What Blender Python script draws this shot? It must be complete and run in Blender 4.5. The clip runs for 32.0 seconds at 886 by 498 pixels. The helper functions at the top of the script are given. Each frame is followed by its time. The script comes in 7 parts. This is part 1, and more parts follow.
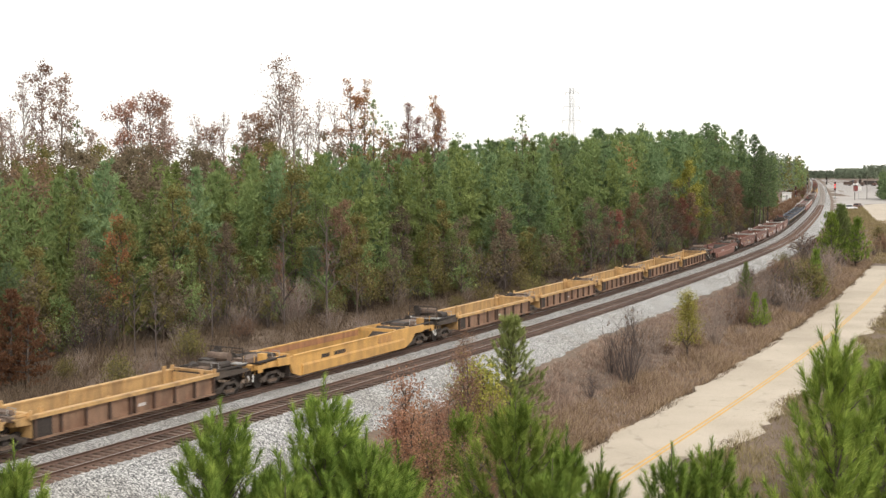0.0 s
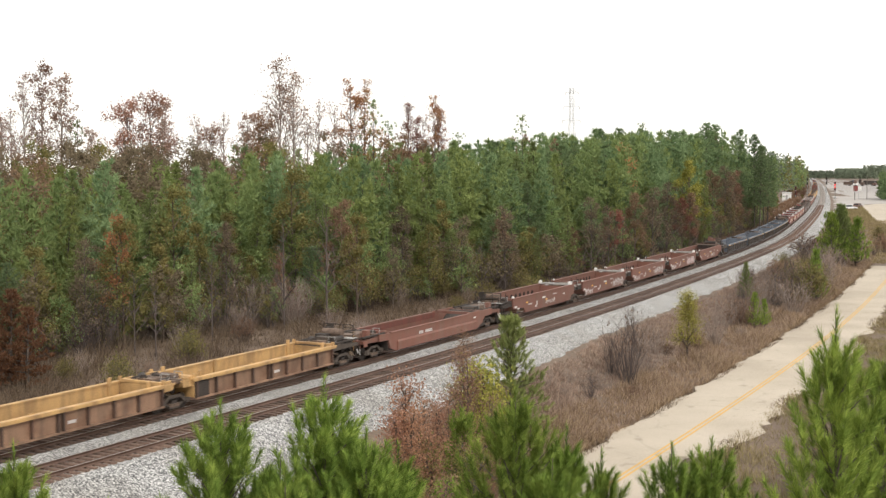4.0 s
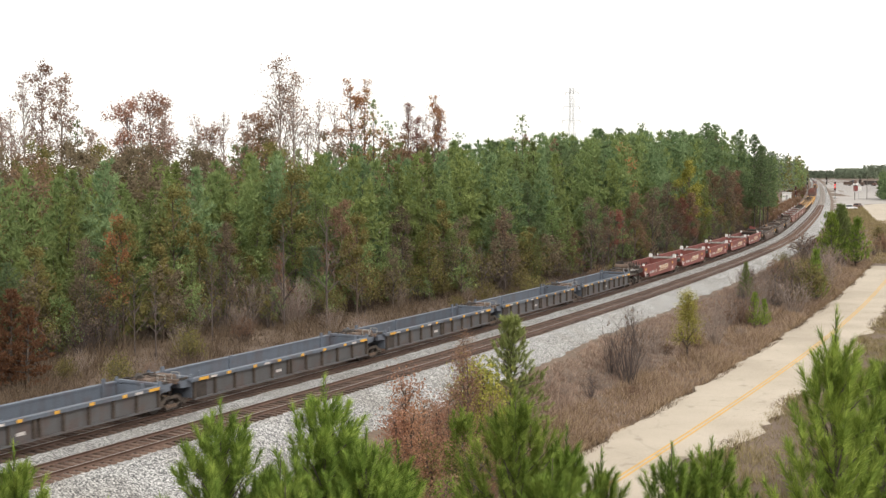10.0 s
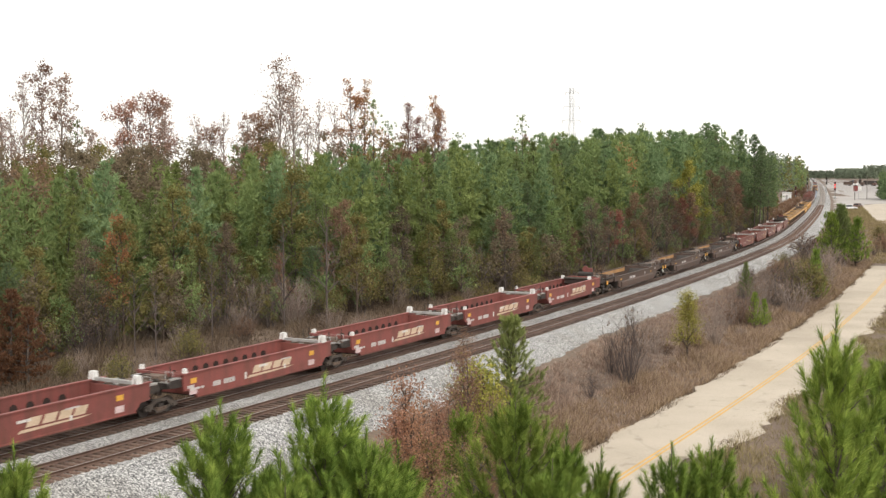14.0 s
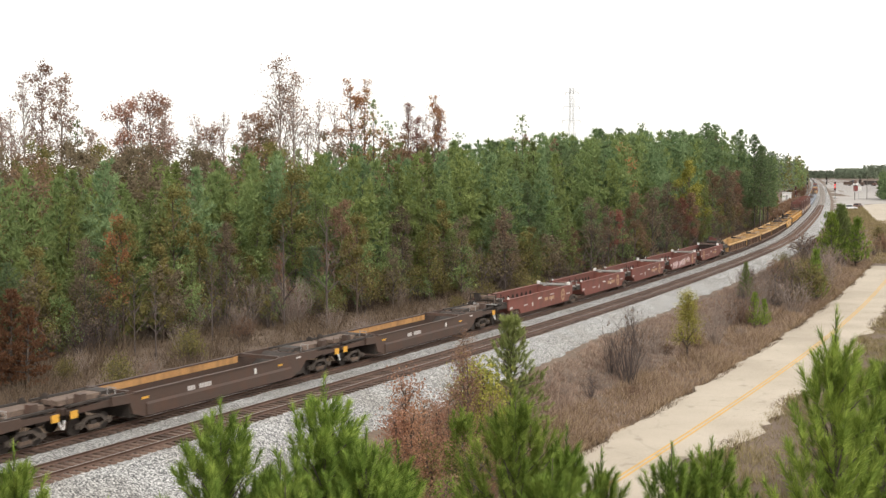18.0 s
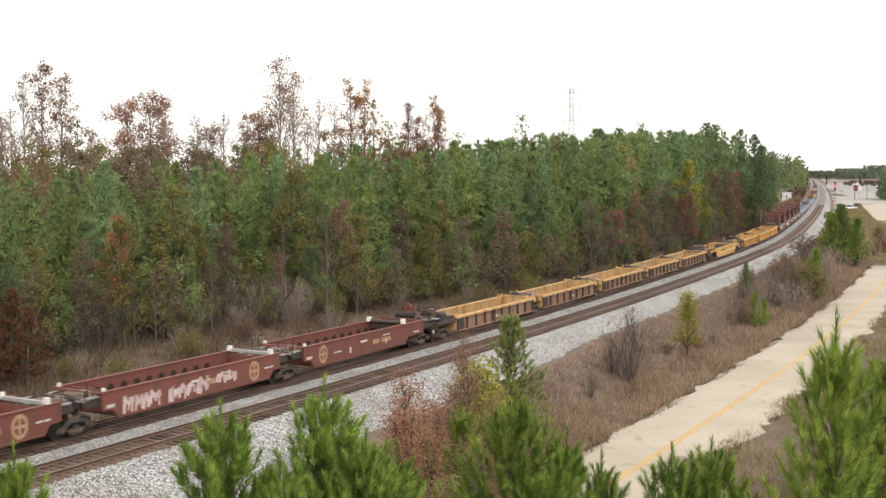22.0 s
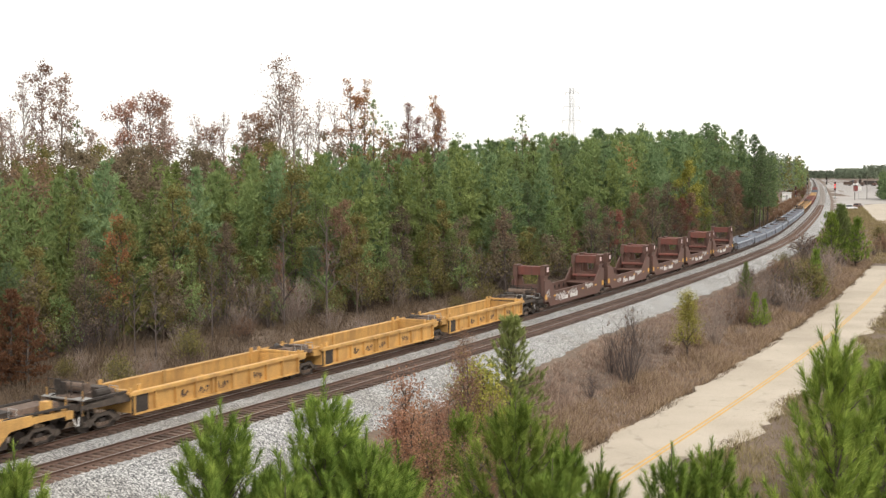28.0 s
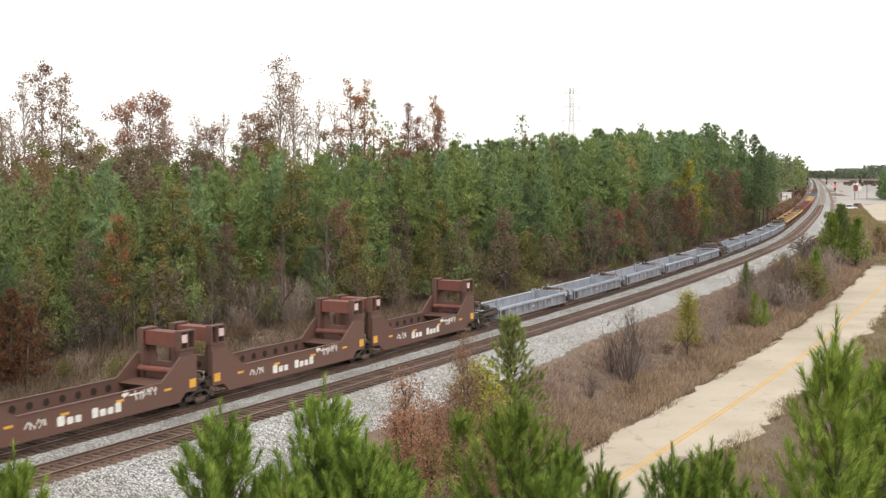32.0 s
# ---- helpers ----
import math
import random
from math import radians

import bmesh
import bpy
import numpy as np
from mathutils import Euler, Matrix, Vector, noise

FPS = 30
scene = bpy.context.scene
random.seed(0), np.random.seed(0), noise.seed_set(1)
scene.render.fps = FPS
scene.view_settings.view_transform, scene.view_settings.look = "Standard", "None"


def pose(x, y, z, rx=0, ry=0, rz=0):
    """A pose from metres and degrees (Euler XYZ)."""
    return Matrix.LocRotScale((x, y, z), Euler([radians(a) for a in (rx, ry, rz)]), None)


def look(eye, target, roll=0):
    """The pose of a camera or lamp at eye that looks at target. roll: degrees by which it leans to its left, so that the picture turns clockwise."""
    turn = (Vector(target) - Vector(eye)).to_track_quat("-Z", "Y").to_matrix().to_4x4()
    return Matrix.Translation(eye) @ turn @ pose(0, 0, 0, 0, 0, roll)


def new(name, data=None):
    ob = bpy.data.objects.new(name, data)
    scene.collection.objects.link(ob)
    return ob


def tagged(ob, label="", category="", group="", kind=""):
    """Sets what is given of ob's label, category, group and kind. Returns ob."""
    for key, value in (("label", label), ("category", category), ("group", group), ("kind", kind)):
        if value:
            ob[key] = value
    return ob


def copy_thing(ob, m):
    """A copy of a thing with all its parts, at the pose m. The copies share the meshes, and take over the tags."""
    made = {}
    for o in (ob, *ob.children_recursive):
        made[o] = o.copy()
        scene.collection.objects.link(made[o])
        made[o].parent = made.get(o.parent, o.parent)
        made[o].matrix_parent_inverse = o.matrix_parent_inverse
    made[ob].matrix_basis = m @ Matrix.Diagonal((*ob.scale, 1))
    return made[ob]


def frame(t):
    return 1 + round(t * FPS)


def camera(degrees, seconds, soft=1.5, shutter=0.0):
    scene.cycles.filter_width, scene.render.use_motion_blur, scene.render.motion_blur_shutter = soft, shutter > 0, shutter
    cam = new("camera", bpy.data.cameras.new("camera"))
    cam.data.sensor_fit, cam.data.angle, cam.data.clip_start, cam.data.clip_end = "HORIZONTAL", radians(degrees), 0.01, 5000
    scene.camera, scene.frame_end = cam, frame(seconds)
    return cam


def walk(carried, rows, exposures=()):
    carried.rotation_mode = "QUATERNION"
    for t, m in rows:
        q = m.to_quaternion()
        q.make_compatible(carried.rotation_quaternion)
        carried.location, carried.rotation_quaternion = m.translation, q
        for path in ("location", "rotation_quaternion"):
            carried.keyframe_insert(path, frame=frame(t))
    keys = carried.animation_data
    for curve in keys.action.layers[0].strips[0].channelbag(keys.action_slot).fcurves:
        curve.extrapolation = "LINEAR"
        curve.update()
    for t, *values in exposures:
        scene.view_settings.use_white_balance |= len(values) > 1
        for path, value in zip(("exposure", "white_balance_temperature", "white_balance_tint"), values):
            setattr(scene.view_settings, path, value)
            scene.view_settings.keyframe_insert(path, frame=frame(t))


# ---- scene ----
# camera: fixed on an overpass beside the line
EYE_H = 12.35
PITCH = 3.765
SECONDS = 32.0
cam = camera(40.94, SECONDS, soft=1.35, shutter=0.2)
HELD = pose(0, 0, EYE_H, 90 - PITCH, 0, 0)
walk(cam, [(0, HELD), (SECONDS, HELD)])

# ---- light: bright overcast sky, a weak and very soft sun ----
world = bpy.data.worlds.new("overcast")
scene.world = world
world.use_nodes = True
wn, wl = world.node_tree.nodes, world.node_tree.links
wn.clear()
sky = wn.new("ShaderNodeTexSky")
sky.sky_type, sky.sun_disc = "NISHITA", False
sky.sun_elevation, sky.sun_rotation = radians(42), radians(150)
sky.air_density, sky.dust_density, sky.ozone_density = 1.0, 6.0, 1.0
dim = wn.new("ShaderNodeMix")
dim.data_type, dim.blend_type = "RGBA", "MULTIPLY"
dim.inputs[0].default_value = 1.0
dim.inputs[7].default_value = (0.09, 0.09, 0.09, 1)
cloud = wn.new("ShaderNodeMix")
cloud.data_type = "RGBA"
cloud.inputs[0].default_value = 0.86
cloud.inputs[7].default_value = (1.0, 0.975, 0.93, 1)
bg = wn.new("ShaderNodeBackground")
bg.inputs[1].default_value = 1.45
wout = wn.new("ShaderNodeOutputWorld")
wl.new(sky.outputs[0], dim.inputs[6])
wl.new(dim.outputs[2], cloud.inputs[6])
wl.new(cloud.outputs[2], bg.inputs[0])
wl.new(bg.outputs[0], wout.inputs[0])
sun = new("sun", bpy.data.lights.new("sun", "SUN"))
sun.data.energy, sun.data.angle, sun.data.color = 1.5, radians(14), (1.0, 0.96, 0.9)
sun.matrix_world = look((0, 0, 60), (-20, 42, 60 - 42))

# ---- line of the near track: stations in metres and curvature per kilometre ----
BENDS = ((-900, 0.0), (-90, 0.0), (-80, -0.15), (0, -0.15), (60, -0.96), (120, -0.43), (180, -1.18), (240, -0.13),
         (300, -0.13), (450, -0.06), (700, -0.02), (1000, -0.01), (2600, -0.01))
TRACK_GAP = 4.3
SPEED = 23.75
STATIONS = np.arange(-900.0, 2600.0, 1.0)
_bend = np.interp(STATIONS, [b[0] for b in BENDS], [b[1] for b in BENDS]) * 1e-3
_head = np.cumsum(_bend)
_zero = 900
_head = _head - _head[_zero] + radians(28.70)
_px, _py = np.cumsum(np.sin(_head)), np.cumsum(np.cos(_head))
_px, _py = _px - _px[_zero] - 17.21, _py - _py[_zero] + 47.48


def on_line(s, o=0.0):
    """Place (x, y) at station s, o metres to the right of the near track."""
    h = np.interp(s, STATIONS, _head)
    return np.interp(s, STATIONS, _px) + o * np.cos(h), np.interp(s, STATIONS, _py) - o * np.sin(h)


def heading(s):
    return float(np.interp(s, STATIONS, _head))


def off_line(x, y):
    """Station and offset of places, by the nearest 4 m of the line."""
    sx, sy, sh, ss = _px[::4], _py[::4], _head[::4], STATIONS[::4]
    x, y = np.atleast_1d(x).astype(float), np.atleast_1d(y).astype(float)
    s, o = np.zeros(len(x)), np.zeros(len(x))
    for a in range(0, len(x), 4000):
        b = slice(a, a + 4000)
        i = np.argmin((x[b, None] - sx) ** 2 + (y[b, None] - sy) ** 2, axis=1)
        dx, dy = x[b] - sx[i], y[b] - sy[i]
        s[b] = ss[i] + dx * np.sin(sh[i]) + dy * np.cos(sh[i])
        o[b] = dx * np.cos(sh[i]) - dy * np.sin(sh[i])
    return s, o


PROFILE_O = (-5000, -60, -20, -11, -8.5, -6, 1.5, 3.0, 4.2, 7.0, 11.5, 13.4, 22.8, 24.6, 30.0, 60.0, 5000)
PROFILE_Z = (-1.0, -1.0, -1.1, -1.5, -1.25, -0.9, -0.9, -1.0, -1.3, -1.75, -2.15, -2.34, -2.34, -2.2, -2.0, -2.2, -2.2)


def ground_z(x, y):
    s, o = off_line(x, y)
    z = np.interp(o, PROFILE_O, PROFILE_Z)
    level = np.clip((s - 225) / 45, 0, 1) * (o > 4)
    z = z * (1 - level) - 1.2 * level
    z = z - 0.6 * np.clip((20 - s) / 10, 0, 1) * np.clip((o - 3) / 1.2, 0, 1) * np.clip((11 - o) / 4, 0, 1)
    z = z - 0.35 * np.clip((55 - s) / 20, 0, 1) * np.clip(o - 1.0, 0, 1) * np.clip((7.5 - o) / 2.5, 0, 1)
    wob = np.sin(x * 0.31 + 1.3 * np.sin(y * 0.17)) * np.sin(y * 0.27) * 0.08
    calm = np.clip(np.minimum(abs(o - 18) - 5.5, abs(o + 2) - 6) / 3, 0, 1)
    return z + wob * calm

# ---- materials ----
def material(name):
    m = bpy.data.materials.new(name)
    m.use_nodes = True
    nt = m.node_tree
    nt.nodes.clear()
    out = nt.nodes.new("ShaderNodeOutputMaterial")
    p = nt.nodes.new("ShaderNodeBsdfPrincipled")
    nt.links.new(p.outputs[0], out.inputs[0])
    return m, nt.nodes, nt.links, p, out


def ramp(nodes, stops):
    r = nodes.new("ShaderNodeValToRGB")
    e = r.color_ramp.elements
    while len(e) < len(stops):
        e.new(0.5)
    for i, (pos, col) in enumerate(stops):
        e[i].position, e[i].color = pos, (*col, 1)
    return r


def tex(nodes, links, scale, detail=4, stretch=None, kind="ShaderNodeTexNoise", space="Object"):
    n = nodes.new(kind)
    n.inputs["Scale"].default_value = scale
    if kind == "ShaderNodeTexNoise":
        n.inputs["Detail"].default_value = detail
    co = nodes.new("ShaderNodeTexCoord")
    if stretch:
        mp = nodes.new("ShaderNodeMapping")
        mp.inputs[3].default_value = stretch
        links.new(co.outputs[space], mp.inputs[0])
        links.new(mp.outputs[0], n.inputs["Vector"])
    else:
        links.new(co.outputs[space], n.inputs["Vector"])
    return n


def mix(nodes, links, fac, a, b, mode="MIX"):
    m = nodes.new("ShaderNodeMix")
    m.data_type, m.blend_type = "RGBA", mode
    for sock, v in ((m.inputs[0], fac), (m.inputs[6], a), (m.inputs[7], b)):
        if isinstance(v, bpy.types.NodeSocket):
            links.new(v, sock)
        elif isinstance(v, (int, float)):
            sock.default_value = v
        else:
            sock.default_value = (*v, 1)
    return m.outputs[2]


def bump(nodes, links, p, height, strength, dist):
    b = nodes.new("ShaderNodeBump")
    b.inputs["Strength"].default_value, b.inputs["Distance"].default_value = strength, dist
    links.new(height, b.inputs["Height"])
    links.new(b.outputs[0], p.inputs["Normal"])


def surface(name, dark, light, big=0.4, fine=8.0, rough=0.85, metal=0.0, relief=0.3, depth=0.02, vary=0.0):
    """A weathered surface between two colours, with large stains and fine grain."""
    m, n, l, p, _ = material(name)
    a, b = tex(n, l, big, 3), tex(n, l, fine, 5)
    f = n.new("ShaderNodeMath")
    f.operation = "MULTIPLY_ADD"
    l.new(b.outputs[0], f.inputs[0])
    f.inputs[1].default_value = 0.6
    g = n.new("ShaderNodeMath")
    g.operation = "MULTIPLY"
    g.inputs[1].default_value = 0.5
    l.new(a.outputs[0], g.inputs[0])
    l.new(g.outputs[0], f.inputs[2])
    r = ramp(n, ((0.36, dark), (0.72, light)))
    l.new(f.outputs[0], r.inputs[0])
    col = r.outputs[0]
    if vary:
        oi = n.new("ShaderNodeObjectInfo")
        hv = n.new("ShaderNodeHueSaturation")
        mr = n.new("ShaderNodeMapRange")
        mr.inputs[3].default_value, mr.inputs[4].default_value = 1 - vary, 1 + vary
        l.new(oi.outputs["Random"], mr.inputs[0])
        l.new(mr.outputs[0], hv.inputs["Value"])
        l.new(col, hv.inputs["Color"])
        col = hv.outputs[0]
    l.new(col, p.inputs["Base Color"])
    p.inputs["Roughness"].default_value, p.inputs["Metallic"].default_value = rough, metal
    bump(n, l, p, b.outputs[0], relief, depth)
    return m


def car_paint(name, paint, grime=(0.07, 0.05, 0.04), wear=0.5, rust=(0.13, 0.055, 0.03)):
    """Faded freight-car paint with vertical dirt streaks and patches of rust."""
    m, n, l, p, _ = material(name)
    st = tex(n, l, 2.2, 5, (1.0, 1.0, 0.22))
    pa = tex(n, l, 0.9, 4)
    fi = tex(n, l, 14, 4)
    r1 = ramp(n, ((0.42, (0, 0, 0)), (0.66, (1, 1, 1))))
    l.new(st.outputs[0], r1.inputs[0])
    r2 = ramp(n, ((0.52, (0, 0, 0)), (0.66, (1, 1, 1))))
    l.new(pa.outputs[0], r2.inputs[0])
    c0 = mix(n, l, fi.outputs[0], tuple(v * 0.62 for v in paint), tuple(min(1, v * 1.3) for v in paint))
    k1 = n.new("ShaderNodeMath")
    k1.operation, k1.inputs[1].default_value = "MULTIPLY", wear
    l.new(r1.outputs[0], k1.inputs[0])
    c1 = mix(n, l, k1.outputs[0], c0, grime)
    k2 = n.new("ShaderNodeMath")
    k2.operation, k2.inputs[1].default_value = "MULTIPLY", wear * 0.8
    l.new(r2.outputs[0], k2.inputs[0])
    c2 = mix(n, l, k2.outputs[0], c1, rust)
    oi = n.new("ShaderNodeObjectInfo")
    hv = n.new("ShaderNodeHueSaturation")
    mr = n.new("ShaderNodeMapRange")
    mr.inputs[3].default_value, mr.inputs[4].default_value = 0.86, 1.12
    l.new(oi.outputs["Random"], mr.inputs[0])
    l.new(mr.outputs[0], hv.inputs["Value"])
    l.new(c2, hv.inputs["Color"])
    l.new(hv.outputs[0], p.inputs["Base Color"])
    p.inputs["Roughness"].default_value = 0.62
    bump(n, l, p, fi.outputs[0], 0.15, 0.01)
    return m


def foliage(name, stops, through_light=0.25, rough=0.85, vary=0.25, patch=0.25, single=0.55, hue=0.012):
    """Leaves or needles: colour varies by piece, by plant and in soft patches."""
    m, n, l, p, out = material(name)
    geo = n.new("ShaderNodeNewGeometry")
    no = tex(n, l, patch, 3, space="Object")
    ad = n.new("ShaderNodeMath")
    ad.operation = "MULTIPLY_ADD"
    ad.inputs[1].default_value = single
    l.new(geo.outputs["Random Per Island"], ad.inputs[0])
    hf = n.new("ShaderNodeMath")
    hf.operation, hf.inputs[1].default_value = "MULTIPLY", 1.05 - single
    l.new(no.outputs[0], hf.inputs[0])
    l.new(hf.outputs[0], ad.inputs[2])
    r = ramp(n, stops)
    l.new(ad.outputs[0], r.inputs[0])
    oi = n.new("ShaderNodeObjectInfo")
    hv = n.new("ShaderNodeHueSaturation")
    mr = n.new("ShaderNodeMapRange")
    mr.inputs[3].default_value, mr.inputs[4].default_value = 1 - vary, 1 + vary
    l.new(oi.outputs["Random"], mr.inputs[0])
    l.new(mr.outputs[0], hv.inputs["Value"])
    if hue:
        # a second spread from the same random number, for the hue
        fr = n.new("ShaderNodeMath")
        fr.operation, fr.inputs[1].default_value = "MULTIPLY", 7.31
        l.new(oi.outputs["Random"], fr.inputs[0])
        fc = n.new("ShaderNodeMath")
        fc.operation = "FRACT"
        l.new(fr.outputs[0], fc.inputs[0])
        mh = n.new("ShaderNodeMapRange")
        mh.inputs[3].default_value, mh.inputs[4].default_value = 0.5 - hue * 1.2, 0.5 + hue * 0.35
        l.new(fc.outputs[0], mh.inputs[0])
        l.new(mh.outputs[0], hv.inputs["Hue"])
    l.new(r.outputs[0], hv.inputs["Color"])
    l.new(hv.outputs[0], p.inputs["Base Color"])
    p.inputs["Roughness"].default_value = rough
    p.inputs["Specular IOR Level"].default_value = 0.08
    tr = n.new("ShaderNodeBsdfTranslucent")
    l.new(hv.outputs[0], tr.inputs[0])
    ms = n.new("ShaderNodeMixShader")
    ms.inputs[0].default_value = through_light
    l.new(p.outputs[0], ms.inputs[1])
    l.new(tr.outputs[0], ms.inputs[2])
    l.new(ms.outputs[0], out.inputs[0])
    return m


def ballast_material(name="ballast_stone", tint=(1, 1, 1)):
    """Crushed granite: pale and dark stones a few centimetres across."""
    m, n, l, p, _ = material(name)
    v = tex(n, l, 17, kind="ShaderNodeTexVoronoi")
    r = ramp(n, ((0.0, (0.04, 0.04, 0.042)), (0.3, (0.18, 0.18, 0.178)), (0.65, (0.38, 0.375, 0.365)), (1.0, (0.68, 0.67, 0.65))))
    sep = n.new("ShaderNodeSeparateColor")
    l.new(v.outputs["Color"], sep.inputs[0])
    l.new(sep.outputs[0], r.inputs[0])
    big = tex(n, l, 0.35, 4)
    rb = ramp(n, ((0.35, (0.78 * tint[0], 0.76 * tint[1], 0.73 * tint[2])), (0.65, tint)))
    l.new(big.outputs[0], rb.inputs[0])
    l.new(mix(n, l, 1.0, r.outputs[0], rb.outputs[0], "MULTIPLY"), p.inputs["Base Color"])
    p.inputs["Roughness"].default_value = 0.9
    bump(n, l, p, v.outputs["Distance"], 0.5, 0.02)
    return m


def road_material():
    """Pale worn asphalt with tyre-dulled patches, stains and fine cracks."""
    m, n, l, p, _ = material("old_pale_asphalt")
    big, fine = tex(n, l, 0.16, 5), tex(n, l, 16, 5)
    r = ramp(n, ((0.3, (0.40, 0.342, 0.268)), (0.55, (0.485, 0.42, 0.335)), (0.75, (0.53, 0.465, 0.378))))
    l.new(big.outputs[0], r.inputs[0])
    g = ramp(n, ((0.3, (0.78, 0.78, 0.78)), (0.7, (1.12, 1.12, 1.12))))
    l.new(fine.outputs[0], g.inputs[0])
    c = mix(n, l, 1.0, r.outputs[0], g.outputs[0], "MULTIPLY")
    st = tex(n, l, 0.8, 5)
    sr = ramp(n, ((0.62, (0, 0, 0)), (0.74, (0.55, 0.55, 0.55))))
    l.new(st.outputs[0], sr.inputs[0])
    c = mix(n, l, sr.outputs[0], c, (0.20, 0.165, 0.125))
    warp = tex(n, l, 0.7, 4)
    va = n.new("ShaderNodeVectorMath")
    va.operation = "MULTIPLY_ADD"
    co = n.new("ShaderNodeTexCoord")
    l.new(warp.outputs["Color"], va.inputs[0])
    va.inputs[1].default_value = (1.6, 1.6, 0)
    l.new(co.outputs["Object"], va.inputs[2])
    cr = n.new("ShaderNodeTexVoronoi")
    cr.feature = "DISTANCE_TO_EDGE"
    cr.inputs["Scale"].default_value = 0.13
    l.new(va.outputs[0], cr.inputs["Vector"])
    rr = ramp(n, ((0.0, (0.18, 0.18, 0.18)), (0.009, (0, 0, 0))))
    l.new(cr.outputs["Distance"], rr.inputs[0])
    c = mix(n, l, rr.outputs[0], c, (0.15, 0.12, 0.09))
    l.new(c, p.inputs["Base Color"])
    p.inputs["Roughness"].default_value = 0.92
    bump(n, l, p, fine.outputs[0], 0.25, 0.01)
    return m


M_BALLAST = ballast_material()
M_STAINED = ballast_material("rust_stained_ballast", (0.8, 0.7, 0.63))
# oily stone, darkened further to hold the shade under the train
M_OILY_SHADE = surface("oily_shaded_ballast", (0.024, 0.016, 0.012), (0.078, 0.053, 0.040), 0.6, 14, 0.95, relief=0.9, depth=0.04)
M_TIE = surface("creosoted_wood", (0.062, 0.038, 0.028), (0.165, 0.108, 0.082), 1.2, 10, 0.9, vary=0.35)
M_RAIL = surface("rusty_rail", (0.08, 0.046, 0.034), (0.165, 0.10, 0.072), 1.0, 20, 0.6, metal=0.2)
M_RAILTOP = surface("worn_railhead", (0.22, 0.2, 0.19), (0.42, 0.4, 0.39), 1.0, 20, 0.35, metal=0.8)
M_GROUND = surface("dry_weedy_earth", (0.085, 0.058, 0.042), (0.20, 0.145, 0.105), 0.12, 3.0, 0.95, relief=0.8, depth=0.06)
M_ROAD = road_material()
M_LOT = surface("gravel_lot", (0.27, 0.248, 0.228), (0.44, 0.41, 0.385), 0.05, 2.5, 0.95)
M_YARD = surface("pale_yard_ballast", (0.30, 0.28, 0.265), (0.46, 0.44, 0.42), 0.1, 3, 0.95)
M_LINE = surface("worn_yellow_line", (0.46, 0.31, 0.12), (0.66, 0.38, 0.085), 1.5, 9, 0.85)
M_BARK = surface("grey_brown_bark", (0.06, 0.048, 0.04), (0.15, 0.122, 0.10), 2.0, 12, 0.95, relief=0.9, depth=0.03)
M_TWIG = surface("bare_twigs", (0.072, 0.052, 0.040), (0.155, 0.115, 0.09), 2.0, 12, 0.95)
M_DARKTWIG = surface("dark_twigs", (0.06, 0.047, 0.042), (0.145, 0.115, 0.105), 2.0, 12, 0.95)
M_PALETWIG = surface("pale_twigs", (0.19, 0.15, 0.125), (0.37, 0.30, 0.255), 2.0, 12, 0.95)
M_PINE = foliage("pine_needles", ((0.25, (0.117, 0.166, 0.067)), (0.5, (0.200, 0.263, 0.104)), (0.75, (0.290, 0.356, 0.144))), through_light=0.3, vary=0.24, patch=0.3, single=0.25, hue=0.02)
M_PINE_WARM = foliage("yellowish_pine_needles", ((0.25, (0.124, 0.161, 0.059)), (0.5, (0.206, 0.256, 0.089)), (0.75, (0.290, 0.340, 0.124))), through_light=0.3, vary=0.2, patch=0.3, single=0.25, hue=0.015)
M_PINE_BLUE = foliage("blue_green_pine_needles", ((0.25, (0.104, 0.164, 0.080)), (0.5, (0.184, 0.262, 0.128)), (0.75, (0.272, 0.358, 0.176))), through_light=0.3, vary=0.22, patch=0.3, single=0.25, hue=0.012)
M_DRAB = foliage("drab_brown_leaves", ((0.15, (0.105, 0.084, 0.054)), (0.5, (0.185, 0.148, 0.098)), (0.9, (0.28, 0.225, 0.155))), hue=0.012, through_light=0.35)
M_PINE_NEAR = foliage("young_pine_needles", ((0.28, (0.068, 0.115, 0.024)), (0.5, (0.18, 0.27, 0.05)), (0.72, (0.38, 0.475, 0.105))), through_light=0.15, vary=0.14, patch=2.4, single=0.3, hue=0.008)
# greyed and lightened needles: the haze of distance is put into the base colour
M_HAZEPINE = foliage("far_pine_needles", ((0.15, (0.115, 0.142, 0.10)), (0.5, (0.17, 0.20, 0.142)), (0.85, (0.225, 0.26, 0.185))), through_light=0.1)
M_OLIVE = foliage("olive_leaves", ((0.15, (0.10, 0.10, 0.035)), (0.5, (0.18, 0.165, 0.06)), (0.9, (0.29, 0.24, 0.09))))
M_YELLOW = foliage("yellow_green_leaves", ((0.15, (0.163, 0.169, 0.037)), (0.5, (0.312, 0.306, 0.069)), (0.9, (0.500, 0.456, 0.112))))
M_RUST = foliage("russet_leaves", ((0.15, (0.145, 0.094, 0.060)), (0.5, (0.24, 0.158, 0.102)), (0.9, (0.35, 0.24, 0.158))), hue=0.014, through_light=0.45)
M_RED = foliage("red_leaves", ((0.15, (0.163, 0.073, 0.053)), (0.5, (0.250, 0.120, 0.085)), (0.9, (0.362, 0.188, 0.135))), through_light=0.45)
M_DEADPINE = foliage("browned_pine_needles", ((0.15, (0.10, 0.055, 0.03)), (0.5, (0.19, 0.104, 0.056)), (0.9, (0.29, 0.17, 0.09))), through_light=0.3)
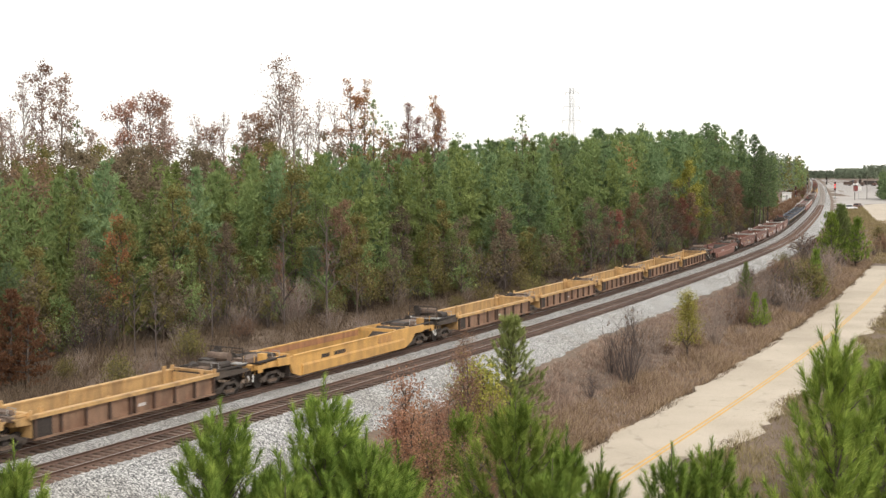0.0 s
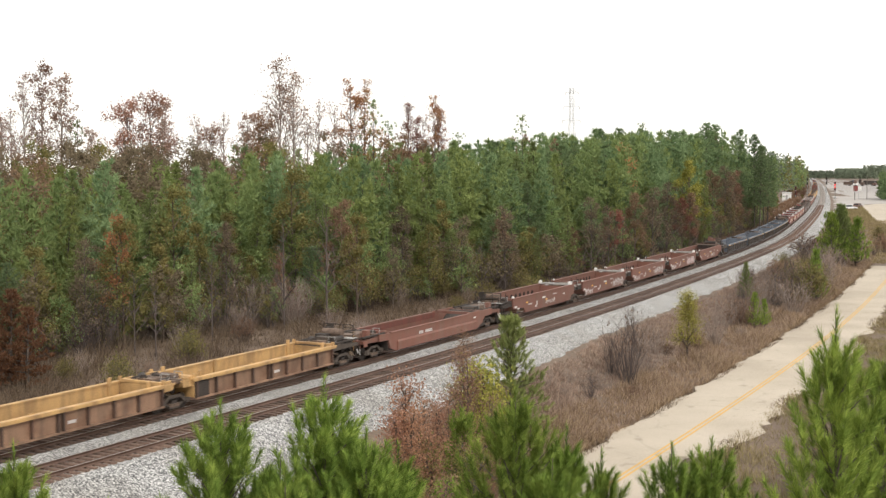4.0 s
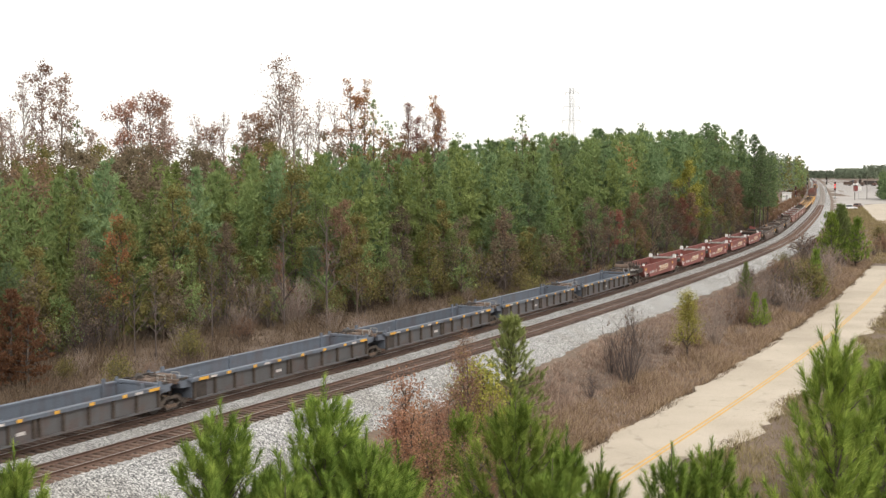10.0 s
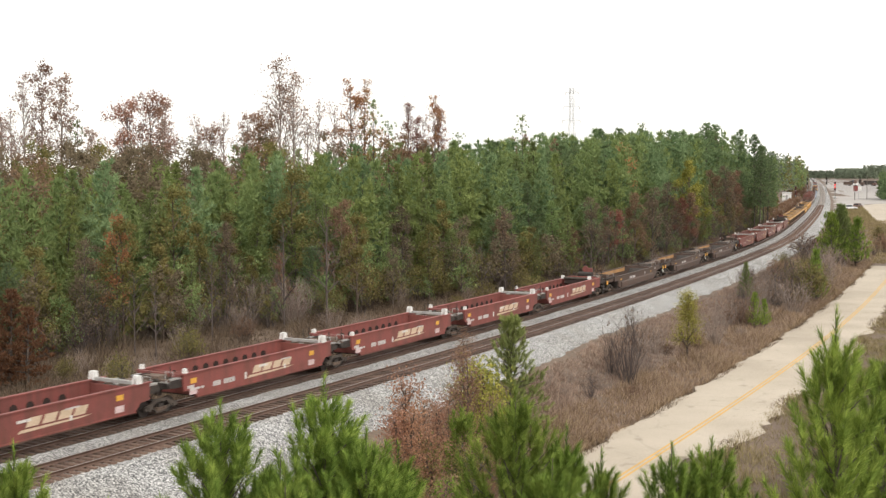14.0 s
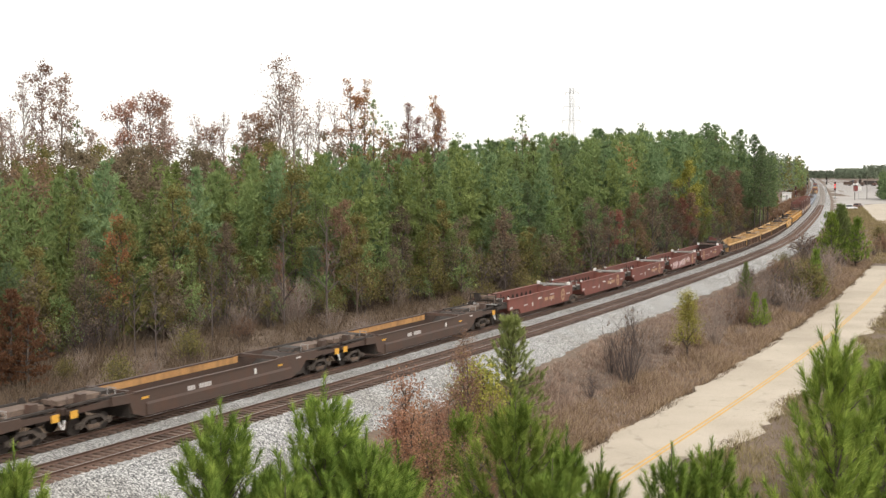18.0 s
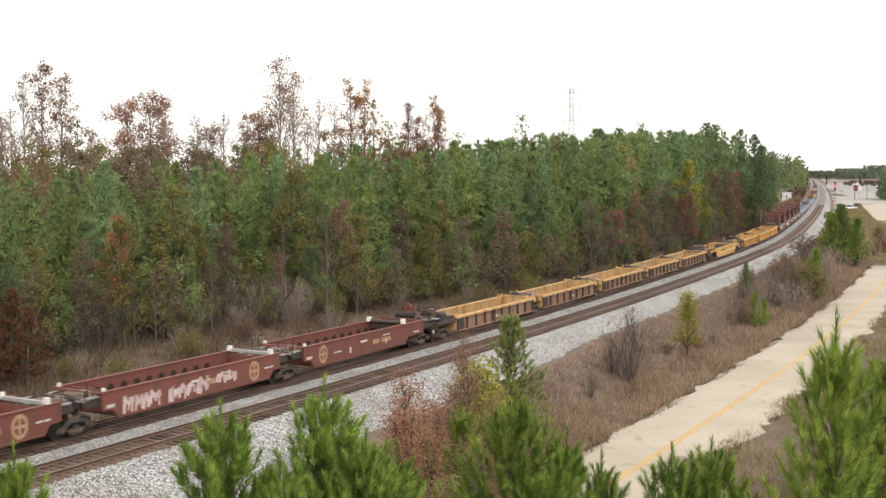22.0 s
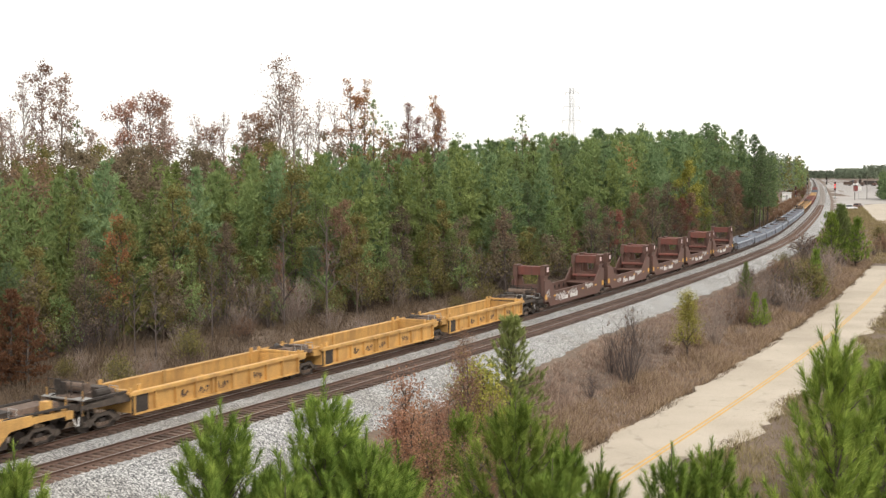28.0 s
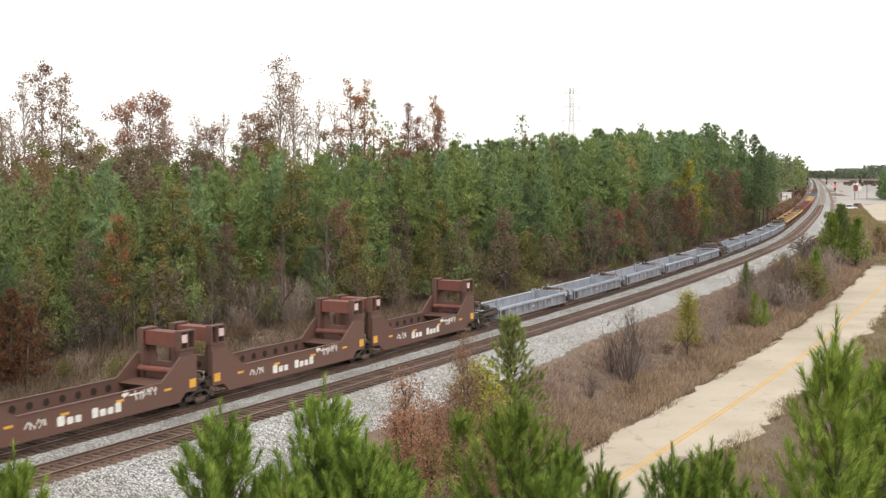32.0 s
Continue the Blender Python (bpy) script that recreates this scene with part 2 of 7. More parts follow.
# russet made paler: light bleed from the bright sky put into the leaf colour
M_RUST_SKYBLED = foliage("sky_bled_russet_leaves", ((0.15, (0.21, 0.135, 0.098)), (0.5, (0.33, 0.22, 0.165)), (0.9, (0.46, 0.32, 0.24))), hue=0.014, through_light=0.5)
M_RUSSET = foliage("orange_red_leaves", ((0.15, (0.21, 0.115, 0.07)), (0.5, (0.34, 0.195, 0.122)), (0.9, (0.47, 0.29, 0.19))), hue=0.014, through_light=0.45)
M_ORANGE = foliage("orange_leaves", ((0.15, (0.270, 0.135, 0.061)), (0.5, (0.419, 0.223, 0.101)), (0.9, (0.567, 0.338, 0.162))), through_light=0.45)
M_GRASS = foliage("dry_grass", ((0.25, (0.165, 0.12, 0.09)), (0.5, (0.33, 0.247, 0.185)), (0.75, (0.51, 0.405, 0.31))), vary=0.1, patch=0.22, single=0.5)
M_BRUSH = foliage("brown_brush", ((0.15, (0.07, 0.05, 0.036)), (0.5, (0.155, 0.112, 0.078)), (0.85, (0.29, 0.215, 0.155))), vary=0.1, patch=0.15, single=0.6)
M_OLIVEGRASS = foliage("olive_grass", ((0.15, (0.15, 0.12, 0.062)), (0.5, (0.27, 0.22, 0.115)), (0.85, (0.40, 0.325, 0.18))), vary=0.1, patch=0.2, single=0.5)
M_TANGRASS = foliage("orange_tan_grass", ((0.25, (0.18, 0.124, 0.075)), (0.5, (0.335, 0.238, 0.152)), (0.75, (0.51, 0.39, 0.26))), vary=0.1, patch=0.25, single=0.5)
M_STEEL = surface("dirty_steel", (0.020, 0.016, 0.014), (0.062, 0.048, 0.040), 1.5, 12, 0.75)
M_TRUCK = surface("dusty_cast_steel", (0.036, 0.028, 0.023), (0.105, 0.082, 0.066), 2.0, 10, 0.8)
M_GALV = surface("galvanised_grating", (0.30, 0.29, 0.28), (0.48, 0.47, 0.45), 1.5, 14, 0.6, metal=0.3)
M_WHITE = surface("white_paint", (0.60, 0.59, 0.57), (0.82, 0.81, 0.79), 1.5, 9, 0.6)
M_MARK = surface("faded_white_lettering", (0.55, 0.53, 0.50), (0.75, 0.73, 0.70), 2, 12, 0.7)
M_TAG = surface("sprayed_grey_paint", (0.42, 0.39, 0.38), (0.66, 0.62, 0.6), 2, 12, 0.7)
M_REFLECT = surface("orange_reflective_tape", (0.62, 0.32, 0.05), (0.80, 0.44, 0.07), 3, 12, 0.4)
M_RUSTPLATE = surface("rusty_plate", (0.075, 0.05, 0.038), (0.20, 0.142, 0.108), 2.0, 10, 0.85)
M_TAN = surface("faded_tan_lettering", (0.33, 0.20, 0.12), (0.46, 0.30, 0.19), 2, 12, 0.7)
M_PINKTAG = surface("sprayed_pink_white_paint", (0.50, 0.36, 0.36), (0.70, 0.56, 0.55), 1.2, 8, 0.7)
M_CREAM = surface("faded_cream_lettering", (0.48, 0.36, 0.25), (0.66, 0.52, 0.38), 2, 12, 0.7)
M_HOLE = surface("dark_opening", (0.02, 0.012, 0.01), (0.04, 0.025, 0.02), 2, 12, 0.9)
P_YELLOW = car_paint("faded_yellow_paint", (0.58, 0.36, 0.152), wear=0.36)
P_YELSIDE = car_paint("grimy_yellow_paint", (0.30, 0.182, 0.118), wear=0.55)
P_DEEPYEL = car_paint("orange_yellow_paint", (0.62, 0.355, 0.11), wear=0.28)
P_RED = car_paint("oxide_red_paint", (0.205, 0.066, 0.050), wear=0.44)
P_RED2 = car_paint("faded_red_paint", (0.27, 0.078, 0.066), wear=0.38)
P_RUSTY = car_paint("dusty_red_brown_paint", (0.20, 0.086, 0.063), wear=0.4, grime=(0.16, 0.12, 0.095))
P_BROWN = car_paint("red_brown_paint", (0.135, 0.068, 0.053), wear=0.42, grime=(0.105, 0.078, 0.06))
P_DARK = car_paint("dark_brown_paint", (0.085, 0.053, 0.040), wear=0.4)
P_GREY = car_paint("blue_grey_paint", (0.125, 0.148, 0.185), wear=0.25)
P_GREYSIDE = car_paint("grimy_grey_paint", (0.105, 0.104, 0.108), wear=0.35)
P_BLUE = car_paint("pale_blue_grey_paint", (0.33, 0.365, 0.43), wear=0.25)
P_BLUESIDE = car_paint("deeper_blue_grey_paint", (0.24, 0.245, 0.27), wear=0.35)
P_RUSTIN = car_paint("rust_streaked_yellow_paint", (0.42, 0.20, 0.095), wear=0.4)
P_ORANGEIN = car_paint("rusted_orange_paint", (0.56, 0.30, 0.115), wear=0.32)
M_CONCRETE = surface("pale_concrete", (0.42, 0.40, 0.37), (0.58, 0.56, 0.52), 0.8, 9, 0.9)
M_POLE = surface("weathered_wood_pole", (0.10, 0.085, 0.07), (0.2, 0.175, 0.15), 2, 12, 0.9)
M_ALU = surface("grey_aluminium", (0.35, 0.36, 0.37), (0.5, 0.51, 0.52), 2, 9, 0.45, metal=0.6)


def glow(name, col, power):
    m, n, l, p, _ = material(name)
    p.inputs["Base Color"].default_value = (*col, 1)
    p.inputs["Emission Color"].default_value = (*col, 1)
    p.inputs["Emission Strength"].default_value = power
    return m


M_LAMP = glow("lit_red_signal", (1.0, 0.04, 0.03), 1.3)
M_REDPLATE = surface("red_signal_paint", (0.16, 0.03, 0.03), (0.26, 0.05, 0.045), 2, 9, 0.5)
M_GLASS, _gn, _gl, _gp, _ = material("dark_car_glass")
_gp.inputs["Base Color"].default_value, _gp.inputs["Roughness"].default_value = (0.02, 0.025, 0.03, 1), 0.08
M_CARWHITE, _gn, _gl, _gp, _ = material("white_car_paint")
_gp.inputs["Base Color"].default_value, _gp.inputs["Roughness"].default_value = (0.75, 0.75, 0.76, 1), 0.25


# ---- mesh helpers ----
class Solid:
    """Collects boxes, prisms and tubes into one mesh."""

    def __init__(self):
        self.v, self.f = [], []

    def add(self, verts, faces):
        k = len(self.v)
        self.v.extend(verts)
        self.f.extend([tuple(i + k for i in f) for f in faces])
        return self

    def box(self, x0, x1, y0, y1, z0, z1):
        return self.add([(x0, y0, z0), (x1, y0, z0), (x1, y1, z0), (x0, y1, z0), (x0, y0, z1), (x1, y0, z1), (x1, y1, z1), (x0, y1, z1)],
                        [(3, 2, 1, 0), (4, 5, 6, 7), (0, 1, 5, 4), (1, 2, 6, 5), (2, 3, 7, 6), (3, 0, 4, 7)])

    def plate_xz(self, outline, y0, y1):
        """An outline in x and z, with thickness in y."""
        n = len(outline)
        vs = [(x, y0, z) for x, z in outline] + [(x, y1, z) for x, z in outline]
        fs = [tuple(range(n)), tuple(range(2 * n - 1, n - 1, -1))]
        fs += [(i, i + n, (i + 1) % n + n, (i + 1) % n) for i in range(n)]
        return self.add(vs, fs)

    def plate_yz(self, outline, x0, x1):
        n = len(outline)
        vs = [(x0, y, z) for y, z in outline] + [(x1, y, z) for y, z in outline]
        fs = [tuple(range(n)), tuple(range(2 * n - 1, n - 1, -1))]
        fs += [(i, i + n, (i + 1) % n + n, (i + 1) % n) for i in range(n)]
        return self.add(vs, fs)

    def tube(self, a, b, r0, r1=None, n=8, caps=True):
        a, b = Vector(a), Vector(b)
        r1 = r0 if r1 is None else r1
        d = (b - a).normalized()
        u = d.orthogonal().normalized()
        w = d.cross(u)
        ring = [u * math.cos(2 * math.pi * i / n) + w * math.sin(2 * math.pi * i / n) for i in range(n)]
        vs = [tuple(a + r0 * q) for q in ring] + [tuple(b + r1 * q) for q in ring]
        fs = [(i, (i + 1) % n, (i + 1) % n + n, i + n) for i in range(n)]
        if caps:
            fs += [tuple(range(n - 1, -1, -1)), tuple(range(n, 2 * n))]
        return self.add(vs, fs)

    def mesh(self, name, mat):
        me = bpy.data.meshes.new(name)
        me.from_pydata(self.v, [], self.f)
        me.materials.append(mat)
        me.update()
        bm = bmesh.new()
        bm.from_mesh(me)
        bmesh.ops.recalc_face_normals(bm, faces=bm.faces)
        bm.to_mesh(me)
        bm.free()
        return me


def part(name, solid, mat, parent, label=""):
    data = solid.mesh(name, mat) if isinstance(solid, Solid) else solid
    ob = new(name, data)
    ob.parent = parent
    return tagged(ob, label)


def thing(name, label, category, group="", kind=""):
    return tagged(new(name), label, category, group, kind)


def array_mesh(name, verts, faces, mats, index=None):
    """A mesh from number arrays; all faces have the same corner count."""
    verts, faces = np.asarray(verts, np.float32).reshape(-1, 3), np.asarray(faces, np.int32)
    me = bpy.data.meshes.new(name)
    k = faces.shape[1]
    me.vertices.add(len(verts))
    me.vertices.foreach_set("co", verts.ravel())
    me.loops.add(faces.size)
    me.loops.foreach_set("vertex_index", faces.ravel())
    me.polygons.add(len(faces))
    me.polygons.foreach_set("loop_start", np.arange(0, faces.size, k, dtype=np.int32))
    for m in mats:
        me.materials.append(m)
    if index is not None:
        me.polygons.foreach_set("material_index", np.asarray(index, np.int32))
    me.update(calc_edges=True)
    return me


def tri_mesh(name, tris, mats, index=None):
    tris = np.asarray(tris, np.float32).reshape(-1, 3, 3)
    return array_mesh(name, tris.reshape(-1, 3), np.arange(len(tris) * 3).reshape(-1, 3), mats, index)


def grid_mesh(name, P, mat):
    """A sheet from an array of places, rows by columns."""
    a, b, _ = P.shape
    i = np.arange(a * b).reshape(a, b)
    f = np.stack([i[:-1, :-1], i[:-1, 1:], i[1:, 1:], i[1:, :-1]], -1).reshape(-1, 4)
    return array_mesh(name, P.reshape(-1, 3), f, [mat])


def structure(name, data, label=""):
    ob = new(name, data)
    return tagged(ob, label, kind="structure")


# ---- the ground: one sheet to the horizon ----
def spaced(marks):
    out = []
    for a, b, d in marks:
        out += list(np.arange(a, b, d))
    return np.array(out + [marks[-1][1]], float)


gx = spaced(((-4500, -500, 400), (-500, -120, 40), (-120, 130, 2.5), (130, 300, 8), (300, 700, 40), (700, 4500, 400)))
gy = spaced(((-600, -40, 40), (-40, 260, 2.5), (260, 620, 9), (620, 1500, 60), (1500, 4800, 300)))
GX, GY = np.meshgrid(gx, gy)
GZ = ground_z(GX.ravel(), GY.ravel()).reshape(GX.shape)
structure("ground", grid_mesh("ground", np.stack([GX, GY, GZ], -1), M_GROUND), "dry weedy brown earth along the railway")


# ballast bed for both tracks, rough at the shoulder
def ballast_bed():
    ss = np.concatenate([np.arange(-120, 260, 1.0), np.arange(260, 900, 6.0), np.arange(900, 2500, 40.0)])
    cols = ((-9.0, -1.9), (-7.6, -1.2), (-6.9, -0.75), (-6.1, -0.32), (-5.6, -0.24), (-4.3, -0.25), (-3.0, -0.24), (-2.5, -0.27),
            (-2.1, -0.29), (-1.7, -0.27), (-1.3, -0.25), (0.0, -0.25), (1.3, -0.25), (1.75, -0.27), (2.2, -0.42), (2.8, -0.74), (3.4, -1.05), (4.0, -1.36), (5.2, -2.1))
    P = np.zeros((len(ss), len(cols), 3))
    rng = np.random.RandomState(4)
    for j, (o, z) in enumerate(cols):
        wob = rng.normal(0, 0.06 if abs(o + 2.15) > 3.7 else 0.015, len(ss))
        x, y = on_line(ss, o + wob)
        P[:, j, 0], P[:, j, 1] = x, y
        P[:, j, 2] = z + rng.normal(0, 0.02 if abs(o + 2.15) > 3.7 else 0.012, len(ss))
    me = grid_mesh("track_bed", P, M_BALLAST)
    me.materials.append(M_OILY_SHADE)
    me.materials.append(M_STAINED)
    # dark: strip below the train, with its shade painted in along with the oil
    dark, stained = (4, 5), (10, 11)
    idx = np.tile([1 if j in dark else 2 if j in stained else 0 for j in range(len(cols) - 1)], len(ss) - 1)
    me.polygons.foreach_set("material_index", idx.astype(np.int32))
    return structure("track_bed", me, "pale grey crushed stone bed under two tracks")


track_bed = ballast_bed()
RAIL_PROFILE = ((-0.07, -0.165), (-0.07, -0.15), (-0.012, -0.13), (-0.012, -0.045), (-0.036, -0.035), (-0.036, 0.0), (0.036, 0.0), (0.036, -0.035),
                (0.012, -0.045), (0.012, -0.13), (0.07, -0.15), (0.07, -0.165))


def rail(o, name):
    ss = np.concatenate([np.arange(-150, 400, 2.0), np.arange(400, 1000, 10.0), np.arange(1000, 2500, 50.0)])
    k = len(RAIL_PROFILE)
    P = np.zeros((len(ss), k, 3))
    for j, (a, z) in enumerate(RAIL_PROFILE):
        x, y = on_line(ss, o + a)
        P[:, j, 0], P[:, j, 1], P[:, j, 2] = x, y, z
    me = grid_mesh(name, P, M_RAIL)
    me.materials.append(M_RAILTOP)
    me.polygons.foreach_set("material_index", np.tile([1 if j == 5 else 0 for j in range(k - 1)], len(ss) - 1).astype(np.int32))
    return me


tracks = []
for o, nm in ((0.0, "track_near"), (-TRACK_GAP, "track_far")):
    tr = tagged(new(nm), "rusty steel rails on dark wooden ties", kind="structure")
    tracks.append(tr)
    for side in (-0.7535, 0.7535):
        part("rail", rail(o + side, "rail"), None, tr)

# ---- the closed road beside the line ----
ROAD_L, ROAD_END = 14.55, 158.0
ROAD_W = 6.9


def road_edge(s, o=0.0):
    """Offset of a line on the road, o metres from its edge beside the tracks; the road draws slowly away from the line."""
    return ROAD_L + o + np.interp(s, (-140, 20, 60, 100, 160), (-0.1, 0.0, 0.4, 0.6, 0.7))


def road_sheet():
    ss = np.arange(-140, ROAD_END, 0.8)
    rng = np.random.RandomState(9)
    os_ = (0.0, 0.25, 1.5, 3.6, 5.6, ROAD_W - 0.3, ROAD_W)
    P = np.zeros((len(ss), len(os_), 3))
    la = np.convolve(rng.normal(0, 0.22, len(ss) + 4), np.ones(2) / 2, "same")[: len(ss)]
    lb = np.convolve(rng.normal(0, 0.8, len(ss) + 4), np.ones(5) / 5, "same")[: len(ss)]
    for j, o in enumerate(os_):
        e = road_edge(ss, o) + (la + 0.28 if j < 2 else 0) + (lb if j > 4 else 0)
        x, y = on_line(ss, e)
        P[:, j, 0], P[:, j, 1], P[:, j, 2] = x, y, -2.27 + 0.03 * (1 - ((o - 3.65) / 3.65) ** 2) - (0.05 if j in (0, len(os_) - 1) else 0)
    return grid_mesh("road", P, M_ROAD)


road = structure("road", road_sheet(), "pale worn asphalt road with ragged grassy edges")
for a in (3.85, 4.12):
    ss = np.arange(-140, ROAD_END - 1, 1.5)
    P = np.zeros((len(ss), 2, 3))
    for j, w in enumerate((0.0, 0.13)):
        x, y = on_line(ss, road_edge(ss, a + w))
        P[:, j, 0], P[:, j, 1], P[:, j, 2] = x, y, -2.233
    part("centre_line", grid_mesh("centre_line", P, M_LINE), None, road, "faded double yellow line")


# paved lots beside the line, far off
def flat_patch(name, rows, z, mat, label):
    """A patch between two offsets at each station."""
    P = np.zeros((len(rows), 5, 3))
    for i, (s, a, b) in enumerate(rows):
        for j in range(5):
            o = a + (b - a) * j / 4
            x, y = on_line(s, o)
            P[i, j] = (x, y, z)
    return structure(name, grid_mesh(name, P, mat), label)


flat_patch("paved_lot", [(268, 24, 60), (290, 17.2, 60), (350, 15.0, 60), (400, 14.2, 60), (440, 14.6, 60), (462, 17.0, 60), (480, 22, 55), (490, 30, 50)], -1.12, M_ROAD, "pale paved turning place")
flat_patch("gravel_strip", [(330, 4.6, 7), (400, 4.6, 12), (470, 4.6, 17), (500, 4.6, 40), (560, 4.6, 60), (700, 4.8, 110), (900, 5, 160), (1400, 5, 280)], -1.14, M_LOT, "wide pale gravel yard beside the tracks")
# sidings of the yard
for k in range(8):
    ss = np.arange(690 + 16 * k, 1900, 30.0)
    oo = 9.5 + 5.2 * k - 5.2 * k * np.clip((ss - 1500) / 500, 0, 1) * 0.6 + 0 * ss
    P = np.zeros((len(ss), 3, 3))
    for j, d in enumerate((-1.25, 0, 1.25)):
        x, y = on_line(ss, oo + d)
        P[:, j, 0], P[:, j, 1], P[:, j, 2] = x, y, -0.98 + 0.06 * (j == 1)
    tr = tagged(new("yard_track_%d" % (k + 1), grid_mesh("yard_track", P, M_YARD)), "yard siding on pale ballast", kind="structure")
    for side in (-0.75, 0.75):
        Q = np.zeros((len(ss), 2, 3))
        for j, d in enumerate((-0.06, 0.06)):
            x, y = on_line(ss, oo + side + d)
            Q[:, j, 0], Q[:, j, 1], Q[:, j, 2] = x, y, -0.86
        part("rail", grid_mesh("rail", Q, M_RAIL), None, tr)


# ---- the train: empty container well cars ----
# local axes of a unit: x along the line away from the camera, y to the far side, z up from the railhead
HALF_W = 1.5


def bogie(parent, x, wheel_r=0.42, base=0.89):
    """A three-piece freight bogie: bolster, cast side frames with springs and bearing caps, four wheels on two axles."""
    b = part("bogie", Solid().box(x - 0.25, x + 0.25, -0.95, 0.95, 0.42, 0.72).box(x - 0.16, x + 0.16, -1.16, 1.16, 0.42, 0.60), M_STEEL, parent, "grimy cast steel bogie")
    for y in (-1.12, 1.12):
        arch = [(x - base - 0.26, 0.36), (x - base - 0.26, 0.58), (x - base + 0.15, 0.66), (x - 0.45, 0.86), (x + 0.45, 0.86), (x + base - 0.15, 0.66),
                (x + base + 0.26, 0.58), (x + base + 0.26, 0.36), (x + base - 0.16, 0.40), (x + 0.62, 0.50), (x + 0.40, 0.72), (x - 0.40, 0.72), (x - 0.62, 0.50), (x - base + 0.16, 0.40)]
        cast = Solid().plate_xz(arch, y - 0.07, y + 0.07)
        for sx in (-base, base):
            cast.tube((x + sx, y - 0.13, 0.44), (x + sx, y + 0.13, 0.44), 0.11, n=8)
        part("side_frame", cast.plate_xz([(x - 0.72, 0.44), (x - 0.42, 0.30), (x - 0.36, 0.18), (x + 0.36, 0.18), (x + 0.42, 0.30), (x + 0.72, 0.44), (x + 0.55, 0.46), (x + 0.34, 0.28), (x - 0.34, 0.28), (x - 0.55, 0.46)], y - 0.07, y + 0.07), M_TRUCK, b)
        coils = Solid()
        for k in (-0.24, 0.0, 0.24):
            coils.tube((x + k, y, 0.28), (x + k, y, 0.44), 0.125, n=8)
        part("spring_pack", coils, M_RUSTPLATE, b)
    for sx in (-base, base):
        for y in (-0.75, 0.75):
            s = Solid().tube((x + sx, y - 0.065, wheel_r), (x + sx, y + 0.065, wheel_r), wheel_r, n=16)
            s.tube((x + sx, y - 0.11, wheel_r), (x + sx, y + 0.11, wheel_r), 0.12, n=8)
            part("wheel", s, M_STEEL, b)
    return b


def word_bars(parent, x, z, widths, h, mat, y=-HALF_W - 0.075, slope=0.0, name="marking"):
    """Blocks in place of letters, running from x towards -x so that they read along the near side."""
    s = Solid()
    for w in widths:
        if w > 0:
            s.box(x, x + w * 0.82, y - 0.008, y + 0.008, z, z + h)
        x += abs(w)
    ob = part(name, s, mat, parent)
    return tagged(ob, kind="stuff") if len(widths) > 1 else ob


def scrawl(parent, x, z, w, h, seed, mat, y=-HALF_W - 0.078, bold=0.035):
    """Sprayed strokes on the side."""
    rng = random.Random(seed)
    s = Solid()
    n = max(4, int(w / 0.22))
    for i in range(n):
        a = x + w * i / n
        pts = [(a + rng.uniform(-0.05, 0.12), z + rng.uniform(0, h * 0.35)), (a + rng.uniform(0, 0.25), z + h * rng.uniform(0.6, 1.0)), (a + rng.uniform(0.1, 0.4), z + h * rng.uniform(0.1, 0.7))]
        for p, q in zip(pts, pts[1:]):
            d = Vector((q[0] - p[0], q[1] - p[1]))
            nrm = Vector((-d.y, d.x)).normalized() * bold * rng.uniform(0.6, 1.2)
            s.plate_xz([(p[0] - nrm.x, p[1] - nrm.y), (p[0] + nrm.x, p[1] + nrm.y), (q[0] + nrm.x, q[1] + nrm.y), (q[0] - nrm.x, q[1] - nrm.y)], y - 0.006, y + 0.006)
    return part("sprayed_marks", s, mat, parent, "pale sprayed graffiti strokes")


def stanchion(parent, x, y, z0, z1, mat, w=0.03):
    return part("grab_post", Solid().tube((x, y, z0), (x, y, z1), w, n=6), mat, parent)


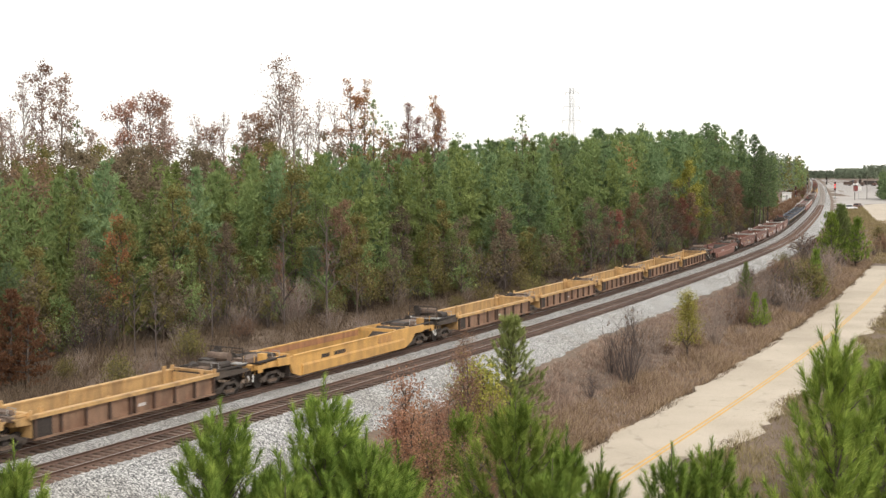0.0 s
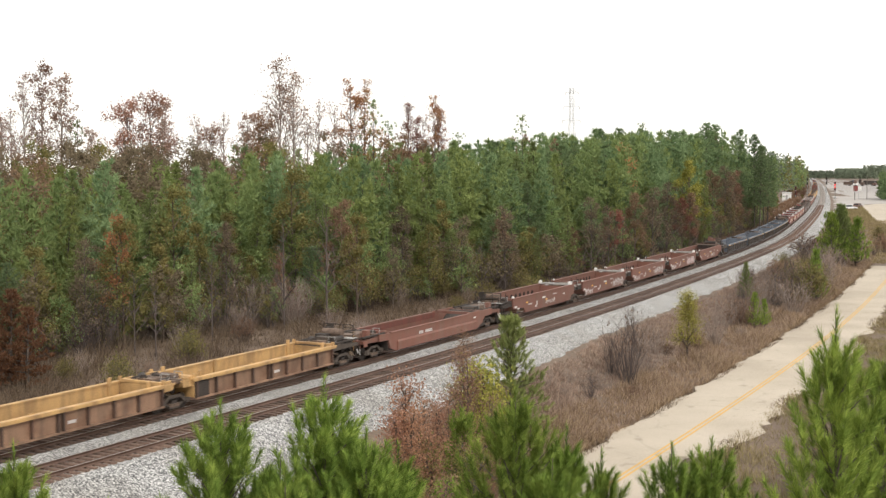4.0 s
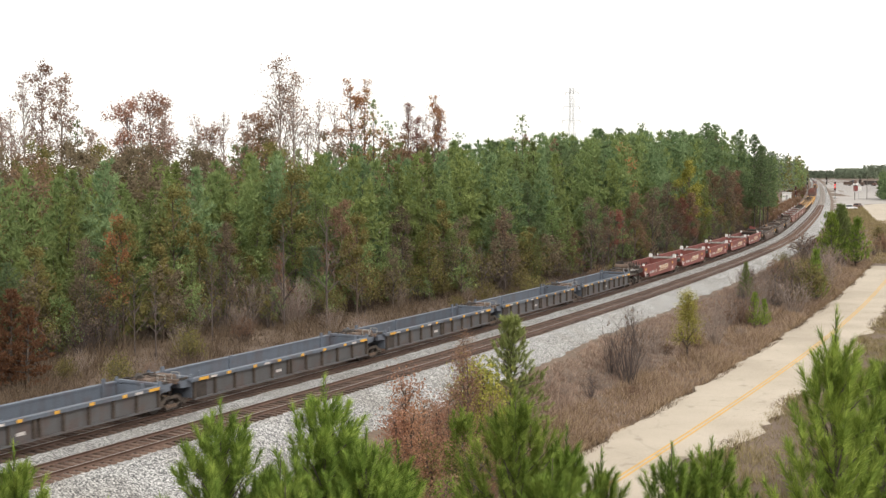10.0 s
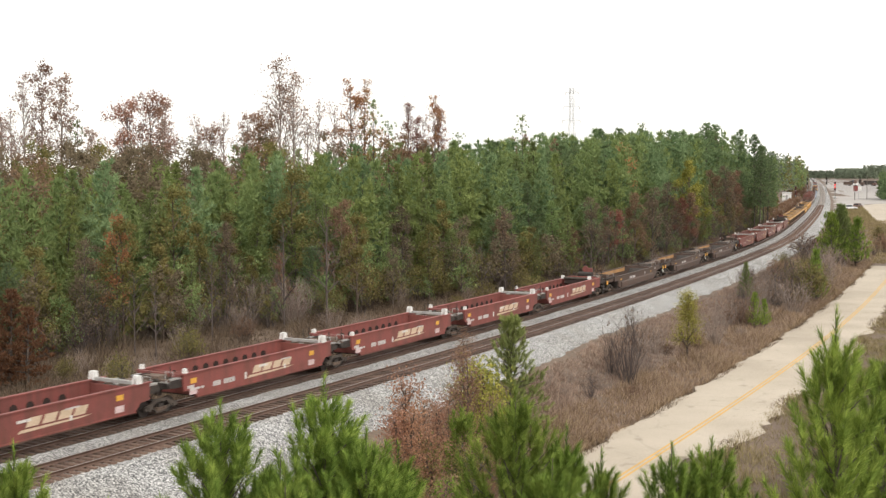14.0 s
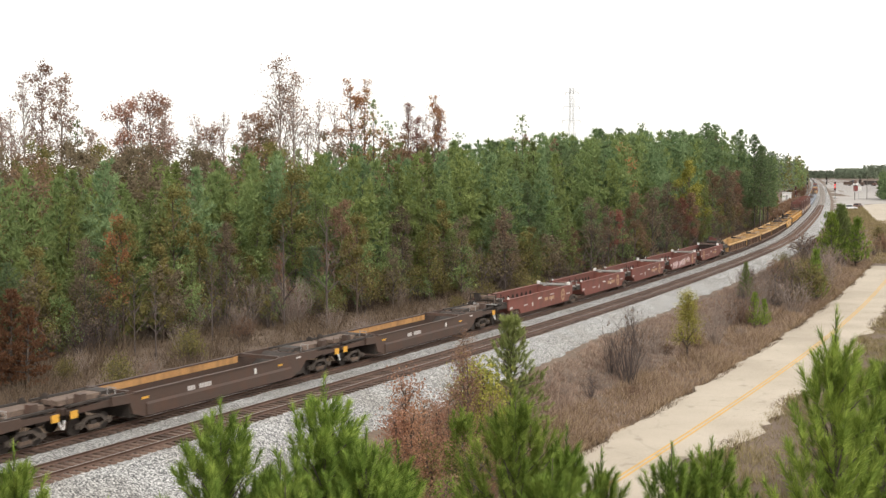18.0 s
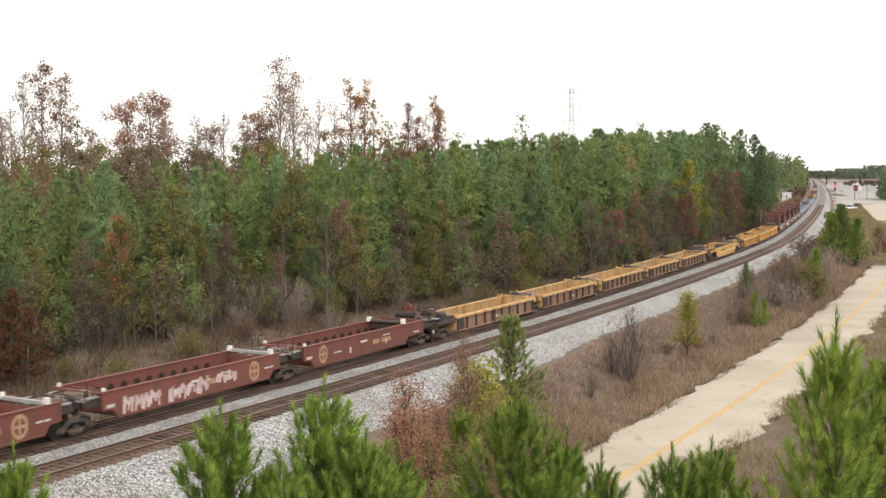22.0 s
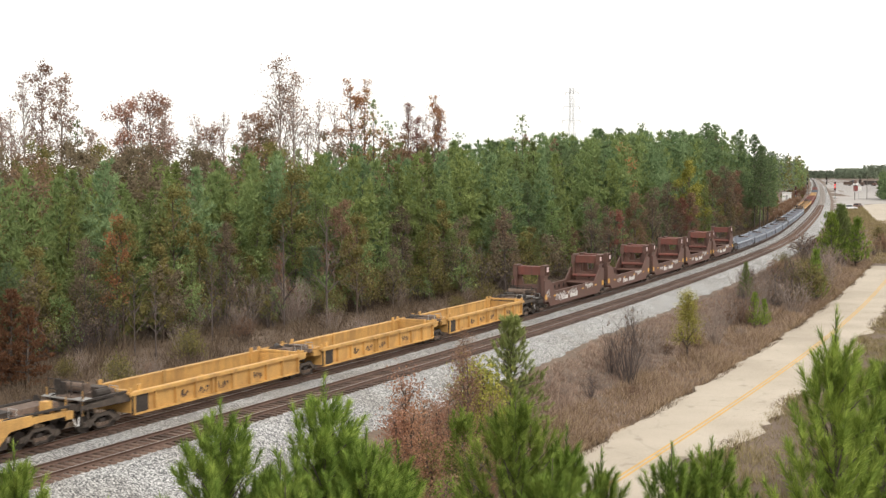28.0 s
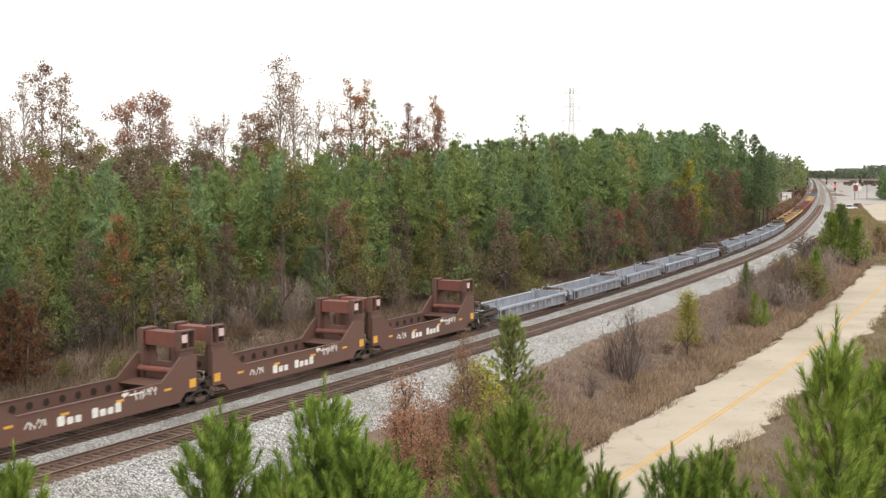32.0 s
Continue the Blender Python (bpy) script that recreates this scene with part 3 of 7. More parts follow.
def platform(parent, x0, x1, z, mat, deck, low):
    """The end of a unit over its bogie, from the well's end x0 to the joint x1."""
    d = 1 if x1 > x0 else -1
    xe = x1 - d * 0.35
    s = Solid()
    s.plate_xz([(x0, z - 0.55), (x0, z), (xe, z - 0.12), (xe, z - 0.42)], -0.95, 0.95)
    part("end_sill", s, mat, parent)
    for y in (-1.3, 1.3):
        t = Solid().plate_xz([(x0, z - 0.42), (x0, z + 0.0), (x0 + d * 1.1, z - 0.03), (xe, z - 0.16), (xe, z - 0.34), (x0 + d * 0.9, z - 0.36)], y - 0.11, y + 0.11)
        part("end_chord", t, mat, parent)
    g = Solid()
    for k in range(5):
        xa = x0 + (xe - x0) * (0.12 + 0.17 * k)
        g.box(min(xa, xa + d * 0.2), max(xa, xa + d * 0.2), -1.25, 1.25, z - 0.10, z - 0.04)
    part("walkway", g, deck, parent, "open steel walkway grating")
    for y in (-1.12, -0.35, 0.45, 1.05):
        part("walkway_rail", Solid().box(min(x0 + d * 0.1, xe), max(x0 + d * 0.1, xe), y - 0.045, y + 0.045, z - 0.04, z + 0.06), M_RUSTPLATE if y in (-0.35, 1.05) else deck, parent)
    part("cross_bearer", Solid().box(min(x0 + d * 0.9, x0 + d * 1.12), max(x0 + d * 0.9, x0 + d * 1.12), -1.34, 1.34, z - 0.14, z + 0.08), M_RUSTPLATE, parent)
    part("drawbar_box", Solid().plate_xz([(xe - d * 0.5, z - 0.85), (xe - d * 0.5, z - 0.2), (xe + d * 0.3, z - 0.3), (xe + d * 0.3, z - 0.62)], -0.42, 0.42), M_STEEL, parent)
    part("air_hose", Solid().tube((xe - d * 0.3, -0.7, z - 0.3), (xe + d * 0.1, -0.75, z - 0.75), 0.035, n=6).tube((xe + d * 0.1, -0.75, z - 0.75), (xe + d * 0.35, -0.7, z - 0.45), 0.035, n=6), M_HOLE, parent)
    part("brake_gear", Solid().tube((x0 + d * 0.5, -0.5, z - 0.05), (x0 + d * 1.3, -0.5, z - 0.05), 0.17, n=8).box(min(x0 + d * 0.4, x0 + d * 0.9), max(x0 + d * 0.4, x0 + d * 0.9), 0.2, 0.7, z - 0.1, z + 0.16), M_STEEL, parent)
    a, b = sorted((x0 + d * 0.25, xe - d * 0.1))
    part("joint_hood", Solid().plate_yz([(-0.62, z - 0.02), (-0.55, z + 0.2), (0.5, z + 0.2), (0.58, z - 0.02)], a, b), M_RUSTPLATE, parent, "rust-stained cover over the joint")
    part("stringer", Solid().box(a, b, -1.36, -1.24, z + 0.02, z + 0.12), deck, parent)
    part("stringer", Solid().box(a, b, 1.2, 1.32, z + 0.02, z + 0.14), deck, parent)
    part("brake_pipe", Solid().tube((a, 0.8, z + 0.16), (b, 0.86, z + 0.16), 0.045, n=6), M_STEEL, parent)
    xg = x0 + d * 0.75
    part("grab_iron", Solid().tube((xg, -1.22, z), (xg, -1.22, z + 0.42), 0.022, n=6).tube((xg, -1.22, z + 0.42), (xg, -0.72, z + 0.42), 0.022, n=6).tube((xg, -0.72, z + 0.42), (xg, -0.72, z), 0.022, n=6), M_GALV, parent)
    return xe


def end_gear(u, x, d, z, mat):
    """Railings, brake stand and boxes on the outer end of a set."""
    part("brake_stand", Solid().box(min(x - d * 0.7, x - d * 0.95), max(x - d * 0.7, x - d * 0.95), 0.35, 0.75, z - 0.2, z + 0.75), M_STEEL, u)
    part("brake_wheel", Solid().tube((x - d * 0.66, 0.55, z + 0.7), (x - d * 0.60, 0.55, z + 0.7), 0.27, n=12), M_STEEL, u)
    part("handrail", Solid().tube((x - d * 0.4, -1.2, z + 0.72), (x - d * 0.4, -0.3, z + 0.72), 0.025, n=6).tube((x - d * 0.4, -1.2, z - 0.3), (x - d * 0.4, -1.2, z + 0.72), 0.025, n=6).tube((x - d * 0.4, -0.3, z - 0.3), (x - d * 0.4, -0.3, z + 0.72), 0.025, n=6), mat, u)
    part("air_reservoir", Solid().tube((x - d * 1.5, -0.9, z + 0.18), (x - d * 2.4, -0.9, z + 0.18), 0.2, n=10), M_STEEL, u)
    part("control_box", Solid().box(min(x - d * 1.4, x - d * 2.0), max(x - d * 1.4, x - d * 2.0), 0.0, 0.8, z, z + 0.42), M_STEEL, u)
    part("brake_cylinder", Solid().tube((x - d * 1.2, -0.75, z + 0.5), (x - d * 1.2, 0.65, z + 0.5), 0.24, n=12), M_RUSTPLATE, u)
    fr = Solid()
    for yy in (-1.15, -0.4, 0.35, 1.1):
        fr.tube((x - d * 0.55, yy, z - 0.1), (x - d * 0.55, yy, z + 0.95), 0.035, n=6)
    for zz in (0.45, 0.92):
        fr.tube((x - d * 0.55, -1.15, z + zz), (x - d * 0.55, 1.1, z + zz), 0.03, n=6)
    part("end_railing", fr, M_STEEL, u)
    part("end_walkway", Solid().box(min(x - d * 0.35, x - d * 0.95), max(x - d * 0.35, x - d * 0.95), -1.35, 1.35, z + 0.06, z + 0.12), M_GALV, u, "grey open walkway plate")
    part("valve_box", Solid().box(min(x - d * 2.1, x - d * 2.7), max(x - d * 2.1, x - d * 2.7), -0.6, 0.3, z + 0.02, z + 0.36), M_TRUCK, u)
    part("side_step", Solid().box(min(x - d * 0.2, x - d * 0.6), max(x - d * 0.2, x - d * 0.6), -1.42, -1.36, 0.45, 0.5).box(x - d * 0.2 - 0.02, x - d * 0.2 + 0.02, -1.42, -1.36, 0.45, z - 0.2).box(x - d * 0.6 - 0.02, x - d * 0.6 + 0.02, -1.42, -1.36, 0.45, z - 0.2), mat, u)


def coupler(parent, x, d):
    s = Solid().box(min(x - d * 0.3, x + d * 0.45), max(x - d * 0.3, x + d * 0.45), -0.12, 0.12, 0.72, 0.98).box(min(x + d * 0.25, x + d * 0.55), max(x + d * 0.25, x + d * 0.55), -0.2, 0.16, 0.68, 1.02)
    part("coupler", s, M_STEEL, parent)
    part("cut_lever", Solid().tube((x - d * 0.05, -1.2, 0.95), (x + d * 0.08, -1.32, 0.55), 0.035, n=6), M_WHITE, parent, "white uncoupling lever")


def unit_base(label, group):
    return thing("well_car", label, "freight car", group)


def ribbed_unit(L, well, mid, side, inner, deck, label, seed, ends=(False, False), top=1.6, chord_tape=False, marks=True, ink=None, span=1.62, beam=None, post=None):
    """A well unit with outside posts, open top and a wide top chord."""
    beam, LOW = beam or inner, 0.46
    rng = random.Random(seed)
    u = unit_base(label, "well cars of the train")
    x0, x1 = mid - well / 2, mid + well / 2
    far_posts = Solid()
    for sgn in (-1, 1):
        y = sgn * HALF_W
        yw = y - sgn * 0.10
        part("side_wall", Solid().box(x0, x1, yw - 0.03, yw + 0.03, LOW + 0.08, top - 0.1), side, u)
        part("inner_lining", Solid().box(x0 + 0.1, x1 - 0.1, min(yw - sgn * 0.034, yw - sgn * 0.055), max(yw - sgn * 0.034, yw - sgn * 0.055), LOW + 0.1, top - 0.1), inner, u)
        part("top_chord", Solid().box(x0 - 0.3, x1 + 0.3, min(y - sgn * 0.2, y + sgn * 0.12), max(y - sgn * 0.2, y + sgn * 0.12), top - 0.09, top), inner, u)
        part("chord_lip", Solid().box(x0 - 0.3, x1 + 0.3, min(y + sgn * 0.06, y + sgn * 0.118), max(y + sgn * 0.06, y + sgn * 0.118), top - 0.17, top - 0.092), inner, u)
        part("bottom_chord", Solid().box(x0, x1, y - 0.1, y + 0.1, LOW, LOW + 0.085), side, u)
        n = max(2, round(well / span))
        for k in range(n + 1):
            xr = x0 + 0.06 + (well - 0.12) * k / n
            out = y - sgn * 0.07
            xs = [xr] if k != n // 2 else [xr - 0.16, xr + 0.16]
            for xx in xs:
                (far_posts if sgn > 0 else Solid()).box(xx - 0.045, xx + 0.045, out, out + sgn * 0.16, LOW + 0.085, top - 0.1)
                if sgn < 0:
                    # a darker post colour stands in for the shade along each rib
                    part("post", Solid().box(xx - 0.045, xx + 0.045, out - 0.16, out, LOW + 0.085, top - 0.1), post or side, u)
        for k in (0.04, 0.38, 0.93):
            part("guide", Solid().box(x0 + well * k, x0 + well * k + 0.22, min(y - sgn * 0.16, y - sgn * 0.26), max(y - sgn * 0.16, y - sgn * 0.26), 0.9, top + (0.28 if k != 0.38 else 0.05)), inner, u)
    tagged(part("far_posts", far_posts, side, u), kind="stuff")
    for k in range(5):
        xx = x0 + well * (k + 0.5) / 5
        part("floor_beam", Solid().box(xx - 0.3, xx + 0.3, -HALF_W + 0.09, HALF_W - 0.09, LOW + 0.01, LOW + 0.1), side, u)
    for xx, d in ((x0, -1), (x1, 1)):
        part("well_end", Solid().plate_xz([(xx - d * 0.02, LOW + 0.1), (xx - d * 0.02, top - 0.12), (xx + d * 0.08, top - 0.12), (xx + d * 0.08, LOW + 0.1)], -HALF_W + 0.07, HALF_W - 0.07), inner, u)
        part("end_beam", Solid().box(xx - 0.12 + d * 0.12, xx + 0.12 + d * 0.12, -HALF_W + 0.16, HALF_W - 0.16, top - 0.06, top + 0.10), beam, u)
        for y in (-HALF_W + 0.05, HALF_W - 0.05):
            part("corner_post", Solid().plate_xz([(xx - 0.09 + d * 0.1, top), (xx - 0.05 + d * 0.1, top + 0.22), (xx + 0.05 + d * 0.1, top + 0.22), (xx + 0.09 + d * 0.1, top)], y - 0.08, y + 0.08), beam, u)
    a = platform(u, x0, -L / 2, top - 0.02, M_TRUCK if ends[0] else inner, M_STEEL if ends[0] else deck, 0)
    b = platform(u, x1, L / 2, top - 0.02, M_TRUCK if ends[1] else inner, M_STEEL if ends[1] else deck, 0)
    part("end_panel", Solid().box(x0 - 0.02, x0 + 1.05, -HALF_W - 0.012, -HALF_W + 0.068, LOW + 0.04, top - 0.11), M_STEEL, u, "dark end panel")
    part("air_reservoir", Solid().tube((x1 + 0.35, 0.1, top + 0.12), (x1 + 0.95, 0.75, top + 0.12), 0.24, n=10), M_STEEL, u)
    if chord_tape:
        for k, w in ((0.02, 0.75), (0.155, 0.3), (0.29, 0.3), (0.425, 0.3), (0.56, 0.3), (0.695, 0.3), (0.83, 0.3), (0.945, 0.75)):
            part("reflector", Solid().box(x0 + well * k, x0 + well * k + w, -HALF_W - 0.136, -HALF_W - 0.122, top - 0.165, top - 0.012), M_REFLECT, u)
        for k in (0.075, 0.35, 0.885):
            part("worn_tape", Solid().box(x0 + well * k, x0 + well * k + 0.5, -HALF_W - 0.136, -HALF_W - 0.122, top - 0.15, top - 0.04), M_TAG, u)
    if marks:
        yk, pw = -HALF_W + 0.064, well / max(2, round(well / span))
        for k in ((2, 3, 4, 6) if ink else (4,)):
            if ink:
                scrawl(u, x0 + pw * k + 0.4, 0.68, 0.7, 0.45, seed * 9 + k, ink, yk)
            else:
                part("marking", Solid().box(x0 + pw * k + 0.5, x0 + pw * k + 1.0, yk - 0.008, yk + 0.008, 0.8, 0.95), M_TAG, u)
    if ends[0]:
        coupler(u, -L / 2 + 0.15, -1)
        bogie(u, -L / 2 + 1.75)
        end_gear(u, -L / 2, -1, top, M_TRUCK)
        stanchion(u, -L / 2 + 0.5, -1.15, 0.9, 2.1, inner)
        stanchion(u, -L / 2 + 0.5, 1.15, 0.9, 2.1, inner)
    if ends[1]:
        coupler(u, L / 2 - 0.15, 1)
        bogie(u, L / 2 - 1.75)
        end_gear(u, L / 2, 1, top, M_TRUCK)
        stanchion(u, L / 2 - 0.5, -1.15, 0.9, 2.1, inner)
        stanchion(u, L / 2 - 0.5, 1.15, 0.9, 2.1, inner)
    else:
        bogie(u, L / 2)
    return u


def hole_row(u, x0, n, gap, y, z, r, inner):
    for k in range(n):
        ring = [(x0 + gap * k + r * math.cos(2 * math.pi * i / 12), z + r * math.sin(2 * math.pi * i / 12)) for i in range(12)]
        part("lightening_hole", Solid().plate_xz(ring, y - 0.014, y + 0.006), M_HOLE, u)


def smooth_unit(L, well, mid, paint, label, seed, ends=(False, False), top=1.9, blocks=True, mark=0, tags=()):
    """A deep plain-sided well unit with round openings inside and white corner guides."""
    u = unit_base(label, "well cars of the train")
    x0, x1 = mid - well / 2, mid + well / 2
    for sgn in (-1, 1):
        y = sgn * HALF_W
        nl, nr = (2.5 if ends[0] else 1.0), (2.5 if ends[1] else 1.0)
        outline = [(x0, 1.05), (x0, top - 0.02), (x1, top - 0.02), (x1, 1.05), (x1 - nr + 0.35, 1.0), (x1 - nr, 0.64), (x0 + nl, 0.64), (x0 + nl - 0.35, 1.0)]
        part("side_wall", Solid().plate_xz(outline, y - 0.07, y + 0.07), paint, u)
        part("top_chord", Solid().box(x0 - 0.1, x1 + 0.1, y - 0.12, y + 0.12, top - 0.02, top + 0.05), paint, u)
        part("bottom_chord", Solid().box(x0 + nl, x1 - nr, y - 0.10, y + 0.10, 0.58, 0.65), paint, u)
    hole_row(u, x0 + 1.75, 11, (well - 4.6) / 10, HALF_W - 0.075, top - 0.60, 0.23, paint)
    for k in range(5):
        xx = x0 + well * (k + 0.5) / 5
        part("floor_beam", Solid().box(xx - 0.3, xx + 0.3, -HALF_W + 0.09, HALF_W - 0.09, 0.6, 0.69), M_STEEL, u)
    for xx, d in ((x0, -1), (x1, 1)):
        part("well_end", Solid().box(xx - d * 1.0 - 0.04, xx - d * 1.0 + 0.04, -HALF_W + 0.08, HALF_W - 0.08, 0.68, top - 0.1), paint, u)
        part("end_beam", Solid().box(xx - 0.1 - d * 0.75, xx + 0.1 - d * 0.75, -HALF_W + 0.10, HALF_W - 0.10, top + 0.0, top + 0.16) if d > 0 else Solid().box(xx - 0.1, xx + 0.1, -HALF_W + 0.13, HALF_W - 0.13, top - 0.15, top + 0.02), (M_GALV if not ends[1] else paint) if d > 0 else paint, u)
        if blocks and d > 0 and ends[1]:
            # brake equipment over the outer end
            part("equipment_deck", Solid().plate_xz([(xx - 2.6, top - 0.4), (xx - 2.5, top - 0.02), (xx - 0.5, top + 0.02), (xx - 0.4, top - 0.3)], -1.2, 1.2), M_HOLE, u, "dark deck over the outer end")
            part("deck_pipe", Solid().tube((xx - 2.5, -1.35, top + 0.1), (xx - 2.5, 1.35, top + 0.1), 0.13, n=10), M_TRUCK, u)
            part("air_reservoir", Solid().tube((xx + 0.1, -0.75, top + 0.3), (xx + 0.1, 0.65, top + 0.3), 0.25, n=12), M_STEEL, u)
            part("brake_housing", Solid().tube((xx + 0.75, 0.2, top + 0.75), (xx + 0.95, 0.2, top + 0.75), 0.3, n=12).box(xx + 0.7, xx + 0.95, -0.5, 0.0, top + 0.3, top + 0.85), paint, u)
            for y in (-1.35, 1.35):
                part("corner_guide", Solid().plate_xz([(xx - 2.64, top + 0.05), (xx - 2.6, top + 0.36), (xx - 2.4, top + 0.36), (xx - 2.36, top + 0.05)], y - 0.14, y + 0.14), M_RUSTPLATE if mark == 0 else M_WHITE, u)
        elif blocks:
            big = (1.0 if mark == 1 else 0.72) * (1.0 if d > 0 else 0.62)
            for y in (-HALF_W + 0.05, HALF_W - 0.05):
                xb = xx - d * 0.75 if d > 0 else xx + 0.2
                g = Solid().plate_xz([(xb - 0.2 * big, top + 0.04), (xb - 0.13 * big, top + 0.44 * big), (xb + 0.13 * big, top + 0.44 * big), (xb + 0.2 * big, top + 0.04)], y - 0.17 * big, y - 0.09 * big)
                g.plate_xz([(xb - 0.2 * big, top + 0.04), (xb - 0.13 * big, top + 0.44 * big), (xb + 0.13 * big, top + 0.44 * big), (xb + 0.2 * big, top + 0.04)], y + 0.09 * big, y + 0.17 * big)
                g.box(xb - 0.13 * big, xb + 0.13 * big, y - 0.15 * big, y + 0.15 * big, top + 0.3 * big, top + 0.46 * big).box(xb - 0.06, xb + 0.06, y - 0.09 * big, y + 0.09 * big, top + 0.04, top + 0.3 * big)
                part("corner_guide", g, M_WHITE, u, "white painted corner guide")
        zp = top - 0.25
        xj = (L / 2 if d > 0 else -L / 2)
        platform(u, xx - d * 0.3, xj, zp, M_STEEL, M_STEEL if ends[0 if d < 0 else 1] else M_GALV, 0)
        stanchion(u, xx + d * 0.5, -1.1, zp - 0.3, top + 0.5, M_STEEL)
        stanchion(u, xx + d * 0.9, 1.1, zp - 0.3, top + 0.55, M_STEEL)
    ys = -HALF_W - 0.075
    if mark == 1:
        # swept emblem with a bar below, lettered side in blocks
        for k in range(4):
            xe = x1 - 7.7 + 0.92 * k
            part("emblem_block", Solid().plate_xz([(xe - 0.12, 1.14), (xe + 0.1, 1.54), (xe + 0.84, 1.54), (xe + 0.62, 1.14)], ys - 0.006, ys + 0.006), M_CREAM, u)
        part("emblem_bar", Solid().plate_xz([(x1 - 8.3, 0.92), (x1 - 8.1, 1.06), (x1 - 3.9, 1.06), (x1 - 4.6, 0.99)], ys - 0.006, ys + 0.006), M_CREAM, u, "swept cream bar below the emblem")
        for xa in (x1 - 2.3, x0 + 0.5):
            part("reflector", Solid().box(xa, xa + 0.46, ys - 0.008, ys + 0.008, 1.36, 1.62), M_REFLECT, u)
            part("data_panel", Solid().box(xa - 0.1, xa + 0.5, ys - 0.007, ys + 0.007, 0.78, 1.1), M_PINKTAG, u)
        word_bars(u, x0 + 2.3, 0.95, [0.16] * 4 + [-0.25] + [0.16] * 6, 0.26, M_TAG)
        word_bars(u, x0 + 0.5, 1.0, [0.4, 0.4, 0.3], 0.12, M_TAG)
    elif mark == 2:
        em, cx, cz, q = Solid(), x0 + 2.0 if ends[1] else x1 - 2.4, 1.24, 20
        vs = [(cx + r * math.cos(2 * math.pi * i / q), y, cz + 1.22 * r * math.sin(2 * math.pi * i / q)) for r, y in ((0.46, ys + 0.006), (0.46, ys - 0.006), (0.32, ys - 0.006), (0.32, ys + 0.006)) for i in range(q)]
        em.add(vs, [(k * q + i, k * q + (i + 1) % q, (k + 1) % 4 * q + (i + 1) % q, (k + 1) % 4 * q + i) for k in range(4) for i in range(q)])
        part("emblem_bar", Solid().box(cx - 0.06, cx + 0.06, ys - 0.006, ys + 0.006, cz - 0.38, cz + 0.38), M_TAN, u)
        part("emblem_bar", Solid().box(cx - 0.30, cx + 0.30, ys - 0.009, ys - 0.004, cz - 0.07, cz + 0.07), M_TAN, u)
        part("emblem", em, M_TAN, u, "faded round tan emblem")
        word_bars(u, x1 - 1.5, 1.2, [0.5, 0.4], 0.1, M_TAG)
        word_bars(u, x0 + 7.8, 1.1, [0.2] * 4 + [-0.3] + [0.2] * 6, 0.28, M_TAN)
    if mark == 0:
        for k, (a, z) in enumerate(((0.06, 0.95), (0.19, 1.3), (0.33, 0.8), (0.5, 1.15), (0.8, 1.25))):
            part("reflector" if k % 2 else "marking", Solid().box(x0 + well * a, x0 + well * a + 0.4, ys - 0.008, ys + 0.008, z, z + 0.14), M_REFLECT if k % 2 else M_TAG, u)
    word_bars(u, x0 + 5.0, 0.92, [0.2], 0.36, M_MARK)
    word_bars(u, x0 + 6.3, 1.38, [0.16] * 5, 0.13, M_MARK)
    word_bars(u, x0 + 0.25, 1.12, [0.14] * 4, 0.16, M_TAG)
    word_bars(u, x0 + well * 0.62, 1.5, [0.1] * 9, 0.08, M_TAG)
    word_bars(u, x0 + well * 0.64, 0.98, [0.18], 0.24, M_MARK)
    word_bars(u, x0 + 3.2, 1.12, [0.14] * 6, 0.09, M_TAG)
    for a, z, w, h, sd in tags:
        scrawl(u, x0 + a, z, w, h, sd, M_TAG)
    if ends[0]:
        coupler(u, -L / 2 + 0.15, -1)
        bogie(u, -L / 2 + 1.75)
        end_gear(u, -L / 2, -1, 1.6, M_STEEL)
        for y in (-1.0, -0.5, 0.9):
            stanchion(u, -L / 2 + 0.45, y, 0.9, 2.2, M_STEEL)
    if ends[1]:
        coupler(u, L / 2 - 0.15, 1)
        bogie(u, L / 2 - 1.75)
        end_gear(u, L / 2, 1, 1.6, M_STEEL)
        for y in (-1.0, 0.9):
            stanchion(u, L / 2 - 0.45, y, 0.9, 2.2, M_STEEL)
    else:
        bogie(u, L / 2)
    return u


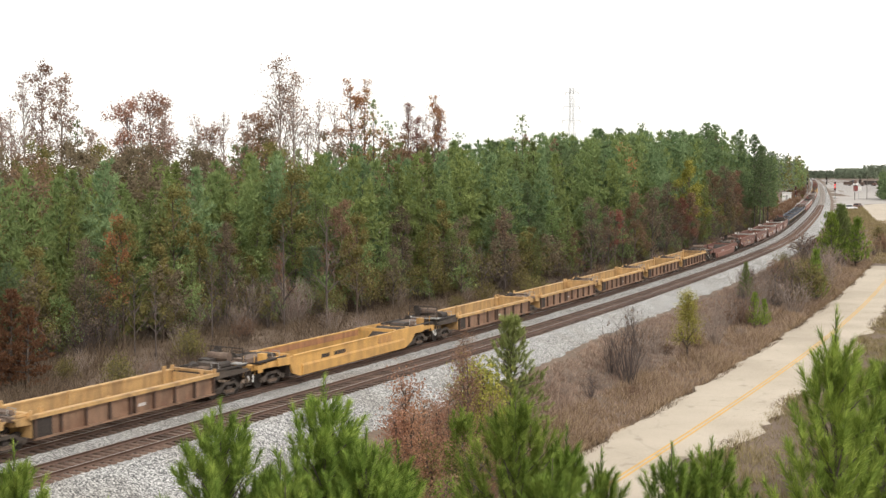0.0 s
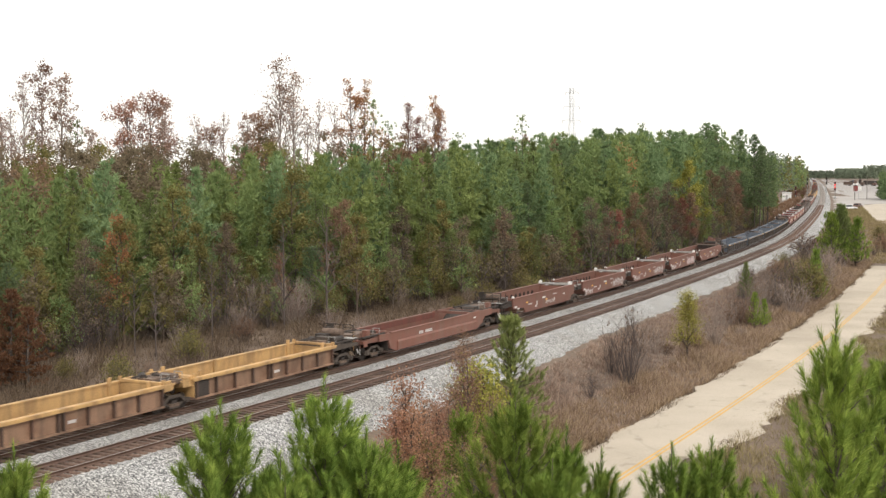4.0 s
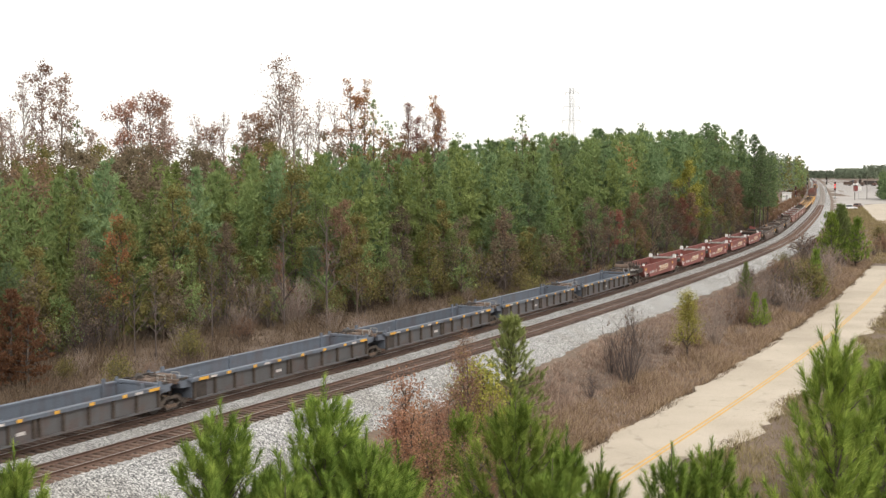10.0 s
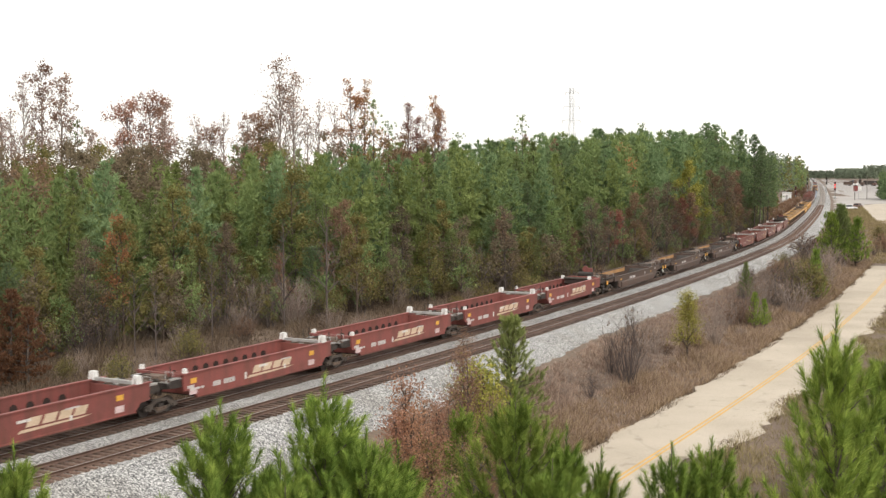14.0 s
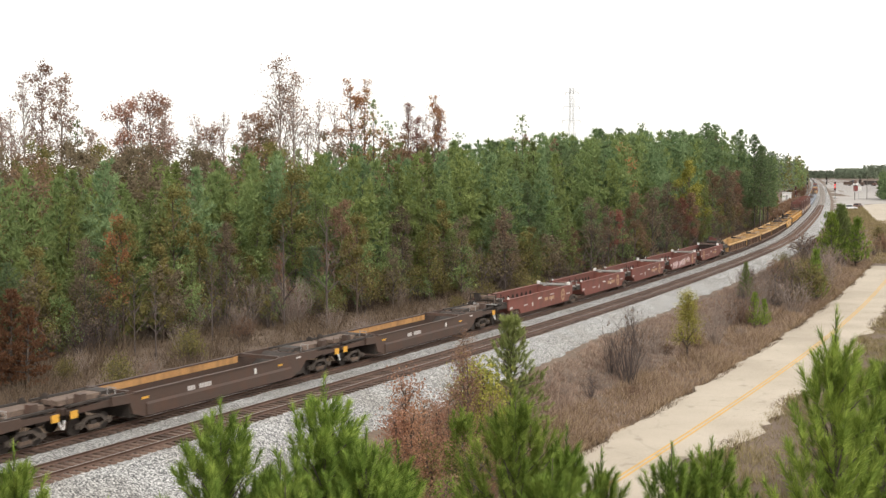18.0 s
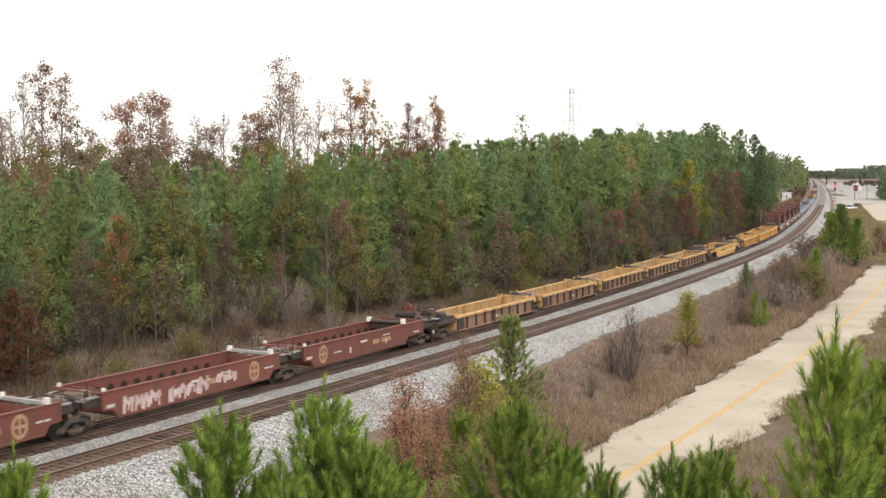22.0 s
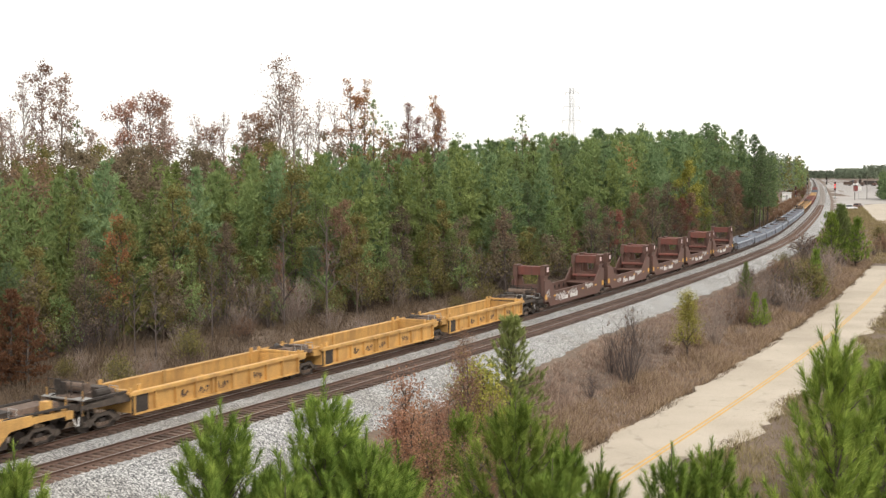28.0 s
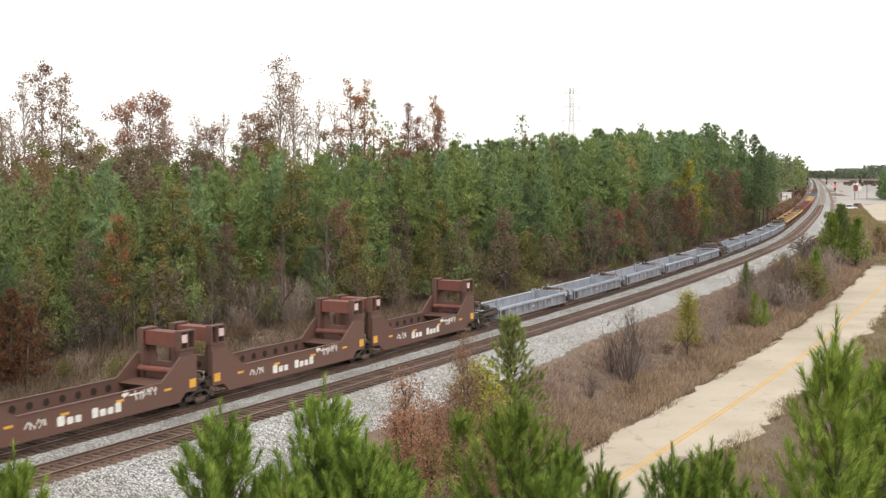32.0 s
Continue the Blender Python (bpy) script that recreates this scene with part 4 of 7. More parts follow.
def bulkhead_unit(L, well, mid, paint, label, seed, ends=(False, False), tags=()):
    """A well unit with a tall bulkhead at each end and lettering in white blocks."""
    u = unit_base(label, "bulkhead well cars of the train")
    top, high = 1.68, 4.15
    x0, x1 = mid - well / 2 - 0.55, mid + well / 2 + 0.55
    for sgn in (-1, 1):
        y = sgn * HALF_W
        outline = [(x0 + 1.3, 0.58), (x0 + 0.9, 0.95), (x0, 0.95), (x0, top + 1.15), (x0 + 1.2, top + 1.15), (x0 + 2.75, top), (x1 - 2.75, top), (x1 - 1.2, top + 1.15), (x1, top + 1.15), (x1, 0.95), (x1 - 0.9, 0.95), (x1 - 1.3, 0.58)]
        part("side_wall", Solid().plate_xz(outline, y - 0.06, y + 0.06), paint, u)
        part("top_chord", Solid().box(x0 + 2.75, x1 - 2.75, y - 0.1, y + 0.1, top, top + 0.06), paint, u)
        part("bottom_chord", Solid().box(x0 + 1.3, x1 - 1.3, y - 0.09, y + 0.09, 0.52, 0.59), paint, u)
    hole_row(u, x0 + 3.1, 9, (x1 - x0 - 6.4) / 8, HALF_W - 0.065, top - 0.38, 0.2, paint)
    for k in range(5):
        xx = x0 + 1.4 + (x1 - x0 - 2.8) * (k + 0.5) / 5
        part("floor_beam", Solid().box(xx - 0.3, xx + 0.3, -HALF_W + 0.07, HALF_W - 0.07, 0.55, 0.64), M_STEEL, u)
    yn = -HALF_W - 0.068
    for xx, d in ((x0, -1), (x1, 1)):
        xa, xb = sorted((xx, xx - d * 1.15))
        bh = part("bulkhead", Solid().box(xa + 0.15, xb - 0.15, -1.05, 1.05, high - 0.85, high - 0.12), P_RED, u, "tall red-brown steel bulkhead")
        for y in (-1.27, 1.27):
            part("column", Solid().box(xa + 0.08, xb - 0.08, y - 0.14, y + 0.10, 1.0, high - 1.0), paint, bh)
            hb = Solid().box(xa, xb, y - 0.22, y + 0.16, high - 0.08, high).box(xa, xb, y - 0.22, y + 0.16, high - 1.02, high - 0.94)
            for p in (xa, xa + 0.52, xb - 0.08):
                hb.box(p, p + 0.08, y - 0.22, y + 0.16, high - 0.94, high - 0.08)
            part("head_frame", hb, paint, bh)
            part("head_panel", Solid().box(xa + 0.08, xb - 0.08, y - 0.02, y + 0.1, high - 0.94, high - 0.08), M_HOLE, bh)
        web = [(-1.1, 1.5), (-1.1, high - 0.85), (-0.8, high - 0.85), (-0.62, 2.45), (0.62, 2.45), (0.8, high - 0.85), (1.1, high - 0.85), (1.1, 1.5)]
        part("web_plate", Solid().plate_yz(web, xa + 0.45, xb - 0.5), paint, bh)
        part("web_hole", Solid().tube((xa + 0.44, -0.25, 1.95), (xb - 0.49, -0.25, 1.95), 0.18, n=10), M_HOLE, bh)
        part("cross_tube", Solid().tube((xx - d * 1.3, -1.2, 2.1), (xx - d * 1.3, 1.2, 2.1), 0.16, n=10), P_RED, bh)
        part("well_end", Solid().plate_xz([(xx - d * 1.3, 0.66), (xx - d * 2.6, 1.5), (xx - d * 1.3, 1.6), (xx - d * 1.2, 0.66)], -HALF_W + 0.07, HALF_W - 0.07), paint, u)
        platform(u, xx - d * 0.4, L / 2 * d, 1.35, M_STEEL, M_STEEL, 0)
        part("reflector", Solid().box(min(xx - d * 0.1, xx - d * 0.6), max(xx - d * 0.1, xx - d * 0.6), yn - 0.008, yn + 0.008, 1.15, 1.6), M_REFLECT, u, "orange reflective square")
        part("placard", Solid().box(xa + 0.62, xb - 0.12, -1.512, -1.495, high - 0.62, high - 0.2) if d < 0 else Solid().box(xa + 0.1, xa + 0.5, -1.512, -1.495, high - 0.62, high - 0.2), M_PINKTAG, bh)
    # two groups of plain white letter-sized blocks along the side
    xs = mid - (3.7 if ends[0] else 2.25)
    for w, h in ((0.58, 0.46), (0.5, 0.33), (0.5, 0.33), (-0.55, 0), (0.5, 0.46), (0.5, 0.33), (0.5, 0.33), (0.52, 0.46)):
        if w > 0:
            part("letter_block", Solid().plate_xz([(xs, 0.86), (xs + 0.05, 0.82), (xs + w * 0.74 - 0.05, 0.82), (xs + w * 0.74, 0.86), (xs + w * 0.74, 0.78 + h), (xs + w * 0.74 - 0.05, 0.82 + h), (xs + 0.05, 0.82 + h), (xs, 0.78 + h)], yn - 0.008, yn + 0.008), M_WHITE, u, "white letter-sized block")
        xs += abs(w)
    for k in (0.14, 0.36, 0.60, 0.83):
        part("reflector", Solid().box(x0 + (x1 - x0) * k, x0 + (x1 - x0) * k + 0.5, yn - 0.008, yn + 0.008, 1.28, 1.4), M_REFLECT, u)
    part("white_patch", Solid().plate_xz([(x1 - 5.3, 1.42), (x1 - 5.5, 1.6), (x1 - 5.3, 1.78), (x1 - 5.05, 1.74), (x1 - 5.0, 1.55), (x1 - 5.2, 1.5)], yn - 0.006, yn + 0.006).box(x1 - 5.0, x1 - 4.0, yn - 0.006, yn + 0.006, 1.46, 1.54), M_WHITE, u)
    for a, z, w, h, sd in tags:
        scrawl(u, x0 + a, z, w, h, sd, M_MARK, yn)
    if ends[0]:
        for a, z, w, h, sd in ((2.6, 0.75, 2.6, 0.9, 61), (5.6, 0.95, 2.4, 0.75, 62), (0.25, 1.1, 0.9, 1.0, 63)):
            scrawl(u, x0 + a, z, w, h, sd, M_TAG, yn - 0.01, bold=0.03)
        coupler(u, -L / 2 + 0.15, -1)
        bogie(u, -L / 2 + 1.75)
        end_gear(u, -L / 2, -1, 1.35, M_STEEL)
    if ends[1]:
        coupler(u, L / 2 - 0.15, 1)
        bogie(u, L / 2 - 1.75)
        end_gear(u, L / 2, 1, 1.35, M_STEEL)
    else:
        bogie(u, L / 2)
    return u


def single_car(L, well, paint, inner, label, seed, marks=()):
    """A one-piece well car on two bogies; smooth sides that sweep up over the bogies."""
    u = unit_base(label, "single well cars of the train")
    x0, x1 = -well / 2, well / 2
    top = 1.62
    for sgn in (-1, 1):
        y = sgn * HALF_W
        outline = [(x0 + 0.9, 0.28), (x0 + 0.1, 0.55), (x0 - 0.1, 1.1), (x0 - 1.3, 1.15), (x0 - 1.3, top - 0.02), (x0 + 0.5, top - 0.1), (x1 - 3.2, top - 0.1), (x1 - 2.6, top + 0.02),
                   (x1 + 1.3, top - 0.02), (x1 + 1.3, 1.15), (x1 + 0.1, 1.1), (x1 - 0.5, 0.6), (x1 - 1.4, 0.28)]
        part("side_wall", Solid().plate_xz(outline, y - 0.06, y + 0.06), paint, u)
        crease = [(y + sgn * 0.062, 0.98), (y + sgn * 0.15, 0.86), (y + sgn * 0.15, 0.34), (y + sgn * 0.10, 0.29), (y + sgn * 0.062, 0.29)]
        part("lower_side", Solid().plate_yz(crease, x0 + 1.0, x1 - 1.5), paint, u)
        part("top_chord", Solid().box(x0 + 0.2, x1 - 3.0, y - 0.11, y + 0.11, top - 0.1, top - 0.03), paint, u)
        part("inner_band", Solid().box(x0 + 0.2, x1 - 2.6, min(y - sgn * 0.062, y - sgn * 0.085), max(y - sgn * 0.062, y - sgn * 0.085), top - 0.48, top - 0.11), inner, u, "rubbed orange inner band")
    for k in range(5):
        xx = x0 + well * (k + 0.5) / 5
        part("floor_beam", Solid().box(xx - 0.3, xx + 0.3, -HALF_W + 0.07, HALF_W - 0.07, 0.27, 0.36), M_STEEL, u)
    for xx, d in ((x0, -1), (x1, 1)):
        part("well_end", Solid().plate_xz([(xx - d * 2.2, 0.36), (xx - d * 0.1, top - 0.12), (xx + d * 0.02, top - 0.12), (xx + d * 0.02, 0.36)], -HALF_W + 0.07, HALF_W - 0.07), M_STEEL, u)
        part("end_beam", Solid().box(xx - 0.1 - d * 2.4 * (d > 0), xx + 0.1 - d * 2.4 * (d > 0), -HALF_W + 0.1, HALF_W - 0.1, top - 0.14, top + 0.06), paint, u)
        platform(u, xx, d * L / 2, top - 0.1, paint, M_STEEL, 0)
        part("end_hood", Solid().plate_xz([(xx + d * 0.1, top - 0.1), (xx + d * 0.3, top + 0.12), (xx + d * 1.0, top + 0.14), (xx + d * 1.2, top - 0.1)], -0.6, 0.5), M_STEEL, u)
        coupler(u, d * (L / 2 - 0.15), d)
        bogie(u, d * (L / 2 - 2.1))
        part("end_plate", Solid().box(d * (L / 2 - 0.6) - 0.22, d * (L / 2 - 0.6) + 0.22, -1.44, -1.41, 1.0, 1.36), M_REFLECT if paint is P_DARK else paint, u)
        stanchion(u, d * (L / 2 - 0.5), -1.1, 0.9, 2.0, paint)
        stanchion(u, d * (L / 2 - 0.9), 1.1, 0.9, 1.9, M_STEEL)
        part("end_chord_post", Solid().box(d * (L / 2 - 1.5) - 0.2, d * (L / 2 - 1.5) + 0.2, -1.1, -0.7, 1.2, 1.95), P_DARK if paint is P_DARK else paint, u)
        part("brake_wheel", Solid().tube((d * (L / 2 - 0.75), 0.55, 1.75), (d * (L / 2 - 0.70), 0.55, 1.75), 0.24, n=12), M_STEEL, u)
    yn = -HALF_W - 0.068
    for x, z, w, h, mat in marks:
        word_bars(u, x, max(z, 1.02), w, h, mat, yn)
    return u


def distant_unit(L, paint, inner, label, top=1.5):
    """A well unit of the train's tail, which stays far off."""
    u = unit_base(label, "well cars of the train")
    b = Solid()
    for y in (-HALF_W, HALF_W):
        b.box(-L / 2 + 1.8, L / 2 - 1.8, y - 0.06, y + 0.06, 0.3, top - 0.08).box(-L / 2 + 1.6, L / 2 - 1.6, y - 0.13, y + 0.13, top - 0.08, top)
    for k in range(9):
        xx = -L / 2 + 2 + (L - 4) * k / 8
        b.box(xx - 0.06, xx + 0.06, -HALF_W - 0.15, -HALF_W - 0.06, 0.3, top - 0.08)
    part("body", b, paint, u)
    part("floor", Solid().box(-L / 2 + 1.8, L / 2 - 1.8, -HALF_W + 0.1, HALF_W - 0.1, 0.27, 0.36), M_STEEL, u)
    for d in (-1, 1):
        part("end_platform", Solid().plate_xz([(d * (L / 2 - 1.9), top - 0.5), (d * (L / 2 - 1.9), top), (d * (L / 2 - 0.3), top - 0.15), (d * (L / 2 - 0.3), top - 0.45)], -1.3, 1.3), inner, u)
    part("bogie", Solid().plate_xz([(L / 2 - 1.15, 0.36), (L / 2 - 1.15, 0.6), (L / 2 - 0.45, 0.86), (L / 2 + 0.45, 0.86), (L / 2 + 1.15, 0.6), (L / 2 + 1.15, 0.36), (L / 2 + 0.4, 0.2), (L / 2 - 0.4, 0.2)], -1.15, 1.15), M_STEEL, u)
    return u


# one model of each kind and place in its set, then copies along the train
MODELS = {}


def model(kind, pos, L):
    """pos: 0 leading unit, 1 middle, 2 trailing unit of its set."""
    key = (kind, pos, round(L * 2))
    if key in MODELS:
        return MODELS[key], True
    if kind.startswith("tail"):
        paint, inner, label = {"tail_yellow": (P_YELSIDE, P_YELLOW, "faded yellow well car at the train's tail"), "tail_maroon": (P_RED, P_RED, "oxide red well car at the train's tail"),
                               "tail_grey": (P_GREYSIDE, P_GREY, "grimy grey well car at the train's tail")}[kind]
        u = MODELS[key] = distant_unit(L, paint, inner, label, 1.85 if kind == "tail_maroon" else 1.45)
        return u, False
    ends = (pos == 0, pos == 2)
    mid = (0.0, 0.45, 0.5, 1.1)[0 if pos == 1 else 1 if kind in ("maroon", "red", "rusty") else 2 if kind == "bulk" else 3] * (1 if pos == 0 else -1)
    plain = kind in ("maroon", "red", "rusty")
    w5 = L - (2.5 if pos == 1 else 3.4 if plain else 3.2 if kind == "bulk" else 4.7)
    if kind == "yellow":
        # posts in dark brown: the ribs' shaded flanks put into their colour
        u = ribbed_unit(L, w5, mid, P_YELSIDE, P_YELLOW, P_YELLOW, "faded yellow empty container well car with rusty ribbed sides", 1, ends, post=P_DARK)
    elif kind == "bright":
        u = ribbed_unit(L, w5, mid, P_DEEPYEL, P_DEEPYEL, P_DEEPYEL, "clean orange-yellow empty container well car", 2, ends, ink=P_DARK)
    elif kind == "grey":
        # posts darker than the wall, again for the shade beside the ribs
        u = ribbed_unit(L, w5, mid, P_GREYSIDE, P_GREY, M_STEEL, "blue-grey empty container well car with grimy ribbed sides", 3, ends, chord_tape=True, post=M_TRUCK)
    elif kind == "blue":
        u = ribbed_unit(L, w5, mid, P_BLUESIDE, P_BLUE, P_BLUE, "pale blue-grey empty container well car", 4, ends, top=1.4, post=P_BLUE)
    elif kind == "maroon":
        u = smooth_unit(L, w5, mid, P_RED, "oxide red empty well car with round openings", 5, ends, mark=2)
    elif kind == "rusty":
        u = smooth_unit(L, w5, mid, P_RUSTY, "dusty red-brown empty well car with sprayed graffiti", 15, ends, mark=0, tags=((w5 * 0.68, 0.62, 3.4, 0.95, 31), (w5 * 0.05, 0.5, 2.2, 0.7, 32)) if pos == 1 else ((w5 * 0.5, 0.75, 2.2, 0.5, 33),))
    elif kind == "red":
        u = smooth_unit(L, w5, mid, P_RED2, "red empty well car with white corner guides", 6, ends, mark=1)
    elif kind == "bulk":
        u = bulkhead_unit(L, w5, mid, P_BROWN, "red-brown bulkhead well car with white lettering", 7, ends, tags=((3.2, 0.95, 1.3, 0.5, 21), (w5 * 0.74, 1.15, 1.6, 0.6, 22)))
    elif kind == "oxide":
        u = single_car(L, 14.6, P_RUSTY, P_RED, "dull red-brown single well car with oxide red inside", 10, ((-3.2, 1.0, [0.2] * 3 + [-0.3] + [0.2] * 5, 0.2, M_TAG), (5.4, 1.15, [0.5], 0.1, M_WHITE)))
    elif kind == "brown":
        u = single_car(L, 14.6, P_DARK, P_ORANGEIN, "dark brown single well car with rusty orange rim", 8, ((-3.2, 1.0, [0.2] * 3 + [-0.3] + [0.2] * 5, 0.24, M_TAG), (2.4, 1.05, [0.22], 0.3, M_WHITE), (4.6, 1.15, [0.5], 0.1, M_REFLECT), (6.4, 1.35, [0.55], 0.1, M_TAG), (-6.6, 1.15, [0.6], 0.12, M_REFLECT)))
    else:
        u = single_car(L, 14.6, P_DEEPYEL, P_RUSTIN, "orange-yellow single well car with smooth sides", 9, ((-4.2, 1.02, [0.22] * 4 + [-0.5] + [0.22] * 6, 0.24, M_STEEL), (2.4, 0.86, [0.6, 0.6, 0.6], 0.42, P_ORANGEIN)))
    MODELS[key] = u
    return u, False


# joints along the train, in metres behind station 0 at the start
SETS = [("yellow", (-46.0, -29.7, -13.8, 2.0, 19.2)), ("deck", (19.2, 40.7)), ("yellow", (40.7, 58.8, 75.3, 91.8, 108.0, 125.4)), ("oxide", (125.4, 146.9)),
        ("rusty", (146.9, 164.3, 180.3, 196.2, 212.2, 229.6)), ("grey", (229.6, 250.2, 269.8, 288.2, 306.9, 326.3)), ("red", (326.3, 344.5, 360.4, 376.4, 392.7, 410.2)),
        ("brown", (410.2, 432.8)), ("brown", (432.8, 455.6)), ("brown", (455.6, 478.4)), ("maroon", (478.4, 496.4, 512.6, 528.7, 545.2, 563.1)),
        ("yellow", (563.1, 581.9, 598.0, 614.5, 630.2, 648.2)), ("deck", (648.2, 671.0)), ("bright", (671.0, 689.7, 706.3, 724.3)),
        ("bulk", (724.3, 742.3, 758.9, 774.9, 791.2, 808.0)), ("blue", (808.0, 827.1, 843.4, 859.3, 875.8, 894.3)), ("blue", (894.3, 912.6, 929.0, 945.3, 961.6, 979.5)),
        ("yellow", (979.5, 997.5, 1013.8, 1030.1, 1046.4, 1064.4)), ("tail_maroon", (1064.4, 1081.0, 1097.0, 1113.0, 1129.0, 1145.0, 1161.0)),
        ("tail_yellow", tuple(1161.0 + 16.5 * k for k in range(7))), ("tail_grey", tuple(1260.0 + 18.0 * k for k in range(6))), ("tail_maroon", tuple(1350.0 + 16.0 * k for k in range(7)))]
CARS = []
# large sprayed lettering on single units: place and size along the side
SPRAYED = {(10, 3): ((-5.6, 0.6, 2.6, 0.95, 41), (-2.4, 0.65, 3.2, 1.0, 42), (1.4, 0.95, 1.6, 0.7, 43)), (4, 3): ((1.8, 0.6, 3.6, 0.95, 44),)}
for set_no, (kind, joints) in enumerate(SETS):
    n = len(joints) - 1
    for i, (a, b) in enumerate(zip(joints, joints[1:])):
        pos = 0 if i == 0 else 2 if i == n - 1 else 1
        L = round((b - a) * 2) / 2
        u, made = model(kind, pos, L)
        if made:
            u = copy_thing(u, Matrix.Identity(4))
        CARS.append((u, a, b))
        if kind in ("maroon", "rusty") and (set_no, i) in SPRAYED:
            for x, z, w, h, sd in SPRAYED[set_no, i]:
                scrawl(u, x, z, w, h, sd, M_PINKTAG, bold=0.085)


def car_pose(a, b, t):
    """The pose of a unit whose ends are a and b metres behind station 0 at the start."""
    sa, sb = a - SPEED * t, b - SPEED * t
    (xa, ya), (xb, yb) = on_line(sa, -TRACK_GAP), on_line(sb, -TRACK_GAP)
    return pose((xa + xb) / 2, (ya + yb) / 2, 0, 0, 0, math.degrees(math.atan2(yb - ya, xb - xa)))


# ---- plants ----
def tuft_tris(rng, P, n, length, width, up=0.35, out=None):
    """n thin leaves bursting from each place of P; out: main direction for each place."""
    N = len(P)
    d = rng.normal(0, 1, (N, n, 3))
    d[..., 2] += up
    if out is not None:
        d += out[:, None, :] * 1.1
    d /= np.linalg.norm(d, axis=-1, keepdims=True) + 1e-9
    side = np.cross(d, rng.normal(0, 1, (N, n, 3)))
    side /= np.linalg.norm(side, axis=-1, keepdims=True) + 1e-9
    L = length * rng.uniform(0.6, 1.25, (N, n, 1))
    W = width * rng.uniform(0.7, 1.3, (N, n, 1)) * 0.5
    base = P[:, None, :] + d * L * 0.05
    return np.stack([base - side * W, base + side * W, base + d * L], 2).reshape(-1, 3, 3)


def sticks(segs, n=4):
    """Tapered limbs as one solid; segs: start, end, radii."""
    s = Solid()
    for a, b, r0, r1 in segs:
        s.tube(a, b, r0, r1, n if r0 > 0.06 else 3, False)
    return s


def pine_shape(seed, h=15.0, r=2.6, low=0.15, n=26, size=0.45, wide=0.088, whorl=0.56, branches=7, gap=0.38, peak=0.75, open_=0.1):
    """Limbs and upward needle tufts of a pine; peak: below 1 a rounded crown, near 1 a cone."""
    rng = np.random.RandomState(seed)
    segs, P, D = [], [], []
    bend = rng.normal(0, 0.012, 2)
    lobes = rng.uniform(0, 6.28, 3)

    def axis(z):
        return np.array([bend[0] * z * z / h * 3, bend[1] * z * z / h * 3, z])
    for k in range(6):
        z0, z1 = h * k / 6, h * (k + 1) / 6
        segs.append((tuple(axis(z0)), tuple(axis(z1)), 0.17 * (1 - z0 / h) + 0.015, 0.17 * (1 - z1 / h) + 0.015))
    z = h * low
    while z < h - 0.35:
        q = (z / h - low) / (1 - low)
        reach = r * (1 - q) ** peak * min(1.0, 0.66 + 1.5 * q)
        a0 = rng.uniform(0, 6.28)
        for b in range(branches):
            if rng.rand() < open_:
                continue
            a = a0 + b * 6.28 / branches + rng.normal(0, 0.25)
            swell = 1 + 0.22 * math.sin(2 * a + lobes[0] + 5 * q) + 0.16 * math.sin(3 * a + lobes[1] - 9 * q)
            L = max(0.25, reach * swell * rng.uniform(0.72, 1.12))
            el = 0.1 + 0.8 * q + rng.normal(0, 0.12)
            d = np.array([math.cos(a) * math.cos(el), math.sin(a) * math.cos(el), math.sin(el)])
            p0 = axis(z)
            segs.append((tuple(p0), tuple(p0 + d * L), 0.035 * (1 - q) + 0.012, 0.008))
            m = max(1, int(round(L * 0.72 / gap)))
            for t in np.linspace(1.0, 0.36, m):
                side = np.array([-math.sin(a), math.cos(a), 0]) * rng.normal(0, 0.22) * L * (1.15 - 0.5 * t)
                P.append(p0 + d * L * t + side + np.array([0, 0, abs(rng.normal(0, 0.1))]))
                D.append(d * 0.7 + side * 0.8 + np.array([0, 0, 1.15]))
        z += whorl * rng.uniform(0.8, 1.2)
    for t in (0.15, 0.5, 0.9):
        P.append(axis(h - t))
        D.append(np.array([0, 0, 1.6]))
    return segs, tuft_tris(rng, np.array(P), n, size, wide, 0.1, np.array(D) * 0.8)


